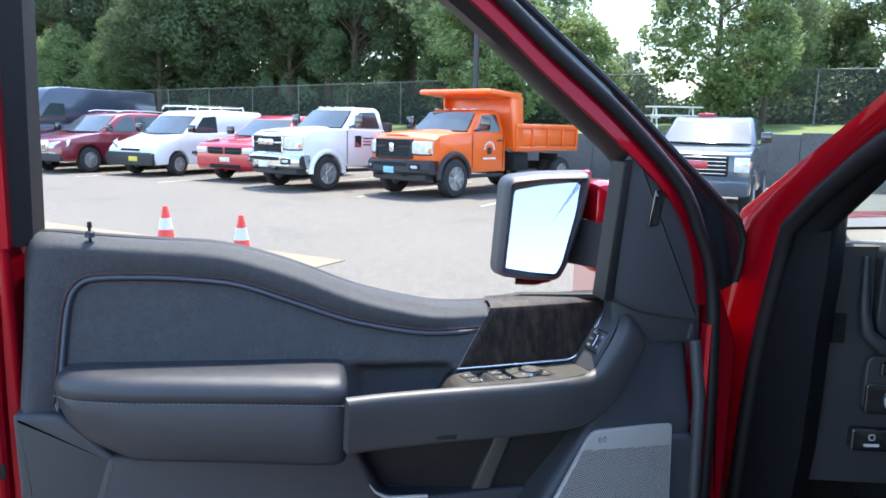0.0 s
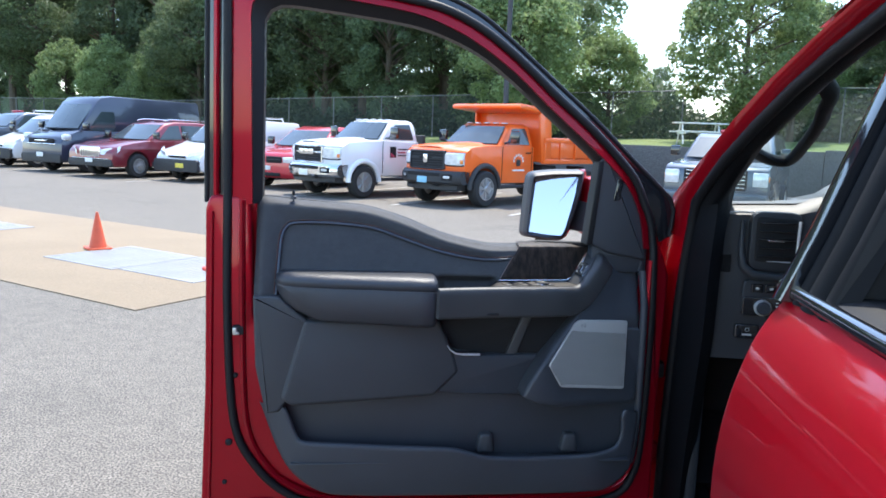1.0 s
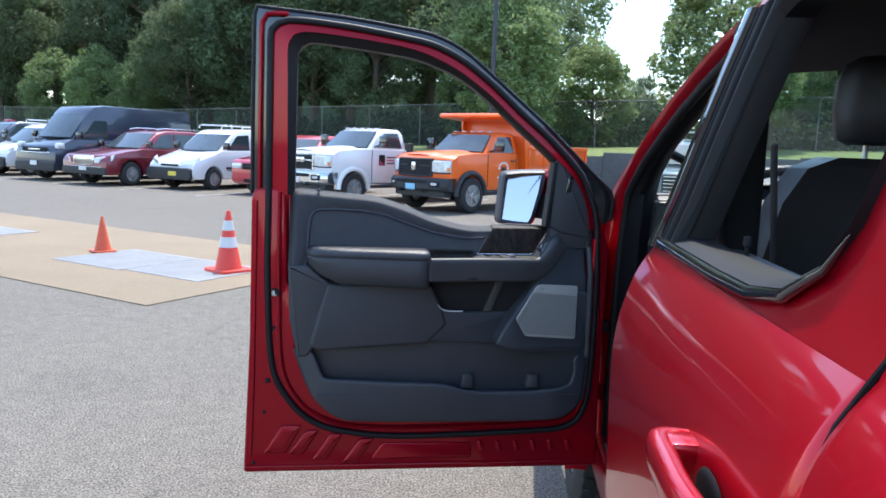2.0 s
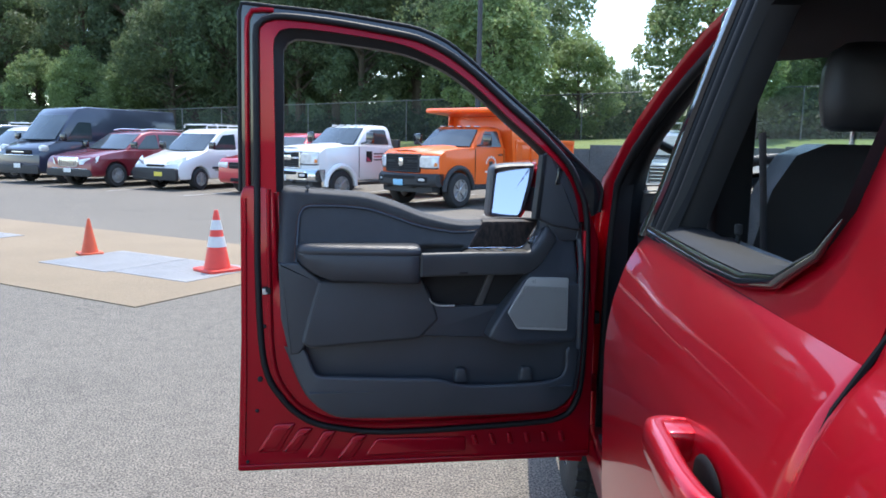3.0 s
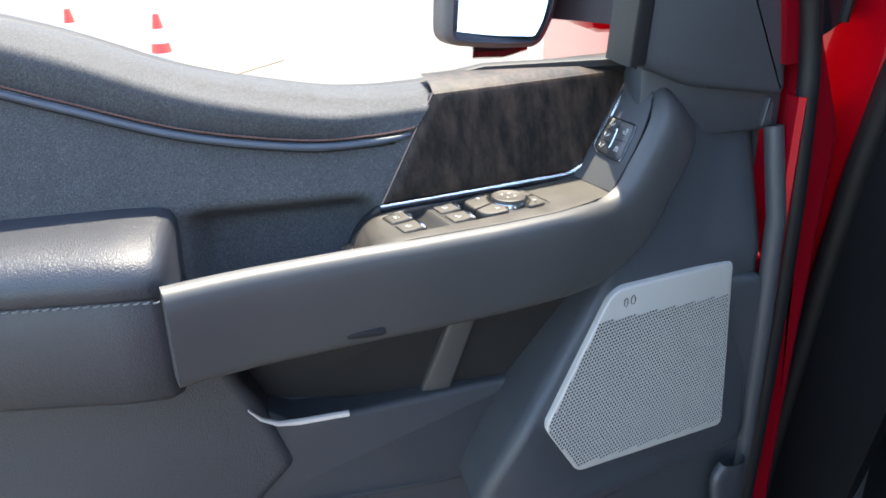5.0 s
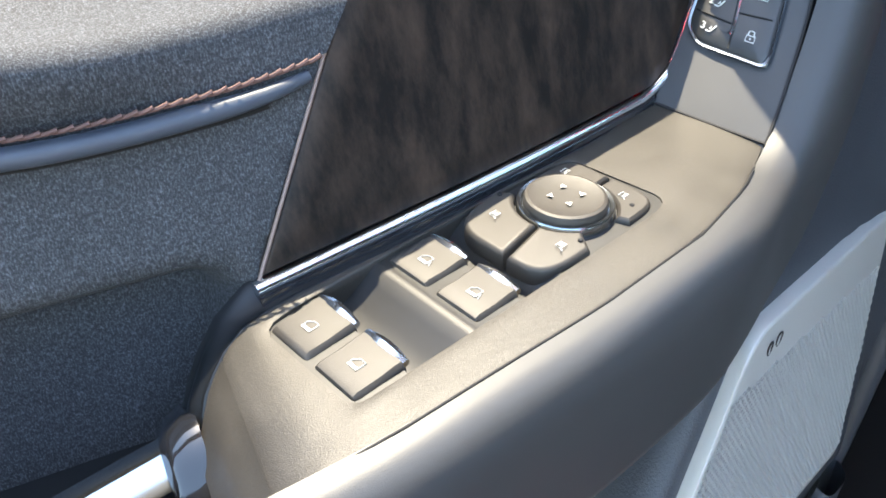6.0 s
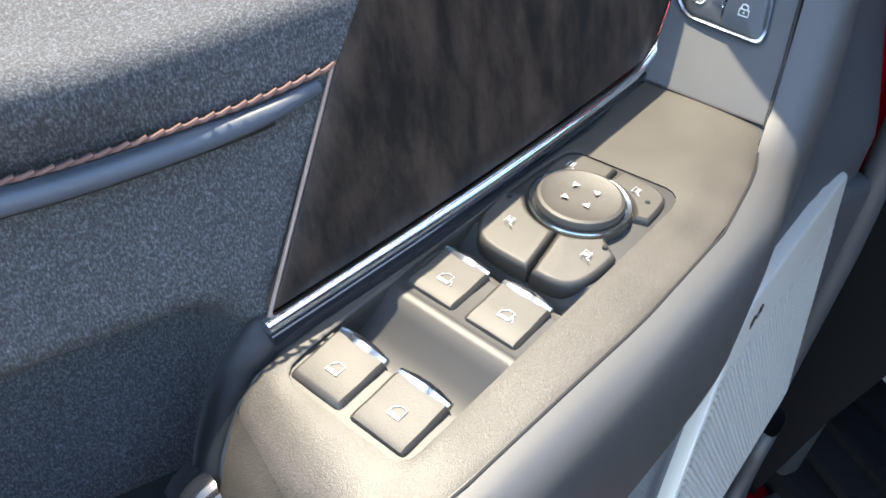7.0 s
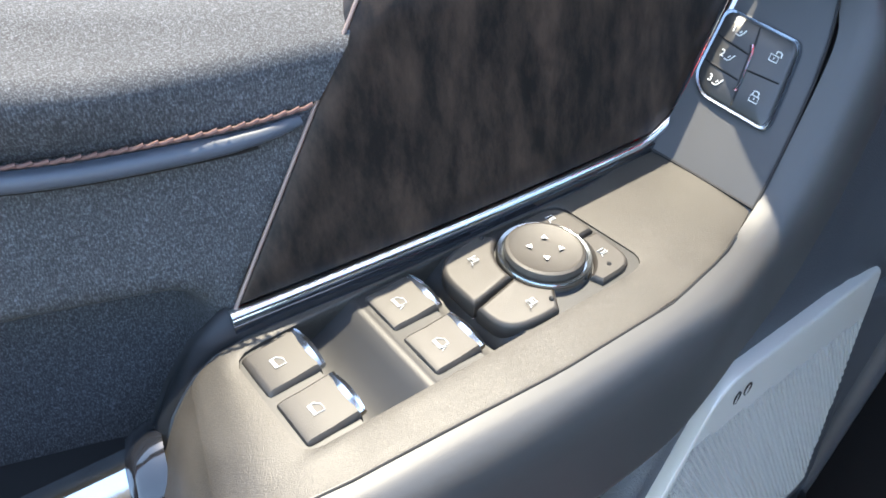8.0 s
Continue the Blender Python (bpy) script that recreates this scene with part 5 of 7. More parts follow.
# stitches: short slanted threads on the seam
fine = resample(SEAM, 190)
st = []
for i in range(2, 188):
    p, q = Vector(fine[i]), Vector(fine[i + 1])
    t = (q - p).normalized()
    nn = Vector((-t.y, t.x))
    a, b = p + nn * .0006, p + t * .0054 + nn * .0019
    ya, yb = wall_y(*a) - .0030, wall_y(*b) - .0046
    st.append(tube([(a.x, ya, a.y), ((a.x + b.x) / 2, (ya + yb) / 2 - .0008, (a.y + b.y) / 2), (b.x, yb, b.y)], .00062, 6))
obj("stitching", join(*st), THREAD, door, "rust-coloured twisted stitching")
obj("belt_seal", tube([(p[0], SHELL_Y + .055, p[1] - .001) for p in belt_r[18:]] + [(.20, SHELL_Y + .06, 1.332), (.34, SHELL_Y + .06, 1.330)], .010, 8, flat=.8), RUBBER, door, "black rubber window seal")
obj("belt_cap", loft([[(p[0], wall_y(p[0], p[1]) + .03, p[1] + .004) for p in belt_r[14:]], [(p[0], SHELL_Y + .055, p[1] + .004) for p in belt_r[14:]]], closed=False), TRIM, door)
pin = obj("lock_pin", moved(lathe([(.002, -.02), (.002, .006), (.0032, .007), (.0034, .010), (.0032, .014), (.002, .016), (0, .016)], 14), Matrix.Translation((-.435, .055, 1.439))), HOLE, door, "black lock pin")
obj("pin_collar", moved(lathe([(.007, -.006), (.007, .001), (.005, .003), (.003, .003)], 16), Matrix.Translation((-.435, .055, 1.439))), TRIM, pin)

# walnut panel and its bright strip
W_LL, W_TL, W_TR, W_LR = Vector((.0865, -.002, 1.2485)), Vector((.139, .030, 1.330)), Vector((.350, .095, 1.3245)), Vector((.283, .052, 1.2425))


def on_wood(u, v, lift=0.0):
    p = W_LL.lerp(W_LR, u).lerp(W_TL.lerp(W_TR, u), v)
    nrm = (W_LR - W_LL).cross(W_TL - W_LL).normalized()
    return p + nrm * (lift + .003 * math.sin(math.pi * u))


def wood_grid():
    """The panel as a gently bowed sheet with turned-back edges."""
    us = [0, 0, .006] + [k / 16 for k in range(1, 16)] + [.994, 1, 1]
    vs = [0, 0, .012] + [k / 8 for k in range(1, 8)] + [.988, 1, 1]
    rows = []
    for j, v in enumerate(vs):
        rows.append([tuple(on_wood(u, v, -.008 if i in (0, len(us) - 1) or j in (0, len(vs) - 1) else (.0004 if u in (0, 1) or v in (0, 1) else .0014))) for i, u in enumerate(us)])
    return loft(rows, closed=False)


obj("walnut_panel", wood_grid(), WALNUT, door, "glossy dark walnut film panel", 60)
# top ledge of the panel rolls towards the glass
top_l = [[tuple(on_wood(u / 12, 1.0, .0)) for u in range(13)], [tuple(on_wood(u / 12, 1.0, -.002) + Vector((0, .008, .006))) for u in range(13)], [tuple(on_wood(u / 12, 1.0, -.002) + Vector((0, .05, .007))) for u in range(13)]]
obj("walnut_ledge", loft(top_l, closed=False), WALNUT, door, "", 60)
strip_path = [on_wood(u, -.030, .0015) for u in (-.01, .1, .25, .4, .55, .7, .8, .88, .925)] + [on_wood(.965, -.012, .0015), on_wood(.995, .03, .0022), on_wood(1.016, .08, .0030)] + [on_wood(1.020, v, .0032) for v in (.2, .4, .6, .8, .93)] + [on_wood(1.01, .99, .0012), on_wood(.98, 1.02, 0), on_wood(.93, 1.035, -.002)]
obj("bright_strip", tube([tuple(p) for p in strip_path], .0026, 10, flat=.8), CHROME, door, "bright chrome strip")
obj("strip_bed", tube([tuple(p + Vector((0, -.0002, -.0048))) for p in strip_path[:10]], .0036, 8), GLOSSBLK, door)
seam_w = [on_wood(-.004, v, .0008) for v in (-.02, .2, .5, .8, .97, 1.02)]
obj("panel_edge", tube([tuple(p) for p in seam_w], .0006, 6), EDGEM, door, "thin brown panel edge")

# ---- pull handle with the switch deck ----
front_y = curve_y([(-.10, -.108), (-.03, -.092), (.05, -.078), (.10, -.072), (.135, -.064), (.176, -.055), (.228, -.040), (.262, -.024), (.288, -.006), (.315, .018), (.345, .044), (.40, .075)])
back_y = curve_y([(.050, -.034), (.0576, -.0275), (.066, -.0195), (.0769, -.0138), (.107, -.0068), (.1417, .0015), (.190, .0165), (.2369, .0295), (.2724, .0469), (.30, .060)])
end_drop = curve_y([(.050, .034), (.0555, .024), (.060, .014), (.068, .0065), (.078, .0022), (.090, .0005), (.10, 0)])
GRIP = [(-.083, -.104, 1.2440), (-.030, -.090, 1.2435), (.050, -.0775, 1.2434), (.095, -.0725, 1.2435), (.135, -.0640, 1.2421), (.176, -.0550, 1.2406), (.228, -.0400, 1.2387), (.258, -.0260, 1.2372), (.277, -.0140, 1.2360), (0.2946, -0.0036, 1.2411), (0.3079, 0.0048, 1.2541), (0.3248, 0.0161, 1.2720), (0.3367, 0.0250, 1.2859), (0.3424, 0.0318, 1.2935), (0.3468, 0.0419, 1.3002), (0.3499, 0.0548, 1.3061), (0.3513, 0.0691, 1.3116), (0.3513, 0.0854, 1.3181)]


def pull_shape():
    """The grip swept along the deck's edge, turning up beside the lock panel."""
    path = smooth_line(GRIP, 3)
    lps = []
    for i, e in enumerate(path):
        t = (path[min(i + 1, len(path) - 1)] - path[max(i - 1, 0)]).normalized()
        k = min(1, max(0, (e.x - .262) / .05))
        k = k * k * (3 - 2 * k)
        n = Vector((0, 0, 1)).lerp(Vector((-.70, -.30, .64)), k).normalized()
        n = (n - t * n.dot(t)).normalized()
        o = t.cross(n)
        h = lerp(.074, .056, k)
        w = lerp(.016, .019, k)
        sec = ((0, 0), (.30, -.0002), (.66, -.0018), (.88, -.0065), (.98, -.015), (1, -.026), (1, -h * .90), (.95, -h * .965), (.80, -h), (-.3, -h), (-.15, -h * .5), (-.06, -.012))
        lps.append([tuple(e + o * a * w + n * b) for a, b in sec])
    return loft(lps)


obj("pull_handle", pull_shape(), PULLM, door, "satin grey moulded pull handle", 50)
# deck top: from the grip's seam back to the walnut panel
dk_st = [.0555, .060, .068, .078, .095, .12, .15, .18, .21, .235, .255, .270, .283, .292, .300]


def deck_z(x):
    return 1.2437 - .037 * (x - .093) - end_drop(x)


lps = []
for x in (.0535, .0555, .058, .061, .064, .0675):
    ya, yb = front_y(x) + .001, back_y(x)
    z = deck_z(x)
    lps.append([(x, ya, z - .03), (x, ya + .0006, z - .0012), (x, ya + .004, z), (x, (ya + yb) / 2, z + .0001), (x, yb - .003, z), (x, yb, z - .001), (x, yb + .003, z - .03)])


obj("deck_end", loft(lps, closed=False), DECKM, door, "rounded end of the switch deck", 60)
# the deck runs at a slant to the door
DU, DV = Vector((math.cos(.297), math.sin(.297), 0)), Vector((-math.sin(.297), math.cos(.297), 0))


def deck_pt(u, v, dz=0.0):
    """Along and across the deck from its rear inner corner, in metres."""
    p = Vector((.0865, -.0608, 0)) + DU * u + DV * v
    return Vector((p.x, p.y, deck_z(p.x) + dz))


REC = [(.0072, -.0012), (.060, -.0022), (.140, -.0034), (.1475, -.002), (.1505, .002), (.1475, .038), (.144, .0412), (.120, .0424), (.0072, .0424)]
# deck frame with a real opening for the switches
outer_d = resample([(x, front_y(x) - .0004) for x in [.066, .075, .084] + dk_st[4:]] + [(x, back_y(x)) for x in ([.066, .075, .084] + dk_st[4:])[::-1]] + [(.066, front_y(.066) - .0004)], 81)[:-1]
rec_pts = rounded([tuple(deck_pt(u, v).xy) for u, v in REC], .006, 6)


def nearest_ring(outer, inner):
    """Match each point of the inner outline to one on the outer, by angle from the middle."""
    c = Vector((sum(p[0] for p in inner) / len(inner), sum(p[1] for p in inner) / len(inner)))
    res = []
    n = len(outer)
    for q in inner:
        d = (Vector(q) - c)
        best, bt = None, -9
        for i in range(n):
            a, b = Vector(outer[i]) - c, Vector(outer[(i + 1) % n]) - c
            e = b - a
            den = d.x * e.y - d.y * e.x
            if abs(den) < 1e-12:
                continue
            s = (a.x * e.y - a.y * e.x) / den
            t = (a.x * d.y - a.y * d.x) / den
            if 0 <= t <= 1 and s > 0 and s > bt:
                best, bt = c + d * s, s
        res.append(tuple(best))
    return res


rec_d = resample(rec_pts + [rec_pts[0]], 121)[:-1]
out_d = nearest_ring(outer_d, rec_d)
lp0 = [(x, y, deck_z(x) - .0003) for x, y in out_d]
mids = [[(lerp(a[0], b[0], t), lerp(a[1], b[1], t), deck_z(lerp(a[0], b[0], t))) for a, b in zip(out_d, rec_d)] for t in (.08, .25, .45, .65, .85)]
lp2 = [(x, y, deck_z(x) - .0004) for x, y in rec_d]
lp3 = [(lerp(x, .16, .008), lerp(y, -.018, .016), deck_z(x) - .003) for x, y in rec_d]
lp4 = [(lerp(x, .16, .02), lerp(y, -.018, .03), deck_z(x) - .012) for x, y in rec_d]
obj("switch_deck", loft([[(x, y, z - .02) for x, y, z in lp0], lp0, *mids, lp2, lp3, lp4], caps=False), DECKM, door, "dusty grey-brown switch deck", 50)
obj("panel_joint", tube([(x, front_y(x) - .0006, deck_z(x) + .0001) for x in [.075 + i * .0095 for i in range(22)]], .00045, 5), HOLE, door, "fine joint along the switch deck")
# well floor with the scooped finger recesses ahead of each pair
floor_l = []
for u, dz in ((.004, -.0012), (.007, -.0012), (.0262, -.0012), (.0280, -.0095), (.0290, -.0112), (.033, -.0106), (.039, -.0076), (.045, -.0040), (.0490, -.0014), (.0510, -.0008), (.0522, -.0010), (.0535, -.0012), (.0715, -.0012), (.0735, -.0085), (.076, -.0095), (.081, -.0092), (.084, -.006), (.090, -.0016), (.151, -.0010)):
    floor_l.append([tuple(deck_pt(u, v, dz)) for v in (-.005, .010, .022, .034, .046)])
obj("switch_well", loft(floor_l, closed=False), WELLM, door, "moulded switch well with shade painted dark", 30)


def window_switch(u, v, mark):
    """A rocker tilted up towards its bright finger edge."""
    L, Wd = .0182, .0196
    sec = []
    for t, dz in ((0, -.0014), (.03, -.0003), (.12, .0003), (.5, .0002), (.85, .0009), (.97, .0009), (1.0, -.0002)):
        sec.append([deck_pt(u + L * t, v, -.006), deck_pt(u + L * t, v + .0006, dz - .0012), deck_pt(u + L * t, v + .0018, dz), deck_pt(u + L * t, v + Wd / 2, dz + .0002), deck_pt(u + L * t, v + Wd - .0018, dz), deck_pt(u + L * t, v + Wd - .0006, dz - .0012), deck_pt(u + L * t, v + Wd, -.006)])
    sw = obj("window_switch", loft(sec), BTNM, door, "grey-brown window switch", 40)
    obj("finger_edge", tube([tuple(deck_pt(u + L + .0006, v + s, -.0004)) for s in (.0012, .006, .0094, .013, Wd - .0012)], [.0013, .0022, .0024, .0022, .0013], 8), CHROME, sw, "bright chrome finger edge")
    # icon: a small pane outline, with a filled half and for the automatic ones a letter
    c = lambda a, d: tuple(deck_pt(u + L * .47 + a, v + Wd * .5 + d, .00072))
    h = .0020
    outl = [c(-h, -h * .95), c(-h, h * .95), c(h * .1, h * .95), c(h * .85, h * .2), c(h * .85, -h * .95)]
    obj("icon", tube(outl, .00014, 5, closed=True), ICON, sw, "white window icon")
    f1 = [c(-h, -h * .85), c(-h, h * .85), c(-h * .5, h * .85), c(-h * .5, -h * .85)]
    obj("icon", (f1, [(0, 1, 2, 3)]), ICON, sw, "", 0)
    if mark:
        obj("icon_letter", tube([c(-h * 1.0, -h * 1.6), c(h * .1, -h * 1.25), c(-h * 1.0, -h * .9)], .00018, 5), ICON, sw, "white letter A")
    return sw


for u_, v_, k_ in ((.0088, .0219, 0), (.0090, .0003, 0), (.0542, .0218, 1), (.0542, -.0004, 1)):
    window_switch(u_, v_, k_)

# mirror control: ring, knob and four sector keys
KU, KV = .1195, .0205


def polar(r, a, dz=0.0):
    return tuple(deck_pt(KU + r * math.cos(a), KV + r * math.sin(a), dz))


def disc_at(profile, seg=40):
    lps = [[polar(r, 2 * math.pi * s / seg, h) for s in range(seg)] for r, h in profile]
    return loft(lps)


mc = obj("mirror_control", disc_at([(.0176, -.008), (.0176, .0020), (.0171, .0027), (.0158, .0024), (.0156, .0010)]), DARKCHROME, door, "round mirror control with bright ring")
obj("knob", disc_at([(.0150, -.004), (.0150, .0038), (.0145, .0048), (.0134, .0052), (.0122, .0048), (.004, .0044), (.0004, .0044)]), BTNM, mc, "dished grey-brown knob")
for i in range(4):
    a_ = math.pi / 4 + i * math.pi / 2 + .1
    tri = [polar(.0071, a_, .0053), polar(.0051, a_ + .26, .0053), polar(.0051, a_ - .26, .0053)]
    obj("arrow", (tri, [(0, 1, 2)]), ICON, mc, "", 0)


def sector_key(a0, a1, ea, eb, pw_, top):
    """A key filling one quarter between the ring and the well's edge."""
    n = 14
    arc_in = [(.0183, lerp(a0, a1, i / n)) for i in range(n + 1)]
    arc_out = []
    for i in range(n + 1):
        a = lerp(a1, a0, i / n)
        arc_out.append(((abs(math.cos(a) / ea) ** pw_ + abs(math.sin(a) / eb) ** pw_) ** (-1 / pw_), a))
    xy = [(KU + r * math.cos(a), KV + r * math.sin(a)) for r, a in arc_in + arc_out]
    if area2(xy) < 0:
        xy = xy[::-1]
    rings = [(xy, -.006), (xy, top - .0015), (inset(xy, .0005), top - .0006), (inset(xy, .0012), top), (inset(xy, .0019), top)]
    fall = lambda u, v: .10 * max(0, math.hypot(u - KU, v - KV) - .021) if top > .002 else 0
    return obj("mirror_key", loft([[tuple(deck_pt(u, v, dz - (fall(u, v) if dz > -.005 else 0))) for u, v in o] for o, dz in rings]), BTNM, door, "grey-brown mirror key", 40)


g_ = .022
k1 = sector_key(math.pi * .66, math.pi * 1.045 - g_, .0372, .0222, 4.2, .0026)
k2 = sector_key(math.pi * 1.045 + g_, math.pi * 1.315, .0372, .0228, 5.0, .0026)
k3 = sector_key(.0 + g_, math.pi * .405, .0268, .0200, 6, .0012)
k4 = sector_key(-math.pi * .385, .0 - g_, .0272, .0218, 6, .0012)
for key, r_, a_, led, top in ((k1, .0268, math.pi * .86, math.pi * .70, .0026), (k2, .0268, math.pi * 1.20, math.pi * 1.285, .0026), (k3, .0222, math.pi * .22, None, .0012), (k4, .0222, -math.pi * .16, -math.pi * .25, .0012)):
    c = lambda a, d: tuple(deck_pt(KU + r_ * math.cos(a_) + a, KV + r_ * math.sin(a_) + d, top + .0003))
    h = .0016
    obj("icon", tube([c(-h, -h * .7), c(-h, h * .7), c(h, h * .7), c(h, -h * .7)], .00018, 5, closed=True), ICON, key, "white mirror icon")
    obj("icon", tube([c(-h, -h * .7), c(-h * 1.3, -h * 1.4)], .00018, 5), ICON, key)
    if key in (k1, k2):
        obj("icon", tube([c(-h * .45, -h * .35), c(h * .45, h * .35)], .00016, 5), ICON, key)
        obj("icon", tube([c(-h * .45, h * .35), c(h * .45, -h * .35)], .00016, 5), ICON, key)
    else:
        obj("icon", tube([c(-h * .7, -h * .2), c(h * .7, -h * .2)], .0002, 5), ICON, key)
    if led is not None:
        obj("indicator", moved(lathe([(.0009, 0), (.0009, .0006), (.0005, .0009), (0, .0009)], 10), Matrix.Translation(polar(.0235, led, top - .0003))), HOLE, key, "dark indicator lamp")

# smooth cove between the deck's rear edge and the bright strip, shade painted black
cove = []
for x in (.0565, .060, .064, .069, .076, .085, .096, .11, .13, .15, .17, .19, .21, .23, .25, .265, .274):
    w_ = curve_y([(.056, .0075), (.076, .010), (.11, .0105), (.19, .0105), (.24, .0125), (.275, .0135)])(x)
    rise = curve_y([(.056, -.010), (.070, -.004), (.085, .0028), (.11, .0042), (.275, .0034)])(x)
    o_ = Vector((x, back_y(x), deck_z(x)))
    d_ = Vector((-.80, .60, 0)).lerp(Vector((DV.x, DV.y, 0)), min(1, max(0, (x - .058) / .03))).normalized()
    cove.append([tuple(o_ + d_ * w_ * a + Vector((0, 0, rise * b - .0012 * c))) for a, b, c in ((-.12, 0, .6), (0, 0, .0), (.06, 0, .5), (.2, .02, 1), (.45, .12, 1), (.7, .36, .7), (.88, .68, .3), (1.0, 1.0, 0), (1.25, 1.1, 0))])
obj("deck_cove", loft(cove, closed=False), COVEM, door, "smooth cove behind the switch deck with shade painted black", 60)

# lock panel: slopes up from the deck's end to the walnut's upper corner


def lock_pt(u, v, lift=0.0):
    """u runs up the slope, v from the cabin edge towards the walnut."""
    a, b = Vector((.2895, -.0035, 1.2366)).lerp(Vector((.362, .0525, 1.3240)), u), Vector((.2725, .047, 1.2375)).lerp(Vector((.350, .097, 1.3275)), u)
    p = a.lerp(b, v)
    nrm = Vector((-.80, -.22, .56)).normalized()
    sag = -.004 * math.sin(math.pi * u)
    return p + nrm * (lift + sag - .002 * math.sin(math.pi * v))


lock_edge = curve_y([(0, -.05), (.2, -.072), (.45, -.08), (.62, -.06), (.76, .0), (.86, .12), (.94, .34), (1.0, .62), (1.08, .90)])
obj("lock_panel", loft([[tuple(lock_pt(u / 20, lerp(lock_edge(u / 20), .935, v / 6))) for v in range(7)] for u in range(-1, 21)], closed=False), LOCKPM, door, "satin dark lock switch panel", 60)
obj("panel_back", loft([[tuple(lock_pt(u / 10, v, -.007)) for v in (.6, .8, 1.0, 1.15)] for u in range(-1, 12)], closed=False), TRIM, door)
obj("panel_back", loft([[tuple(lock_pt(u / 10, v, -.010)) for v in (-.12, .1, .35, .6)] for u in range(1, 9)], closed=False), HOLE, door)
obj("panel_joint", tube([tuple(lock_pt(u / 20, lock_edge(u / 20), .0006)) for u in range(0, 17)], .0007, 5), HOLE, door)
obj("panel_joint", tube([tuple(lock_pt(0.006, lerp(-.05, .935, v / 6), .0003)) for v in range(7)], .0007, 5), HOLE, door, "fine panel joint")
LU, LV = .136, .050


def on_lock(a, b, lift=.0037):
    """Millimetres up the slope and towards the walnut, from the panel's lower cabin corner."""
    return tuple(lock_pt(a / 1000 / LU, b / 1000 / LV, lift))


lk = rounded([(33.5, 8), (34.5, 39), (42, 45), (73.5, 45), (76, 42), (76, 9), (72, 7), (38, 6)], 7.0, 5)
ctr = Vector((55, 26))
lk_l = [[on_lock(*(ctr + (Vector(p) - ctr) * s), l) for p in lk] for s, l in ((1.045, -.004), (1.045, .0012), (1.02, .0020), (.97, .0018), (.965, .0010))]
ls = obj("lock_switch", loft(lk_l), DARKCHROME, door, "rounded lock and memory switch with bright rim", 50)
lk2 = [[on_lock(*(ctr + (Vector(p) - ctr) * s), l) for p in lk] for s, l in ((.955, -.003), (.955, .0020), (.90, .0030), (.5, .0032), (.02, .0032))]
obj("key_face", loft(lk2), LOCKM, ls, "dark switch face", 50)
obj("key_split", tube([on_lock(36, 24, .0032), on_lock(44, 24.5, .0034), on_lock(66, 26, .0034), on_lock(74, 27, .0032)], .0006, 5), HOLE, ls)
obj("split_bar", tube([on_lock(43, 25.5), on_lock(45, 24.5), on_lock(62, 25.8), on_lock(65, 27)], .0010, 6), CHROME, ls, "small bright divider bar")
obj("key_split", tube([on_lock(55, 9, .0032), on_lock(54, 24, .0034)], .0004, 5), HOLE, ls)
obj("key_split", tube([on_lock(49.5, 43, .0032), on_lock(48, 26, .0034)], .0004, 5), HOLE, ls)
obj("key_split", tube([on_lock(62.5, 43, .0032), on_lock(60.5, 26, .0034)], .0004, 5), HOLE, ls)
for a_, b_, op in ((44.5, 16, 0), (65, 15.5, 1)):
    obj("icon", tube([on_lock(a_ - 2.3, b_ - 2), on_lock(a_ - 2.3, b_ + 2), on_lock(a_ + .6, b_ + 2), on_lock(a_ + .6, b_ - 2)], .00030, 5, closed=True), ICON, ls, "white padlock icon")
    obj("icon", tube([on_lock(a_ - 1.2, b_), on_lock(a_ - .4, b_)], .0003, 5), ICON, ls)
    sh = [on_lock(a_ + .6, b_ - 1.3 - op * 1.6), on_lock(a_ + 2.6, b_ - 1.2 - op * 1.6), on_lock(a_ + 3.0, b_ - op * 1.6), on_lock(a_ + 2.6, b_ + 1.2 - op * 1.6), on_lock(a_ + .6 + op * .9, b_ + 1.3 - op * 1.6)]
    obj("icon", tube(sh, .00030, 5), ICON, ls)
for i, num in enumerate("321"):
    a_, b_ = 42.5 + i * 12.6, 35.0
    obj("icon", tube([on_lock(a_ + 2.2, b_ - 3.2), on_lock(a_ - .8, b_ - 1.6), on_lock(a_ - 1.4, b_ - .8), on_lock(a_ - 1.2, b_ + .8)], .00034, 5), ICON, ls, "white seat memory icon")
    obj("icon", tube([on_lock(a_ - .2, b_ - .6), on_lock(a_ + 1.2, b_ - 1.4)], .0003, 5), ICON, ls)
    o_, ru, rv = Vector(on_lock(a_ + .6, b_ + 2.4)), Vector(on_lock(a_ + 5, b_)) - Vector(on_lock(a_, b_)), Vector(on_lock(a_, b_ - 5)) - Vector(on_lock(a_, b_))
    ru, rv = ru.normalized(), rv.normalized()
    mt_ = Matrix((rv, ru, rv.cross(ru))).transposed().to_4x4()
    mt_.translation = o_
    word(ls, "numeral", num, .0046, mt_, ICON, .0001)

# ---- armrest ----
arm_y = curve_y([(-.48, -.020), (-.44, -.052), (-.38, -.068), (-.2, -.088), (-.075, -.104)])


def dense(outl, step=.02):
    res = []
    for i, p in enumerate(outl):
        q = outl[(i + 1) % len(outl)]
        d = (Vector(q) - Vector(p)).length
        n = max(1, int(d / step))
        res += [tuple(Vector(p).lerp(Vector(q), k / n)) for k in range(n)]
    return res


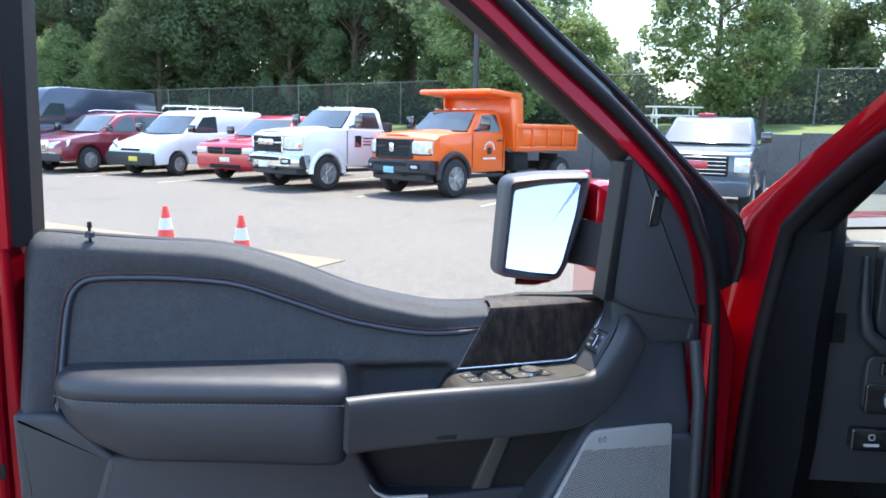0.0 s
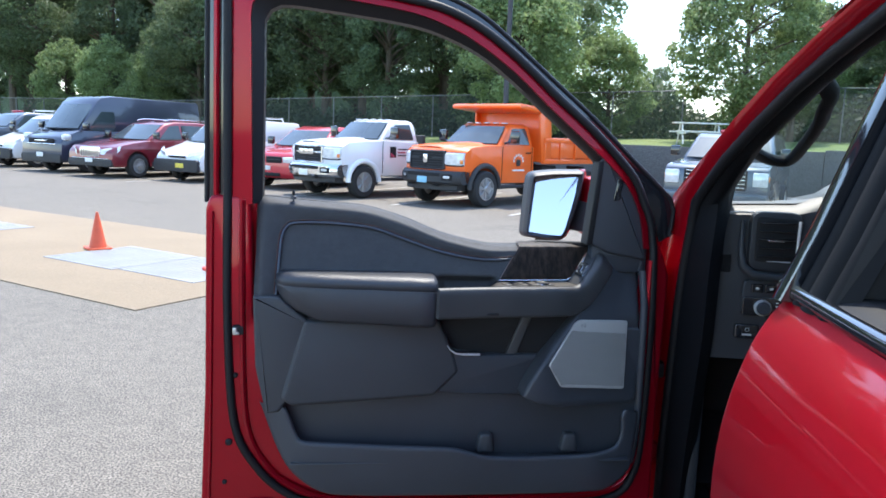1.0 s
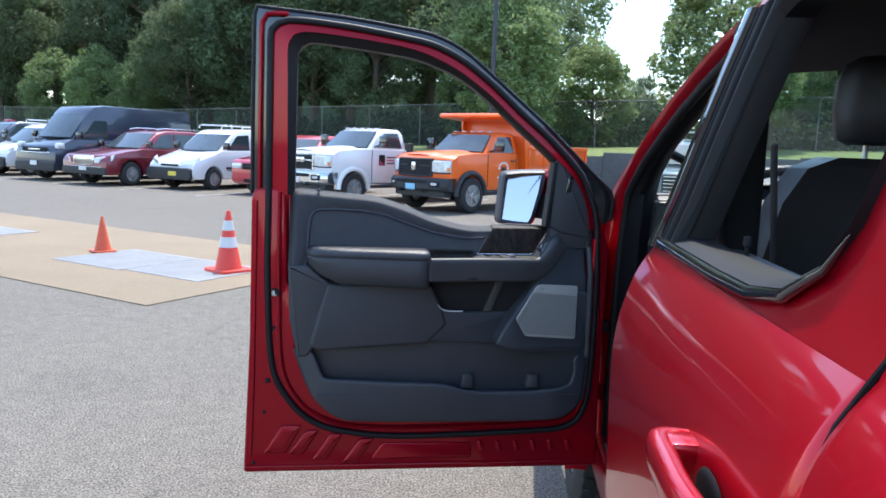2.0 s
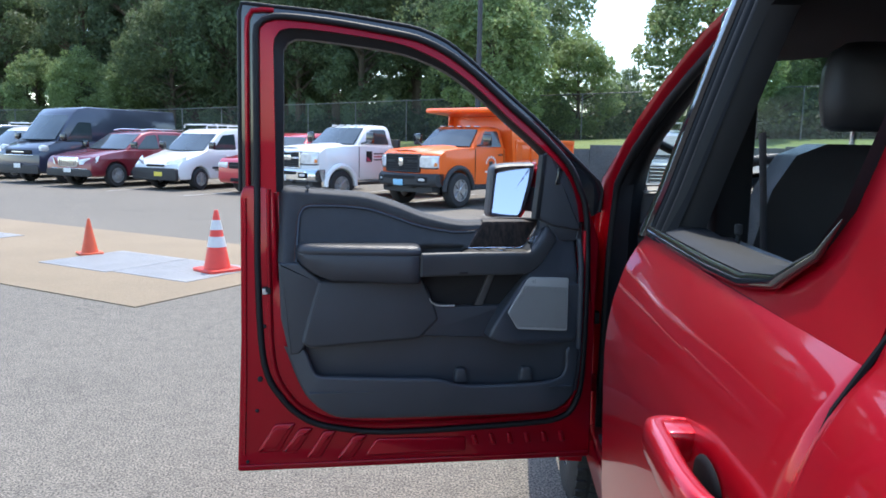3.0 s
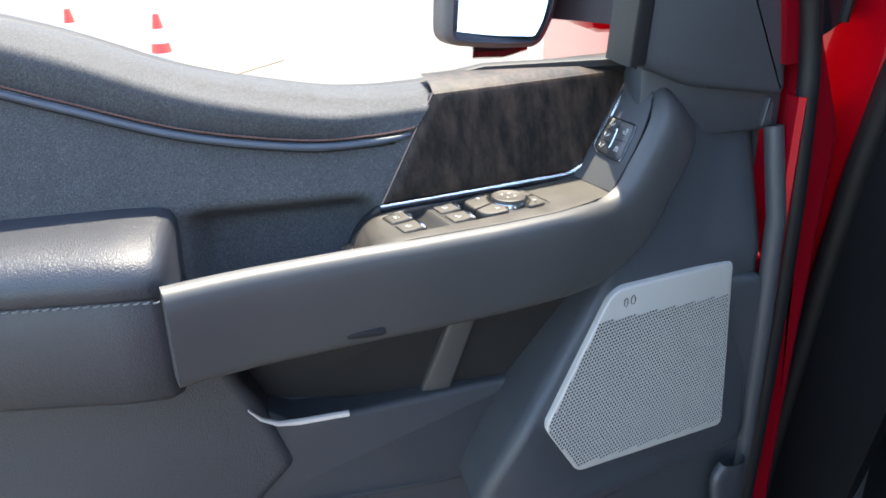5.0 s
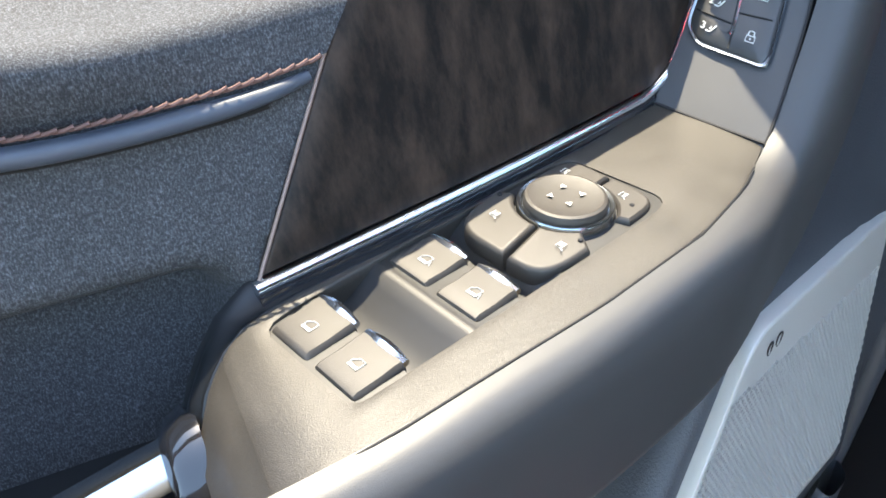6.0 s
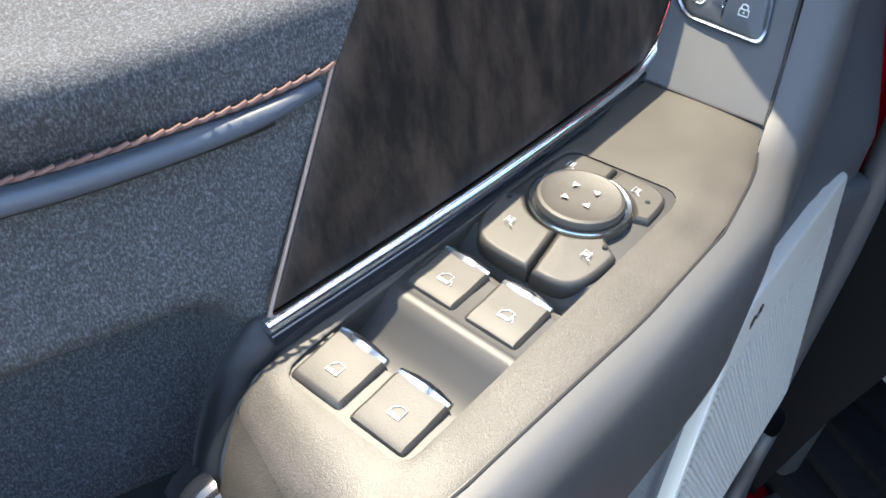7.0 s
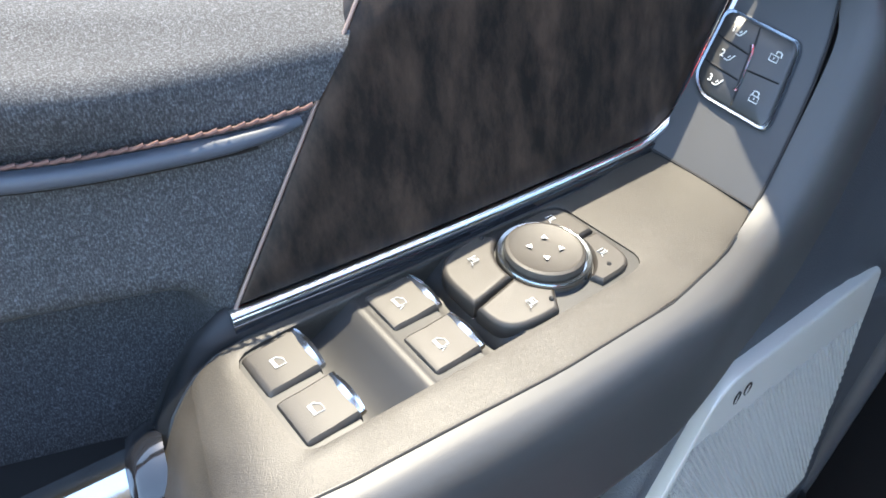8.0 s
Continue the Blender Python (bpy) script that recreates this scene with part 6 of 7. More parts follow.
def arm_mesh():
    lps = []
    for x, e in ((-.474, .012), (-.470, .6), (-.462, .85), (-.448, .97), (-.42, 1), (-.36, 1), (-.28, 1), (-.20, 1), (-.12, 1), (-.092, .98), (-.083, .93), (-.079, .80)):
        yf, zt = arm_y(x), 1.264
        zb = curve_y([(-.475, 1.21), (-.445, 1.188), (-.385, 1.147), (-.08, 1.140)])(x)
        zm = (zt + zb) / 2
        s = lambda y, z: (x, lerp(.015, y, max(.3, e)), zm + (z - zm) * e)
        lps.append([s(.02, zb), s(yf + .012, zb + .002), s(yf + .004, zb + .010), s(yf - .001, zb + .04), s(yf - .002, zt - .036), s(yf + .0005, zt - .031), s(yf - .0045, zt - .026), s(yf - .0035, zt - .014), s(yf + .006, zt - .004), s(yf + .020, zt), s(yf + .05, zt + .001), s(.02, zt - .002)])
    return loft(lps)


obj("armrest", arm_mesh(), VINYL, door, "padded dark vinyl armrest", 50)
sti = []
for i in range(58):
    x = -.465 + i * .0066
    yf = arm_y(x) - .0012
    sti.append(tube([(x, yf, 1.2320), (x + .0022, yf - .0010, 1.2324), (x + .0044, yf, 1.2328)], .0007, 4))
GREYTHREAD = mat("grey_thread", (0.16, 0.16, 0.16), 0.7, 0, 0.2, 100)
obj("arm_stitching", join(*sti), GREYTHREAD, door, "grey stitching along the armrest")
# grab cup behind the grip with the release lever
# cup floor in black, painting the shade under the grip
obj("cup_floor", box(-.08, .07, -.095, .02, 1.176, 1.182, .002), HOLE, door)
obj("release_lever", loft([[(x, y + .012, z - .006), (x, y + .003, z - .0005), (x, y, z), (x, y - .0072, z - .0056), (x, y - .0078, z - .0072), (x, y - .004, z - .012), (x, y + .006, z - .012)] for x, y, z in ((-.076, -.058, 1.2200), (-.04, -.050, 1.2203), (.0, -.041, 1.2206), (.044, -.0310, 1.2208))]), CHROME, door, "bright chrome door release lever")
obj("lever_shroud", loft([[(x, y - .022, z - .022), (x, y - .012, z - .006), (x, y, z), (x, y + .012, z - .004), (x, y + .024, z - .024)] for x, y, z in ((.0442, -.030, 1.2215), (.0475, -.029, 1.2245), (.052, -.028, 1.2262), (.056, -.028, 1.226))]), GLOSSBLK, door, "", 60)

# ---- lower trim ----
obj("side_bolster", warp(slab(rounded(dense([(-.526, 1.201), (-.462, 1.201), (-.388, 1.142), (-.440, .935), (-.462, .905), (-.494, .90), (-.520, 1.02)]), .006, 3), SHELL_Y - .01, -.017, .009, 5), lambda x, y, z: (x, y - (.018 * max(0, min(1, (x + .50) / .10)) if y < .012 else 0), z)), TRIM_LOW, door, "dark moulded side bolster", 50)
pad_y = curve_y([(-.45, -.040), (-.01, -.024)])
obj("lower_pad", warp(slab(rounded(dense([(-.402, 1.146), (-.456, .945), (-.430, .926), (-.074, .948), (-.010, 1.012), (-.028, 1.066), (-.066, 1.146)]), .010, 3), SHELL_Y - .01, -.03, .012, 4), lambda x, y, z: (x, y + (pad_y(x) + .03) * (1 if y < .0 else 0), z)), TRIM_LOW, door, "dark moulded lower pad", 50)
obj("under_arm", slab(rounded([(-.40, 1.150), (-.385, 1.125), (-.085, 1.118), (-.080, 1.150)], .008), SHELL_Y - .01, -.020, .006), TRIM, door)
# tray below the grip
# back sheet coloured black for the shade inside the tray
obj("tray_back", slab(rounded([(-.085, 1.172), (-.036, 1.066), (.05, 1.050), (.250, 1.040), (.340, 1.205)], .01), SHELL_Y - .014, SHELL_Y - .024, .004), HOLE, door, "tray recess with shade painted black")
obj("tray_front", warp(slab(rounded(dense([(-.030, 1.010), (-.076, .957), (.150, .942), (.218, 1.046), (.216, 1.053), (.045, 1.053), (-.012, 1.056), (-.038, 1.075)]), .006, 3), SHELL_Y - .012, -.018, .007, 4), lambda x, y, z: (x, y + .022 * max(0, min(1, (x - .02) / .2)) if y < 0 else y, z)), TRIM, door, "dark tray front", 50)
obj("tray_accent", tube([(-.045, -.030, 1.083), (-.036, -.027, 1.070), (-.022, -.024, 1.0605), (-.004, -.022, 1.0575), (.041, -.020, 1.0570)], [.001, .0018, .0026, .003, .003], 8), SATIN, door, "short satin metal accent")
obj("tray_strut", slab([(.112, 1.052), (.140, 1.052), (.185, 1.172), (.160, 1.172)], SHELL_Y - .016, .0, .004), PULLM, door, "slanted grey strut")
def spk_plane(x, z):
    """Face of the loudspeaker grille: turned towards the cabin at its rear and foot."""
    return .018 + .33 * (x - .438) + .155 * (z - 1.138)


def bolster_pt(x, y, z):
    was = y + (x - .32) * .16 + max(0, z - 1.15) * .36
    now = min(was, max(-.070, spk_plane(x, z) + .007 + .13 * max(0, z - 1.14)) + y - .002)
    return x + .29 * (now - was), now, z - .36 * (now - was)


def bolster_mesh():
    """Rows from foot to head, each rounded back at both sides."""
    left = curve_y([(.908, .26), (.922, .20), (.940, .158), (.97, .170), (1.050, .222), (1.172, .300), (1.20, .340), (1.29, .385)])
    right = curve_y([(.908, .470), (.925, .481), (1.10, .478), (1.29, .476)])
    rows = []
    for i in range(33):
        z = lerp(.908, 1.29, i / 32)
        a, b, edge = left(z), right(z), .008 if i in (0, 32) else 0
        cols = [(a, .016), (a + .003, .006), (a + .008, .001), (a + .014, 0)] + [(lerp(a + .014, b - .012, k / 9), 0) for k in range(1, 9)] + [(b - .012, 0), (b - .007, .001), (b - .002, .005), (b, .012)]
        front = [bolster_pt(x, .002 + d + edge, z) for x, d in cols]
        rows.append([(front[0][0], .06, front[0][2])] + front + [(front[-1][0], .06, front[-1][2])])
    back = lambda row: [(x, .06, z) for x, y, z in row]
    return loft([back(rows[0])] + rows + [back(rows[-1])], closed=False)


obj("front_bolster", bolster_mesh(), TRIM, door, "dark trim round the loudspeaker", 50)
obj("grip_joint", tube([(.222, -.018, 1.052), (.262, -.013, 1.115), (.302, -.006, 1.176), (.348, .030, 1.222), (.384, .052, 1.282)], .0016, 6), HOLE, door)

obj("trim_edge", tube([(.474, .020, .745), (.4815, .019, .80), (.485, .018, .90), (.484, .018, 1.05), (.483, .022, 1.18), (.478, .040, 1.27)], .010, 10), TRIM, door)
# loudspeaker grille
SPK = rounded([(.440, 1.139), (.431, .962), (.244, .986), (.210, 1.043), (.283, 1.144), (.297, 1.150)], .008, 5)
spk = obj("loudspeaker_grille", warp(slab(SPK, .012, 0, .0022), lambda x, y, z: (x, spk_plane(x, z) + y * .7, z)), GRILLE, door, "pale grey metal loudspeaker grille")
poly = inset(SPK if area2(SPK) > 0 else SPK[::-1], .0022)


def inside(p, pg):
    c = False
    for i in range(len(pg)):
        (xa, ya), (xb, yb) = pg[i - 1], pg[i]
        if (ya > p[1]) != (yb > p[1]) and p[0] < (xb - xa) * (p[1] - ya) / (yb - ya) + xa:
            c = not c
    return c


# perforated sheet: hexagonal cells, each with its hole and the hole's wall
pitch, hole_r = .0035, .00138
sheet, holes = ([], []), ([], [])
for j in range(62):
    for i in range(70):
        x, z = .205 + (i + .5 * (j % 2)) * pitch, .960 + j * pitch * .866
        if z > 1.126 - .121 * (x - .2695) or z < .9935 - .128 * (x - .244) or x > .4325 or not inside((x, z), poly):
            continue
        o, q = len(sheet[0]), len(holes[0])
        for r_, dy in ((pitch / math.sqrt(3), -.0008), (hole_r, -.0008), (hole_r, .0)):
            for k in range(6):
                a = math.pi / 6 + k * math.pi / 3
                xx, zz = x + r_ * math.cos(a), z + r_ * math.sin(a)
                sheet[0].append((xx, spk_plane(xx, zz) + dy, zz))
        for k in range(6):
            n = (k + 1) % 6
            sheet[1].append((o + k, o + n, o + 6 + n, o + 6 + k))
            sheet[1].append((o + 6 + k, o + 6 + n, o + 12 + n, o + 12 + k))
            a = math.pi / 6 + k * math.pi / 3
            xx, zz = x + hole_r * math.cos(a), z + hole_r * math.sin(a)
            holes[0].append((xx, spk_plane(xx, zz) - .0001, zz))
        holes[1].append(tuple(range(q, q + 6)))
sob = obj("perforated_sheet", sheet, GRILLE, spk, "", 30)
sob["kind"] = "stuff"
hob = obj("perforation", holes, HOLE, spk, "rows of small black holes", 0)
hob["kind"] = "stuff"
for x0, w in ((.300, .004), (.308, .005)):
    obj("maker_mark", tube([(x0 + w * (.5 + .5 * math.cos(a)), spk_plane(x0, 1.136) - .0004 + .33 * w * (.5 + .5 * math.cos(a)), 1.136 + .0045 * math.sin(a)) for a in (math.pi * k / 6 for k in range(12))], .0004, 5, closed=True), HOLE, spk, "small dark maker's mark")

# map pocket
pocket_y = curve_y([(-.5, -.004), (-.40, -.034), (0, -.050), (.35, -.046), (.48, -.004)])
RIM_L = [tuple(p) for p in smooth_line([(-.462, .925), (-.444, .915), (-.432, .890), (-.414, .846), (-.395, .832), (-.30, .827), (-.178, .822), (-.041, .818), (.000, .812), (.060, .795), (.124, .790), (.22, .790), (.308, .792), (.395, .800), (.422, .815), (.432, .853), (.428, .890), (.440, .905)], 5)]
FOOT_L = [tuple(p) for p in smooth_line([(-.514, .925), (-.504, .90), (-.492, .866), (-.465, .80), (-.427, .743), (-.350, .690), (-.25, .680), (-.151, .678), (.05, .677), (.255, .678), (.34, .681), (.403, .688), (.464, .737), (.476, .79), (.484, .848), (.482, .895)], 5)]


def pocket_mesh():
    """Pocket front: a thick rounded rim, a leaning face and a rolled foot."""
    lps = []
    for a, b in zip(resample(RIM_L, 90), resample(FOOT_L, 90)):
        a, b = Vector(a), Vector(b)
        face_y = lambda p: -.03 + (pocket_y(p.x) + .03) * soft((p.y - .62) / .22)
        e = min(.014, (b - a).length * .3) / (b - a).length
        at_ = lambda t, lift: (a.lerp(b, t).x, face_y(a.lerp(b, t)) + lift, a.lerp(b, t).y)
        lps.append([at_(.5, .016), at_(e, .016), at_(0, .012), at_(0, .007), at_(e * .15, .003), at_(e * .5, .0006), at_(e, 0), at_(.5, 0), at_(1 - e * 1.2, 0), at_(1 - e * .6, .003), at_(1 - e * .2, .009), (b.x, SHELL_Y - .014, b.y)])
    return loft(lps, closed=False)


obj("map_pocket", pocket_mesh(), TRIM, door, "dark moulded map pocket", 60)
obj("pocket_floor", box(-.43, .45, -.040, .012, .772, .778, .002), TRIM_LOW, door)
obj("pocket_back", slab([(-.445, .93), (-.07, .955), (.15, .942), (.43, .91), (.43, .80), (-.41, .80)][::-1], SHELL_Y - .006, SHELL_Y - .016, .002), TRIM_LOW, door, "dark pocket lining")
for x in (.045, .27):
    obj("bottle_rib", slab(rounded([(x, .785), (x + .05, .785), (x + .042, .838), (x + .008, .838)], .012), SHELL_Y - .01, -.006, .008), TRIM_LOW, door)

obj("sail_base", box(.340, .492, SHELL_Y + .018, SHELL_Y + .062, 1.262, 1.342, .006), TRIM, door)
# sail panel ahead of the glass
SAIL = rounded([(.326, 1.338), (.330, 1.391), (.344, 1.550), (.358, 1.578), (.395, 1.540), (.440, 1.478), (.470, 1.40), (.486, 1.298), (.384, 1.314)], .012, 4)
obj("sail_panel", slab(SAIL, SHELL_Y + .05, SHELL_Y + .004, .008), TRIM, door, "dark plastic sail panel")
obj("sail_post", slab([(.318, 1.338), (.334, 1.338), (.352, 1.556), (.338, 1.552)], SHELL_Y + .05, SHELL_Y - .002, .003), RUBBER, door)
obj("sail_slot", slab(rounded([(.384, 1.452), (.401, 1.455), (.410, 1.508), (.392, 1.512)], .003), SHELL_Y + .02, SHELL_Y + .0015, .002), GLOSSBLK, door, "glossy black sail slot")
obj("corner_clip", slab(rounded([(.468, 1.268), (.480, 1.268), (.4805, 1.290), (.474, 1.297)], .003), SHELL_Y + .04, SHELL_Y + .012, .002), TRIM, door)

# ---- door mirror, outside the door ----
MIR = rounded([(.217, 1.316), (.229, 1.505), (.300, 1.514), (.392, 1.517), (.396, 1.505), (.386, 1.440), (.357, 1.335), (.340, 1.306), (.280, 1.308)], .020, 6)
cw = MIR if area2(MIR) > 0 else MIR[::-1]
cm = Vector((sum(p[0] for p in cw) / len(cw), sum(p[1] for p in cw) / len(cw)))
shell_l = [[(p[0], .385, p[1]) for p in inset(cw, .017)], [(p[0], .334, p[1]) for p in inset(cw, .014)], [(p[0], .326, p[1]) for p in inset(cw, .009)], [(p[0], .334, p[1]) for p in inset(cw, .002)], [(p[0], .352, p[1]) for p in cw], [(p[0], .385, p[1]) for p in inset(cw, -.003)]]
mh = obj("door_mirror", loft(shell_l), TRIM, door, "black and red door mirror")
cap_l = []
for s, y, dx in ((1.02, .383, .004), (1.03, .40, .022), (.97, .44, .040), (.80, .475, .052), (.45, .495, .060)):
    cap_l.append([(cm.x + (p[0] - cm.x) * s + dx, y, cm.y + (p[1] - cm.y) * s) for p in cw])
obj("mirror_cap", loft(cap_l), RED, mh, "glossy red mirror cap")
gl = inset(cw, .0165)
obj("mirror_glass", ([(p[0], .345 - (p[0] - cm.x) * .30 + (p[1] - cm.y) * .20, p[1]) for p in gl] + [(cm.x, .345, cm.y)], [(i, (i + 1) % len(gl), len(gl)) for i in range(len(gl))]), MIRROR, mh, "clear mirror glass", 0)
obj("mirror_arm", loft([[(x, y - .045, z0), (x, y + .03, z0), (x, y + .03, z1), (x, y - .045, z1)] for x, y, z0, z1 in ((.372, .42, 1.335, 1.43), (.40, .38, 1.335, 1.425), (.425, .30, 1.338, 1.42), (.44, .20, 1.342, 1.41), (.45, .10, 1.345, 1.405))]), TRIM, mh)
obj("mirror_red_root", box(.405, .47, .33, .44, 1.318, 1.50, .02), RED, mh)
obj("turn_lamp", tube([(.27, .40, 1.298), (.31, .395, 1.297), (.34, .39, 1.306)], .012, 8), GLOSSBLK, mh)

# ---- the red pickup: local x into the cab, y ahead, origin under the door's hinge line ----
truck = thing("pickup_truck", "metallic red crew-cab pickup truck with charcoal interior", "truck", at=(0, 0, 0))


def tp(name, vf, material, parent=None, label="", angle=38):
    return obj(name, vf, material, parent or truck, label, angle)


def lin(table):
    return curve_y(table)


A_Z = [.50, .76, .99, 1.12, 1.22, 1.31, 1.40]
o_low = [(.012, .06), (.012, .055), (.010, .05), (.008, .048), (.006, .045), (.006, .04), (.010, .022)]
m_low = [(.040, .012), (.036, -.018), (.034, -.062), (.033, -.090), (.033, -.115), (.034, -.142), (.036, -.177)]
i_low = [(.085, -.10), (.085, -.14), (.085, -.19), (.086, -.215), (.086, -.222), (.086, -.226), (.088, -.236)]
up = [  # (outer x, y, z), (middle), (inner)
    ((.018, -.045, 1.475), (.040, -.230, 1.470), (.095, -.262, 1.462)),
    ((.034, -.150, 1.530), (.050, -.296, 1.532), (.105, -.330, 1.522)),
    ((.045, -.263, 1.582), (.060, -.380, 1.590), (.115, -.410, 1.588)),
    ((.066, -.447, 1.678), (.080, -.500, 1.655), (.135, -.520, 1.645)),
    ((.082, -.593, 1.742), (.098, -.640, 1.718), (.150, -.650, 1.705)),
    ((.098, -.760, 1.800), (.113, -.780, 1.770), (.165, -.780, 1.755)),
    ((.112, -.980, 1.862), (.126, -.980, 1.825), (.178, -.980, 1.81)),
    ((.120, -1.20, 1.895), (.134, -1.20, 1.855), (.186, -1.20, 1.84))]
lps, seal_p, lps2 = [], [], []
for k, z in enumerate(A_Z):
    o, m, i = o_low[k], m_low[k], i_low[k]
    m = (lerp(o[0], m[0], .85), lerp(o[1], m[1], .85))
    lps.append([(.12, .10, z), (o[0], o[1], z), (lerp(o[0], m[0], .3) - .016, lerp(o[1], m[1], .3), z), (lerp(o[0], m[0], .7) - .014, lerp(o[1], m[1], .7), z), (m[0], m[1], z), (m[0] + .02, m[1] - .012, z)])
    seal_p.append((m[0] + .012, m[1] - .016, z))
    lps2.append([(m[0] + .010, m[1] - .010, z), (m[0] + .022, m[1] - .05, z), (i[0] - .005, i[1], z), (i[0] + .03, i[1] + .03, z), (i[0] + .05, i[1] + .12, z)])
for o, m, i in up:
    o, m, i = Vector(o), Vector(m), Vector(i)
    m, i = o.lerp(m, .70), i + (o - m) * .22
    lps.append([tuple(o + Vector((.07, .05, .03))), tuple(o), tuple(o.lerp(m, .3) + Vector((-.015, 0, 0))), tuple(o.lerp(m, .7) + Vector((-.013, 0, 0))), tuple(m), tuple(m + Vector((.02, -.006, -.008)))])
    seal_p.append(tuple(m + Vector((.012, -.008, -.010))))
    lps2.append([tuple(m + Vector((.01, -.004, -.006))), tuple(m.lerp(i, .5) + Vector((0, -.01, -.012))), tuple(i), tuple(i + Vector((.035, .04, .02))), tuple(i + Vector((.07, .11, .06)))])
tp("front_pillar", loft(lps, closed=False), RED, label="glossy red front pillar", angle=60)
tp("opening_seal", tube(seal_p, .014, 10), RUBBER, label="black rubber opening seal")
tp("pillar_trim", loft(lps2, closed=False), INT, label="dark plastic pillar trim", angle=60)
tp("hinge_face", box(.012, .05, .045, .12, .5, 1.12, .01), RED_IN)
tp("hinge_gap_cover", box(.012, .05, .045, .12, 1.13, 1.42, .01), RUBBER)
for z in (1.20, .725):
    h = tp("door_hinge", box(-.045, .03, -.035, .05, z - .028, z + .028, .010), RED_IN, label="red painted steel hinge")
    tp("hinge_pin", tube([(-.035, -.02, z - .045), (-.035, -.02, z + .045)], .011, 10), RED_IN, h)
tp("check_strap", tube([(-.085, -.10, .985), (-.03, -.06, .98), (.02, -.03, .975)], .009, 8), HOLE, label="black door check strap")
tp("check_bracket", box(-.005, .025, -.060, -.01, .955, 1.0, .006), HOLE)
tp("wiring_boot", tube([(-.09, -.06, 1.06), (-.055, -.035, 1.085), (-.03, -.01, 1.12), (.0, .02, 1.16)], [.016, .019, .019, .016], 12), RUBBER, label="black rubber wiring boot")

# fender, front wheel, bonnet
fen = [(.045, .50), (.045, 1.40), (.25, 1.38), (1.35, 1.30), (1.5, 1.15), (1.5, .62)]
fw_y, fw_r = .60, .40
arc = [(fw_y + .46 * math.cos(a), .42 + .46 * math.sin(a)) for a in (lerp(-.15, math.pi + .15, i / 12) for i in range(13))]
fprof = fen + [p for p in arc] + [(.13, .50)]
fv, ff = prism([(y, z) for y, z in fprof], .05, .05, 0, 1, .012)
tp("front_fender", ([(-.035 - yy, xx, zz) for xx, yy, zz in fv], ff), RED, label="glossy red front fender")
fw = tp("front_wheel", moved(lathe([(.24, -.13), (.34, -.135), (.385, -.11), (.40, -.06), (.40, .06), (.385, .11), (.34, .135), (.24, .13), (.24, -.13)], 36, "x", False), Matrix.Translation((.115, fw_y, .40))), TYRE, label="black all-terrain front tyre")
blk = []
for i in range(40):
    a = 2 * math.pi * i / 40
    for x in (-.09, -.03, .03, .09):
        blk.append(moved(box(x - .022, x + .022, -.019, .019, .395, .409, .003, 1), Matrix.Translation((.115, fw_y, .40)) @ Matrix.Rotation(a + (.04 if x in (-.03, .09) else 0), 4, "X")))
tp("tread", join(*blk), TYRE, fw)
tp("rim", moved(lathe([(.25, -.12), (.25, -.05), (.10, -.07), (0, -.07)], 30, "x"), Matrix.Translation((.115, fw_y, .40))), RIM, fw)
hl = []
for y, z, w in ((.18, 1.385, .80), (.5, 1.385, .82), (.9, 1.36, .82), (1.3, 1.30, .80), (1.48, 1.18, .78)):
    hl.append([(.86 + w * c, y, z + .03 * (1 - c * c) - .04 * abs(c) ** 4) for c in (-1, -.8, -.5, -.2, .2, .5, .8, 1)])
tp("bonnet", loft(hl, closed=False), RED, label="glossy red bonnet", angle=60)
tp("cowl", box(.1, 1.62, .10, .42, 1.30, 1.375, .02), HOLE)

# windscreen and roof
WS = [[(.14 + 1.44 * c, .42 - .0 - .10 * (2 * c - 1) ** 2, 1.385) for c in (0, .15, .35, .5, .65, .85, 1)], [(.24 + 1.24 * c, -.80 - .06 * (2 * c - 1) ** 2 + .05, 1.855) for c in (0, .15, .35, .5, .65, .85, 1)]]
wsg = tp("windscreen", loft(WS, closed=False), CLEAR, label="clear sloped windscreen", angle=60)
wsg.visible_shadow = False
rf = []
for y, z in ((-.74, 1.865), (-.9, 1.90), (-1.3, 1.935), (-2.0, 1.945), (-2.55, 1.915), (-2.66, 1.87)):
    rf.append([(.86 + .755 * c, y, z - .05 * c ** 4) for c in (-1, -.9, -.6, -.2, .2, .6, .9, 1)])
tp("roof", loft(rf, closed=False), RED, label="glossy red roof", angle=60)
tp("headlining", loft([[(x, y, z - .045) for x, y, z in l] for l in [[(.86 + .72 * c, y, z - .03 * c ** 4) for c in (-1, -.6, -.2, .2, .6, 1)] for y, z in ((-.78, 1.86), (-1.3, 1.93), (-2.0, 1.94), (-2.6, 1.88))]], closed=False), HEADLINER, label="dark grey fabric headlining")

# ---- rear door ----
skin_x = lin([(.46, -.04), (.52, -.080), (.70, -.106), (.95, -.114), (1.10, -.118), (1.15, -.1178), (1.19, -.1155), (1.22, -.112), (1.25, -.107), (1.28, -.100), (1.31, -.091), (1.34, -.080), (1.36, -.070), (1.38, -.058), (1.395, -.047), (1.41, -.036), (1.43, -.028), (1.60, .018), (1.75, .060), (1.90, .105)])
FRONT_Y = lin([(.46, -1.19), (.6, -1.165), (.9, -1.148), (1.30, -1.135), (1.42, -1.125)])
REAR_Y = lin([(.46, -1.68), (.70, -1.77), (.95, -1.975), (1.10, -2.06), (1.25, -2.095), (1.434, -2.10), (1.637, -2.085), (1.88, -2.06)])
rd = []
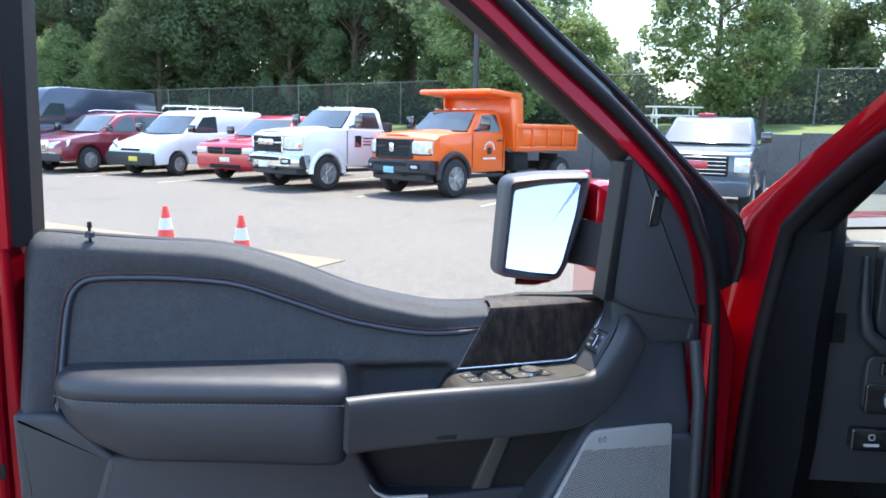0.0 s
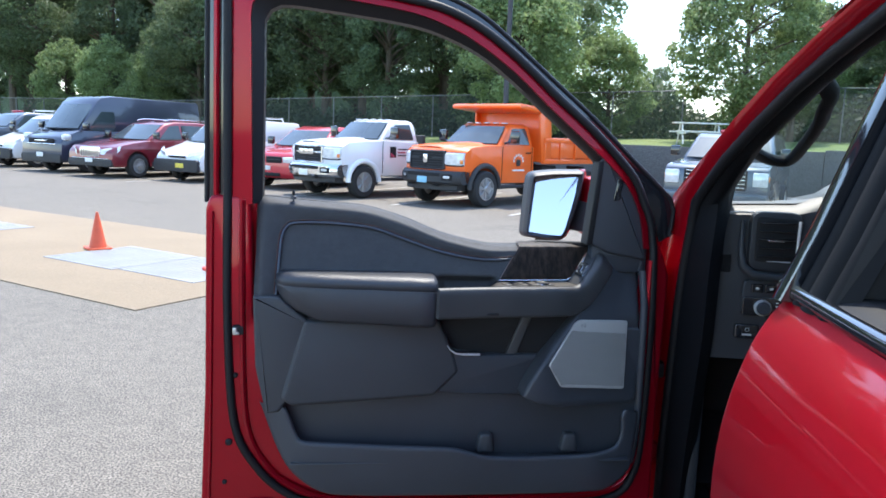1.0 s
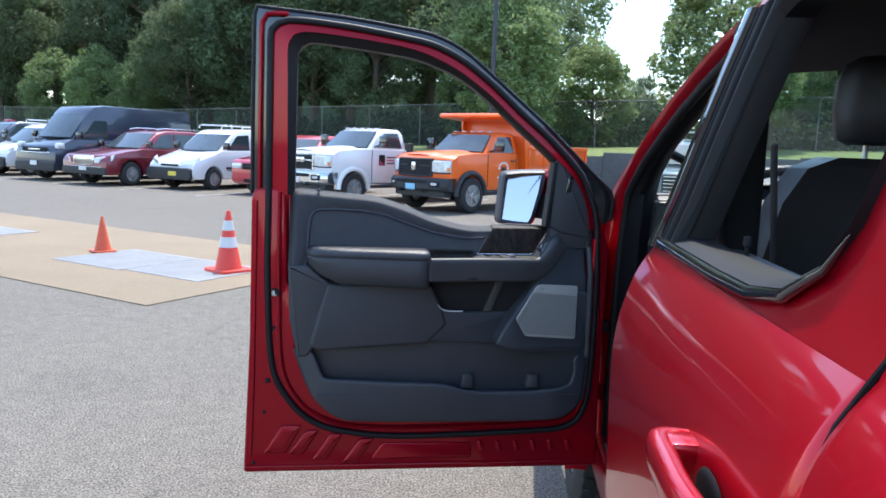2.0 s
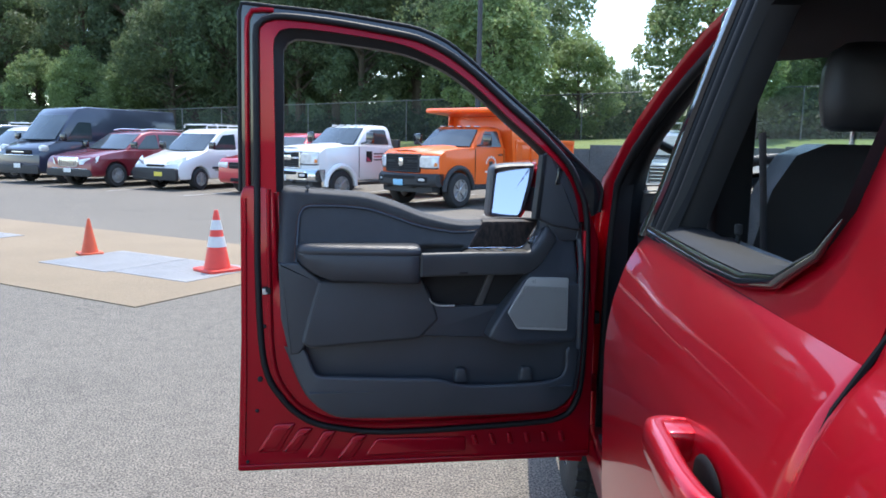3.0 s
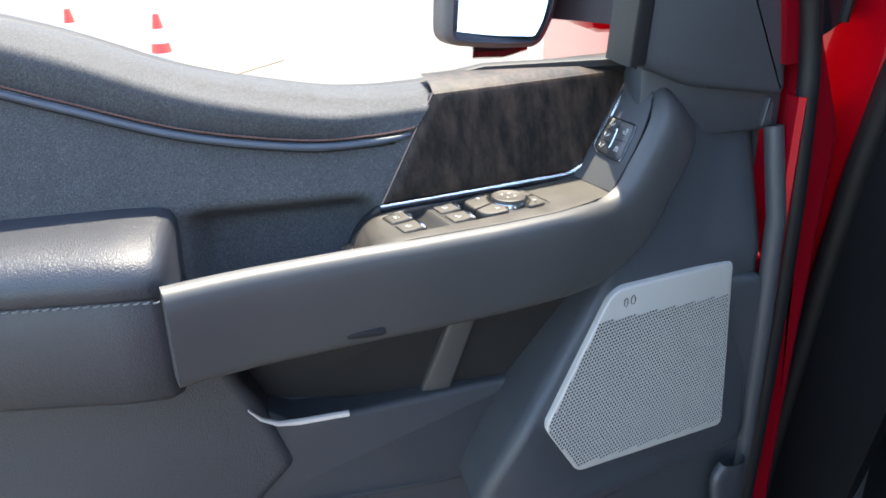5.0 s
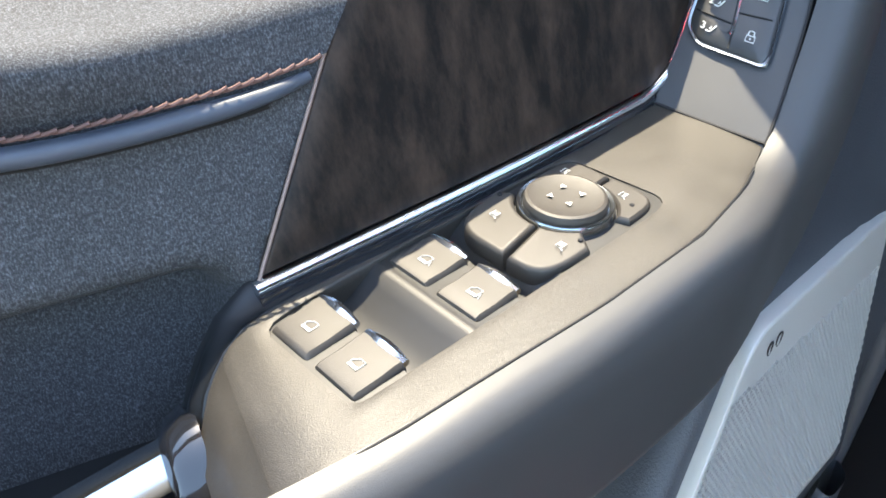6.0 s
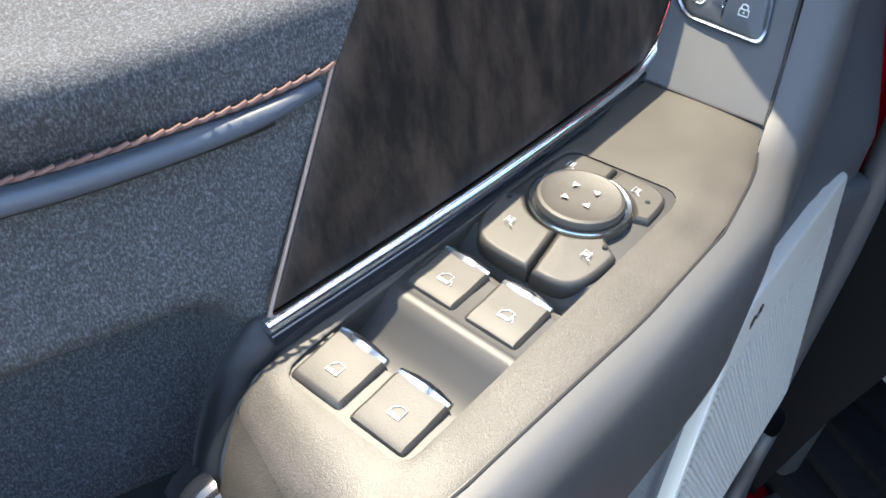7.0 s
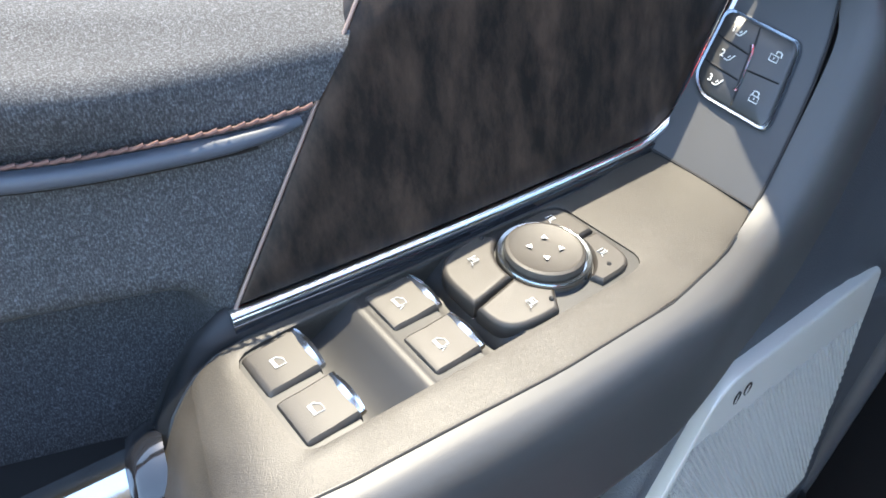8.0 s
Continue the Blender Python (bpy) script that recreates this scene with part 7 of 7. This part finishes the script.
for z in (.47, .50, .56, .64, .74, .86, .98, 1.08, 1.15, 1.19, 1.22, 1.25, 1.28, 1.31, 1.34, 1.36, 1.38, 1.395, 1.405):
    fy, ry = FRONT_Y(z), REAR_Y(z)
    lp = [(skin_x(z) + .05, fy - .01, z), (skin_x(z) + .006, fy + .002, z), (skin_x(z), fy - .006, z)]
    lp += [(skin_x(z) - .006 * math.sin(math.pi * t), lerp(fy, ry, t), z) for t in (.012, .03, .08, .2, .35, .5, .65, .8, .92, .97, .988)]
    lp += [(skin_x(z), ry + .006, z), (skin_x(z) + .006, ry - .001, z), (skin_x(z) + .05, ry + .01, z)]
    rd.append(lp)
rdoor = tp("rear_door", loft(rd, closed=False), RED, label="glossy red rear door with open window", angle=50)
tp("door_inner", loft([[(skin_x(z) + .055, FRONT_Y(z) - .008, z), (skin_x(z) + .13, FRONT_Y(z) - .02, z), (skin_x(z) + .13, REAR_Y(z) + .02, z), (skin_x(z) + .055, REAR_Y(z) + .012, z)] for z in (.5, .9, 1.3, 1.395)]), TRIM, rdoor)
# upper frame: window line from the front foot round the opening, and its outer line
w_open = [(-1.285, 1.430), (-1.40, 1.426), (-1.60, 1.426), (-1.75, 1.430), (-1.84, 1.442), (-1.912, 1.475), (-1.950, 1.530), (-1.963, 1.62), (-1.960, 1.72), (-1.952, 1.79), (-1.925, 1.835), (-1.80, 1.858), (-1.5, 1.862), (-1.42, 1.855), (-1.375, 1.84)]
w_out = [(-1.128, 1.403), (-1.40, 1.403), (-1.62, 1.403), (-1.80, 1.403), (-1.95, 1.403), (-2.096, 1.403), (-2.096, 1.47), (-2.090, 1.60), (-2.080, 1.70), (-2.070, 1.80), (-2.055, 1.885), (-1.85, 1.905), (-1.5, 1.912), (-1.26, 1.905), (-1.225, 1.87)]


def side_ring(a, b, lift_a, lift_b, thick):
    k = len(a)
    f1 = [(skin_x(z) + lift_a, y, z) for y, z in a]
    f2 = [(skin_x(z) + lift_b, y, z) for y, z in b]
    b1 = [(x + thick, y, z) for x, y, z in f1]
    b2 = [(x + thick, y, z) for x, y, z in f2]
    return loft([b1, f1, f2, b2, b1], closed=True, caps=False)


wo, wi = [], []
for i in range(15):
    for t in (0, .34, .67):
        wo.append(tuple(Vector(w_out[i]).lerp(Vector(w_out[(i + 1) % 15]), t)))
        wi.append(tuple(Vector(w_open[i]).lerp(Vector(w_open[(i + 1) % 15]), t)))
tp("window_frame", side_ring(wo, wi, .002, .008, .05), RED, rdoor, angle=45)
lean = lambda z, y: y - (z - 1.41) * .20
PZ = (1.405, 1.5, 1.62, 1.75, 1.87)
tp("pillar_panel", loft([[(skin_x(z) + a, lean(z, y), z) for a, y in ((.012, -1.166), (-.004, -1.170), (-.008, -1.182), (-.004, -1.194), (-.001, -1.198), (-.006, -1.204), (-.009, -1.222), (-.006, -1.240), (.000, -1.246), (-.004, -1.252), (-.005, -1.270), (.012, -1.300))] for z in PZ], closed=False), SEALM, rdoor, "black ribbed door frame edge", 60)
wi2 = [tuple(Vector(p).lerp(Vector((-1.58, 1.63)), .045)) for p in wi]
tp("window_rubber", side_ring([tuple(Vector(p).lerp(Vector((-1.58, 1.63)), -.02)) for p in wi], wi2, -.006, .012, .05), RUBBER, rdoor, "black rubber window seal", 45)
tp("belt_moulding", tube([(skin_x(z) - .005, y, z) for y, z in ((-1.115, 1.418), (-1.4, 1.416), (-1.62, 1.416), (-1.76, 1.420), (-1.86, 1.436), (-1.935, 1.478), (-1.962, 1.52))], [.010, .012, .012, .011, .009, .005, .001], 10), GLOSSBLK, rdoor, "black belt moulding")
tp("pillar_cover", loft([[(skin_x(z) + a, lean(z, y), z) for a, y in ((.004, -1.122), (-.012, -1.126), (-.018, -1.134), (-.020, -1.150), (-.016, -1.164), (.004, -1.168))] for z in PZ], closed=False), GLOSSBLK, rdoor, "gloss black pillar cover", 60)
# top of the inner trim, its sunlight put into the pale colour
tp("inner_sill", box(.02, .12, -1.90, -1.16, 1.385, 1.412, .008), SILLM, rdoor, "inner window ledge with sunlight painted pale grey")
tp("lock_pin", moved(lathe([(.004, 0), (.004, .03), (.007, .033), (.007, .048), (0, .05)], 12), Matrix.Translation((.06, -1.415, 1.41))), HOLE, rdoor)
# door handle: cup and strap
# black disc paints the shade inside the red handle cup
tp("handle_cup", moved(lathe([(.0, -.003), (.045, -.002), (.055, .001), (.058, .004)], 24, "x"), Matrix.Translation((-.118, -1.93, 1.215)) @ Matrix.Diagonal((1, .95, .5, 1))), SEALM, rdoor, "handle recess with its shade painted black")
hd = []
for y, x0, h in [tuple(p) for p in smooth_line([(-1.806, -.106, .019), (-1.806, -.130, .021), (-1.809, -.150, .022), (-1.828, -.163, .023), (-1.89, -.165, .024), (-1.96, -.166, .024), (-2.015, -.161, .023), (-2.038, -.152, .021), (-2.050, -.130, .018), (-2.055, -.108, .014)], 3)]:
    ring = []
    for k_ in range(14):
        a_ = 2 * math.pi * k_ / 14
        c_, s_ = math.cos(a_), math.sin(a_)
        c_, s_ = math.copysign(abs(c_) ** .6, c_), math.copysign(abs(s_) ** .6, s_)
        ring.append((x0 + .010 - .015 * c_, y + .012 * c_ * max(0, 1 - abs(y + 1.80) / .03), 1.228 + h * s_))
    hd.append(ring)
tp("handle_mount", box(-.150, -.100, -1.858, -1.812, 1.207, 1.249, .008), RED, rdoor)
tp("door_handle", loft(hd), RED, rdoor, "red strap door handle", 70)

# cab rear corner and bed side
side = []
for z in (.62, .80, .98, 1.08, 1.15, 1.19, 1.22, 1.25, 1.28, 1.31, 1.34, 1.36, 1.38, 1.395, 1.41, 1.43, 1.50, 1.60, 1.70, 1.80, 1.89):
    ry = REAR_Y(z) - .006
    side.append([(skin_x(z) + .03, ry + .004, z), (skin_x(z) + .004, ry + .001, z), (skin_x(z), ry - .003, z), (skin_x(z) - .001, ry - .015, z)] + [(skin_x(z) - .004, y, z) for y in (-2.22, -2.35, -2.48, -2.58)] + [(skin_x(z) + .02, -2.625, z), (skin_x(z) + .12, -2.64, z)])
tp("cab_corner", loft(side, closed=False), RED, label="glossy red cab corner", angle=50)
bed = [[(skin_x(min(z, 1.41)) - .004, y, z) for y in (-2.66, -3.2, -4.0, -4.6)] for z in (.62, .80, .98, 1.08, 1.15, 1.22, 1.28, 1.34, 1.38, 1.41)]
tp("rear_quarter", loft(bed, closed=False), RED, label="glossy red rear quarter", angle=50)
tp("door_gap", tube([(skin_x(z) + .004, REAR_Y(z) - .003, z) for z in (.5, .8, 1.05, 1.24, 1.366, 1.434, 1.527, 1.637, 1.75, 1.88)], .0036, 6), SEALM)
tp("bed_rail", box(-.065, .06, -4.6, -2.66, 1.40, 1.435, .012), RUBBER, label="black plastic bed rail cap")
tp("rear_sill", box(.0, .16, -1.7, .02, .44, .56, .02), RED_IN)
tp("sill_cover", box(.03, .22, -1.15, -.12, .555, .575, .006), TRIM)
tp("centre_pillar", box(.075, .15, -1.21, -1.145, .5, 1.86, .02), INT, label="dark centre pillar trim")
tp("belt_strap", tube([(.17, -1.17, 1.62), (.19, -1.19, 1.30), (.22, -1.20, .95)], .022, 8, flat=.12), LEATHER)
# far side of the cab
tp("passenger_door", box(1.66, 1.76, -2.1, -.15, .5, 1.40, .03), TRIM)
for y0, y1 in ((-1.24, -1.10), (-2.2, -2.0)):
    tp("passenger_pillar", box(1.52, 1.66, y0, y1, 1.38, 1.9, .02), TRIM)
tp("passenger_front_pillar", loft([[(1.66, .1, 1.38), (1.60, .1, 1.38), (1.60, .02, 1.38), (1.66, .02, 1.38)], [(1.52, -.72, 1.87), (1.46, -.72, 1.87), (1.46, -.8, 1.87), (1.52, -.8, 1.87)]]), TRIM)
for y0, y1 in ((-2.0, -1.24), (-1.10, -.10)):
    pg_ = tp("passenger_window", box(1.585, 1.592, y0, y1, 1.39, 1.88, .002), PRIVACY, label="dark tinted side window")
    pg_.visible_shadow = False
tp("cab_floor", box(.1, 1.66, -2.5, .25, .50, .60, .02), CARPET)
tp("rear_wall", box(.1, 1.66, -2.62, -2.55, .5, 1.42, .02), TRIM)
tp("firewall", box(.1, 1.66, .18, .26, .5, 1.36, .02), HOLE)

# ---- dashboard ----
dash = tp("dashboard", loft([[(.118, y, zl) for y, zl in ((-.165, 1.055), (-.172, 1.25), (-.150, 1.43), (-.12, 1.452), (.05, 1.44), (.15, 1.40), (.15, 1.06))],
                            [(.30, y, zl) for y, zl in ((-.165, 1.055), (-.185, 1.25), (-.175, 1.44), (-.14, 1.462), (.05, 1.452), (.25, 1.42), (.25, 1.06))],
                            [(.40, y, zl) for y, zl in ((-.165, 1.055), (-.185, 1.25), (-.20, 1.47), (-.17, 1.505), (.05, 1.48), (.3, 1.42), (.3, 1.06))],
                            [(.66, y, zl) for y, zl in ((-.165, 1.055), (-.185, 1.25), (-.20, 1.47), (-.17, 1.505), (.05, 1.48), (.3, 1.42), (.3, 1.06))],
                            [(1.60, y, zl) for y, zl in ((-.165, 1.055), (-.185, 1.25), (-.175, 1.44), (-.14, 1.462), (.05, 1.452), (.25, 1.42), (.25, 1.06))]]), DASHM, label="dark moulded dashboard", angle=50)
tp("dash_pad", loft([[(x, y0, z0 + .004), (x, y0 + .03, z0 + .008), (x, .05, z1 + .006), (x, .24, z1 - .025)] for x, y0, z0, z1 in ((.121, -.118, 1.452, 1.440), (.30, -.135, 1.462, 1.452), (.335, -.14, 1.468, 1.456), (.69, -.14, 1.468, 1.456), (1.0, -.137, 1.466, 1.454), (1.58, -.135, 1.462, 1.452))], closed=False), DASHTOP, dash, "soft dash pad with sunlight painted grey", 60)
tp("end_cap", box(.098, .120, -.165, .05, 1.06, 1.44, .012), DASHM, dash)
for i in range(9):
    tp("vent_slit", box(.110 + i * .0042, .1118 + i * .0042, -.178, -.168, 1.285, 1.33, 0), HOLE, dash)


def dplate(name, x0, x1, z0, z1, y, dep, material, r=.008, parent=None, label=""):
    vf = slab(rounded([(x0, z0), (x1, z0), (x1, z1), (x0, z1)], r), y + .02, y - dep, min(.004, dep * .4))
    return tp(name, vf, material, parent or dash, label)


dplate("vent_surround", .185, .312, 1.295, 1.445, -.178, .010, DASHM, .03, label="grey vent surround")
vent = dplate("air_vent", .198, .298, 1.318, 1.432, -.178, .014, HOLE, .012, label="black air vent")
for i in range(5):
    tp("vent_slat", box(.202, .292, -.204, -.190, 1.333 + i * .021, 1.336 + i * .021, .001), GLOSSBLK, vent)
tp("vent_tab", box(.222, .262, -.212, -.200, 1.371, 1.379, .003), CHROME, vent)
tp("vent_trim", tube([(.225, -.206, 1.322), (.284, -.206, 1.322), (.293, -.206, 1.328), (.295, -.206, 1.345), (.296, -.207, 1.425)], [.0008, .0016, .0025, .0036, .0040], 8), SATIN, vent, "bright vent edge")
tp("dash_ledge", tube([(.165, -.176, 1.42), (.166, -.184, 1.34), (.172, -.190, 1.305), (.195, -.193, 1.285), (.25, -.194, 1.280), (.345, -.194, 1.280)], [.005, .008, .011, .012, .012, .012], 10), DASHM, dash, "rounded ledge under the vent")
tp("ledge_mark", box(.275, .305, -.2075, -.204, 1.281, 1.285, 0), SATIN, dash)
dplate("button_bezel", .178, .345, 1.175, 1.270, -.176, .010, DASHM, .02)
for i in range(4):
    b = dplate("button", .198 + i * .034, .228 + i * .034, 1.238, 1.260, -.184, .008, GLOSSBLK, .003, label="small black button")
    tp("mark", box(.209 + i * .034, .217 + i * .034, -.1935, -.192, 1.247, 1.252, 0), ICON, b)
sw = dplate("light_switch", .180, .335, 1.178, 1.226, -.184, .007, GLOSSBLK, .006, label="black headlight switch panel")
tp("knob_ring", moved(lathe([(.021, .004), (.021, -.008), (.019, -.012), (.017, -.010), (.0165, -.004)], 28, "y"), Matrix.Translation((.229, -.192, 1.200))), SATIN, sw, "bright ring")
tp("knob", moved(lathe([(.0165, 0), (.0165, -.014), (.014, -.017), (0, -.017)], 28, "y"), Matrix.Translation((.229, -.192, 1.200))), TRIM, sw)
for x, z in ((.262, 1.212), (.262, 1.203), (.262, 1.194), (.266, 1.185), (.282, 1.212), (.282, 1.198), (.30, 1.21), (.30, 1.195)):
    tp("mark", box(x, x + .006, -.1935, -.190, z, z + .003, 0), ICON, sw)
pk = dplate("parking_brake_switch", .168, .228, 1.115, 1.152, -.174, .012, GLOSSBLK, .006, label="black parking brake switch")
tp("mark", tube([(.198 + .005 * math.cos(a), -.1872, 1.139 + .005 * math.sin(a)) for a in (0, 1.05, 2.1, 3.14, 4.19, 5.24)], .0007, 5, closed=True), ICON, pk)
tp("mark", box(.187, .210, -.1875, -.186, 1.124, 1.128, 0), ICON, pk)
dm = dplate("dimmer", .246, .268, 1.112, 1.155, -.174, .010, GLOSSBLK, .004)
tp("wheel", box(.250, .264, -.190, -.180, 1.12, 1.147, .003), TRIM, dm)
tp("accent_strip", tube([(.125, -.158, 1.437), (.16, -.17, 1.441), (.19, -.18, 1.442)], .003, 6), SATIN, dash)
tp("instrument_hood", loft([[(x, -.20, z0), (x, -.30, z0 + .03), (x, -.26, z1), (x, -.10, z1 + .01), (x, .0, z0)] for x, z0, z1 in ((.345, 1.36, 1.42), (.36, 1.36, 1.465), (.40, 1.36, 1.49), (.5, 1.36, 1.50), (.62, 1.36, 1.49), (.66, 1.36, 1.465), (.68, 1.36, 1.42))]), INT, dash, angle=60)
# cover added over the hood, sunlight painted in as paler grey
tp("hood_pad", loft([[(x, -.262, z1 - .002), (x, -.25, z1 + .004), (x, -.10, z1 + .014), (x, .05, z0 + .09)] for x, z0, z1 in ((.338, 1.38, 1.43), (.36, 1.38, 1.478), (.40, 1.38, 1.506), (.5, 1.38, 1.516), (.62, 1.38, 1.506), (.66, 1.38, 1.478), (.69, 1.38, 1.43))], closed=False), DASHTOP, dash, "soft pad over the instruments with sunlight painted grey", 60)
tp("instrument_screen", box(.37, .65, -.225, -.215, 1.36, 1.48, .004), GLOSSBLK, dash)
tp("lower_panel", loft([[(x, -.165, 1.06), (x, -.13, .96), (x, .05, .93), (x, .05, 1.06)] for x in (.30, .5, .7)]), DASHM, dash)
tp("kick_panel", box(.095, .125, -.12, .20, .60, 1.06, .01), DASHM)
tp("release_cable", tube([(.27, -.15, 1.035), (.30, -.13, .99), (.318, -.12, .955)], .002, 6), ICON, label="thin pale cable")
tp("floor_mat", box(.14, .75, -.95, .12, .60, .622, .01), CARPET)
for i in range(9):
    tp("mat_rib", box(.18 + i * .06, .20 + i * .06, -.85, .0, .62, .634, .004), CARPET)
tp("foot_rest", loft([[(x, .02, .62), (x, .16, .80), (x, .18, .78), (x, .18, .62)] for x in (.15, .27)]), INT)
tp("mat_plate", join(box(.300, .320, -.045, -.012, .628, .640, .003), box(.292, .324, -.100, -.048, .628, .641, .003), box(.286, .326, -.205, -.103, .628, .640, .003)), SATIN, label="worn silver plate on the floor mat")
# steering wheel
th = radians(24)
wc = Vector((.465, -.34, 1.39))
rim_p = [tuple(wc + Vector((.185 * math.cos(a), -.185 * math.sin(a) * math.sin(th), .185 * math.sin(a) * math.cos(th)))) for a in (2 * math.pi * i / 40 for i in range(40))]
stw = tp("steering_wheel", tube(rim_p, .016, 10, closed=True), LEATHER, label="black leather steering wheel")
tp("wheel_hub", moved(lathe([(.0, -.03), (.07, -.025), (.085, 0), (.06, .05), (.04, .25)], 24, "y"), Matrix.Translation(wc)), TRIM, stw)
for a in (0, math.pi, -math.pi / 2):
    e_ = wc + Vector((.18 * math.cos(a), -.18 * math.sin(a) * math.sin(th), .18 * math.sin(a) * math.cos(th)))
    tp("spoke", tube([tuple(wc), tuple(e_)], .02, 8, flat=.5), TRIM, stw)
# grab handle on the pillar
gh = [(.134, -.226, 1.614), (.187, -.163, 1.591), (.238, -.128, 1.574), (.280, -.131, 1.577), (.279, -.219, 1.613), (.264, -.345, 1.662), (.248, -.413, 1.691), (.229, -.489, 1.721), (.173, -.561, 1.749)]
tp("grab_handle", tube([tuple(p) for p in smooth_line(gh, 5)], .021, 12, flat=.7), INT, label="dark plastic grab handle")


# ---- seats ----
def seat(x0, y0, parent_name, label):
    s = thing(parent_name, label, "seat", "cab seats", at=(0, 0, 0))
    c = []
    for y, z, w, h in ((y0 + .50, .92, .24, .06), (y0 + .46, .955, .25, .09), (y0 + .25, .965, .26, .10), (y0 + .02, .95, .26, .10)):
        c.append([(x0 - w, y, z - .12), (x0 - w - .005, y, z + .02), (x0 - w * .8, y, z + .045), (x0 - w * .5, y, z), (x0 + w * .5, y, z), (x0 + w * .8, y, z + .045), (x0 + w + .005, y, z + .02), (x0 + w, y, z - .12)])
    obj("cushion", loft(c), LEATHER, s, angle=85)
    bk = []
    for y, z, w in ((y0 + .06, .92, .25), (y0 + .02, 1.10, .265), (y0 - .05, 1.32, .26), (y0 - .11, 1.50, .235), (y0 - .135, 1.575, .20), (y0 - .16, 1.60, .15)):
        bk.append([(x0 - w, y - .12, z), (x0 - w - .006, y - .02, z), (x0 - w * .82, y + .055, z), (x0 - w * .5, y + .02, z), (x0, y + .012, z), (x0 + w * .5, y + .02, z), (x0 + w * .82, y + .055, z), (x0 + w + .006, y - .02, z), (x0 + w, y - .12, z)])
    obj("backrest", loft(bk), LEATHER, s, angle=85)
    hr = []
    for z, w, d in ((1.628, .10, .035), (1.64, .122, .05), (1.70, .130, .058), (1.76, .128, .055), (1.795, .118, .045), (1.812, .09, .025)):
        hr.append([(x0 - w, y0 - .19, z), (x0 - w * .9, y0 - .19 + d, z), (x0 - w * .4, y0 - .18 + d, z), (x0 + w * .4, y0 - .18 + d, z), (x0 + w * .9, y0 - .19 + d, z), (x0 + w, y0 - .19, z), (x0 + w * .8, y0 - .19 - d, z), (x0 - w * .8, y0 - .19 - d, z)])
    obj("headrest", loft(hr), LEATHER, s, angle=85)
    for dx in (-.06, .06):
        obj("headrest_post", tube([(x0 + dx, y0 - .18, 1.56), (x0 + dx, y0 - .19, 1.65)], .006, 8), CHROME, s)
    obj("seat_base", box(x0 - .24, x0 + .24, y0 - .05, y0 + .46, .60, .86, .03), INT, s)
    return s


# closing parts of the truck that lie behind and beyond the cab
def far(vf):
    """Mirror a part across the truck's middle."""
    return [(1.72 - x, y, z) for x, y, z in vf[0]], [f[::-1] for f in vf[1]]


tp("cab_corner", far(loft(side, closed=False)), RED, angle=50)
tp("rear_quarter", far(loft(bed, closed=False)), RED, angle=50)
tp("front_fender", far(([(-.035 - yy, xx, zz) for xx, yy, zz in fv], ff)), RED)
tp("passenger_rear_door", far(loft(rd, closed=False)), RED, angle=50)
tp("passenger_door_skin", box(1.76, 1.83, -1.10, .04, .50, 1.40, .03), RED)
tp("bed_floor", box(-.02, 1.74, -4.58, -2.68, .86, .92, .01), GREYPL)
tp("bed_front", box(-.04, 1.76, -2.72, -2.66, .80, 1.40, .012), RED)
tp("tailgate", box(-.07, 1.79, -4.66, -4.58, .72, 1.42, .02), RED, label="closed red tailgate")
for x0, x1 in ((-.035, .03), (1.69, 1.755)):
    tp("bed_inner_side", box(x0, x1, -4.58, -2.68, .90, 1.40, .01), GREYPL)
for wx, wy in ((.16, -3.62), (1.56, -3.62), (1.56, fw_y)):
    w_ = tp("wheel", moved(lathe([(.24, -.13), (.34, -.135), (.385, -.11), (.40, -.06), (.40, .06), (.385, .11), (.34, .135), (.24, .13), (.24, -.13)], 36, "x", False), Matrix.Translation((wx, wy, .40))), TYRE)
    tp("rim", moved(lathe([(.25, -.12), (.25, -.05), (.10, -.07), (0, -.07)], 30, "x"), Matrix.Translation((wx, wy, .40)) @ Matrix.Rotation(0 if wx < .8 else math.pi, 4, "Z")), RIM, w_)
tp("grille", box(.08, 1.64, 1.42, 1.52, .62, 1.16, .04), GREYPL)
tp("front_bumper", box(-.06, 1.78, 1.40, 1.62, .42, .66, .05), CHROME)
tp("chassis", box(.45, 1.27, -4.5, 1.35, .40, .58, .02), HOLE)

TM = pose(0.575, 0.16, 0, 0, 0, -12.5)
truck.matrix_basis = TM
s1 = seat(.46, -.86, "front_seat", "black leather front seat with headrest")
s1.matrix_basis = TM
copy_thing(s1, TM @ pose(.78, 0, 0))
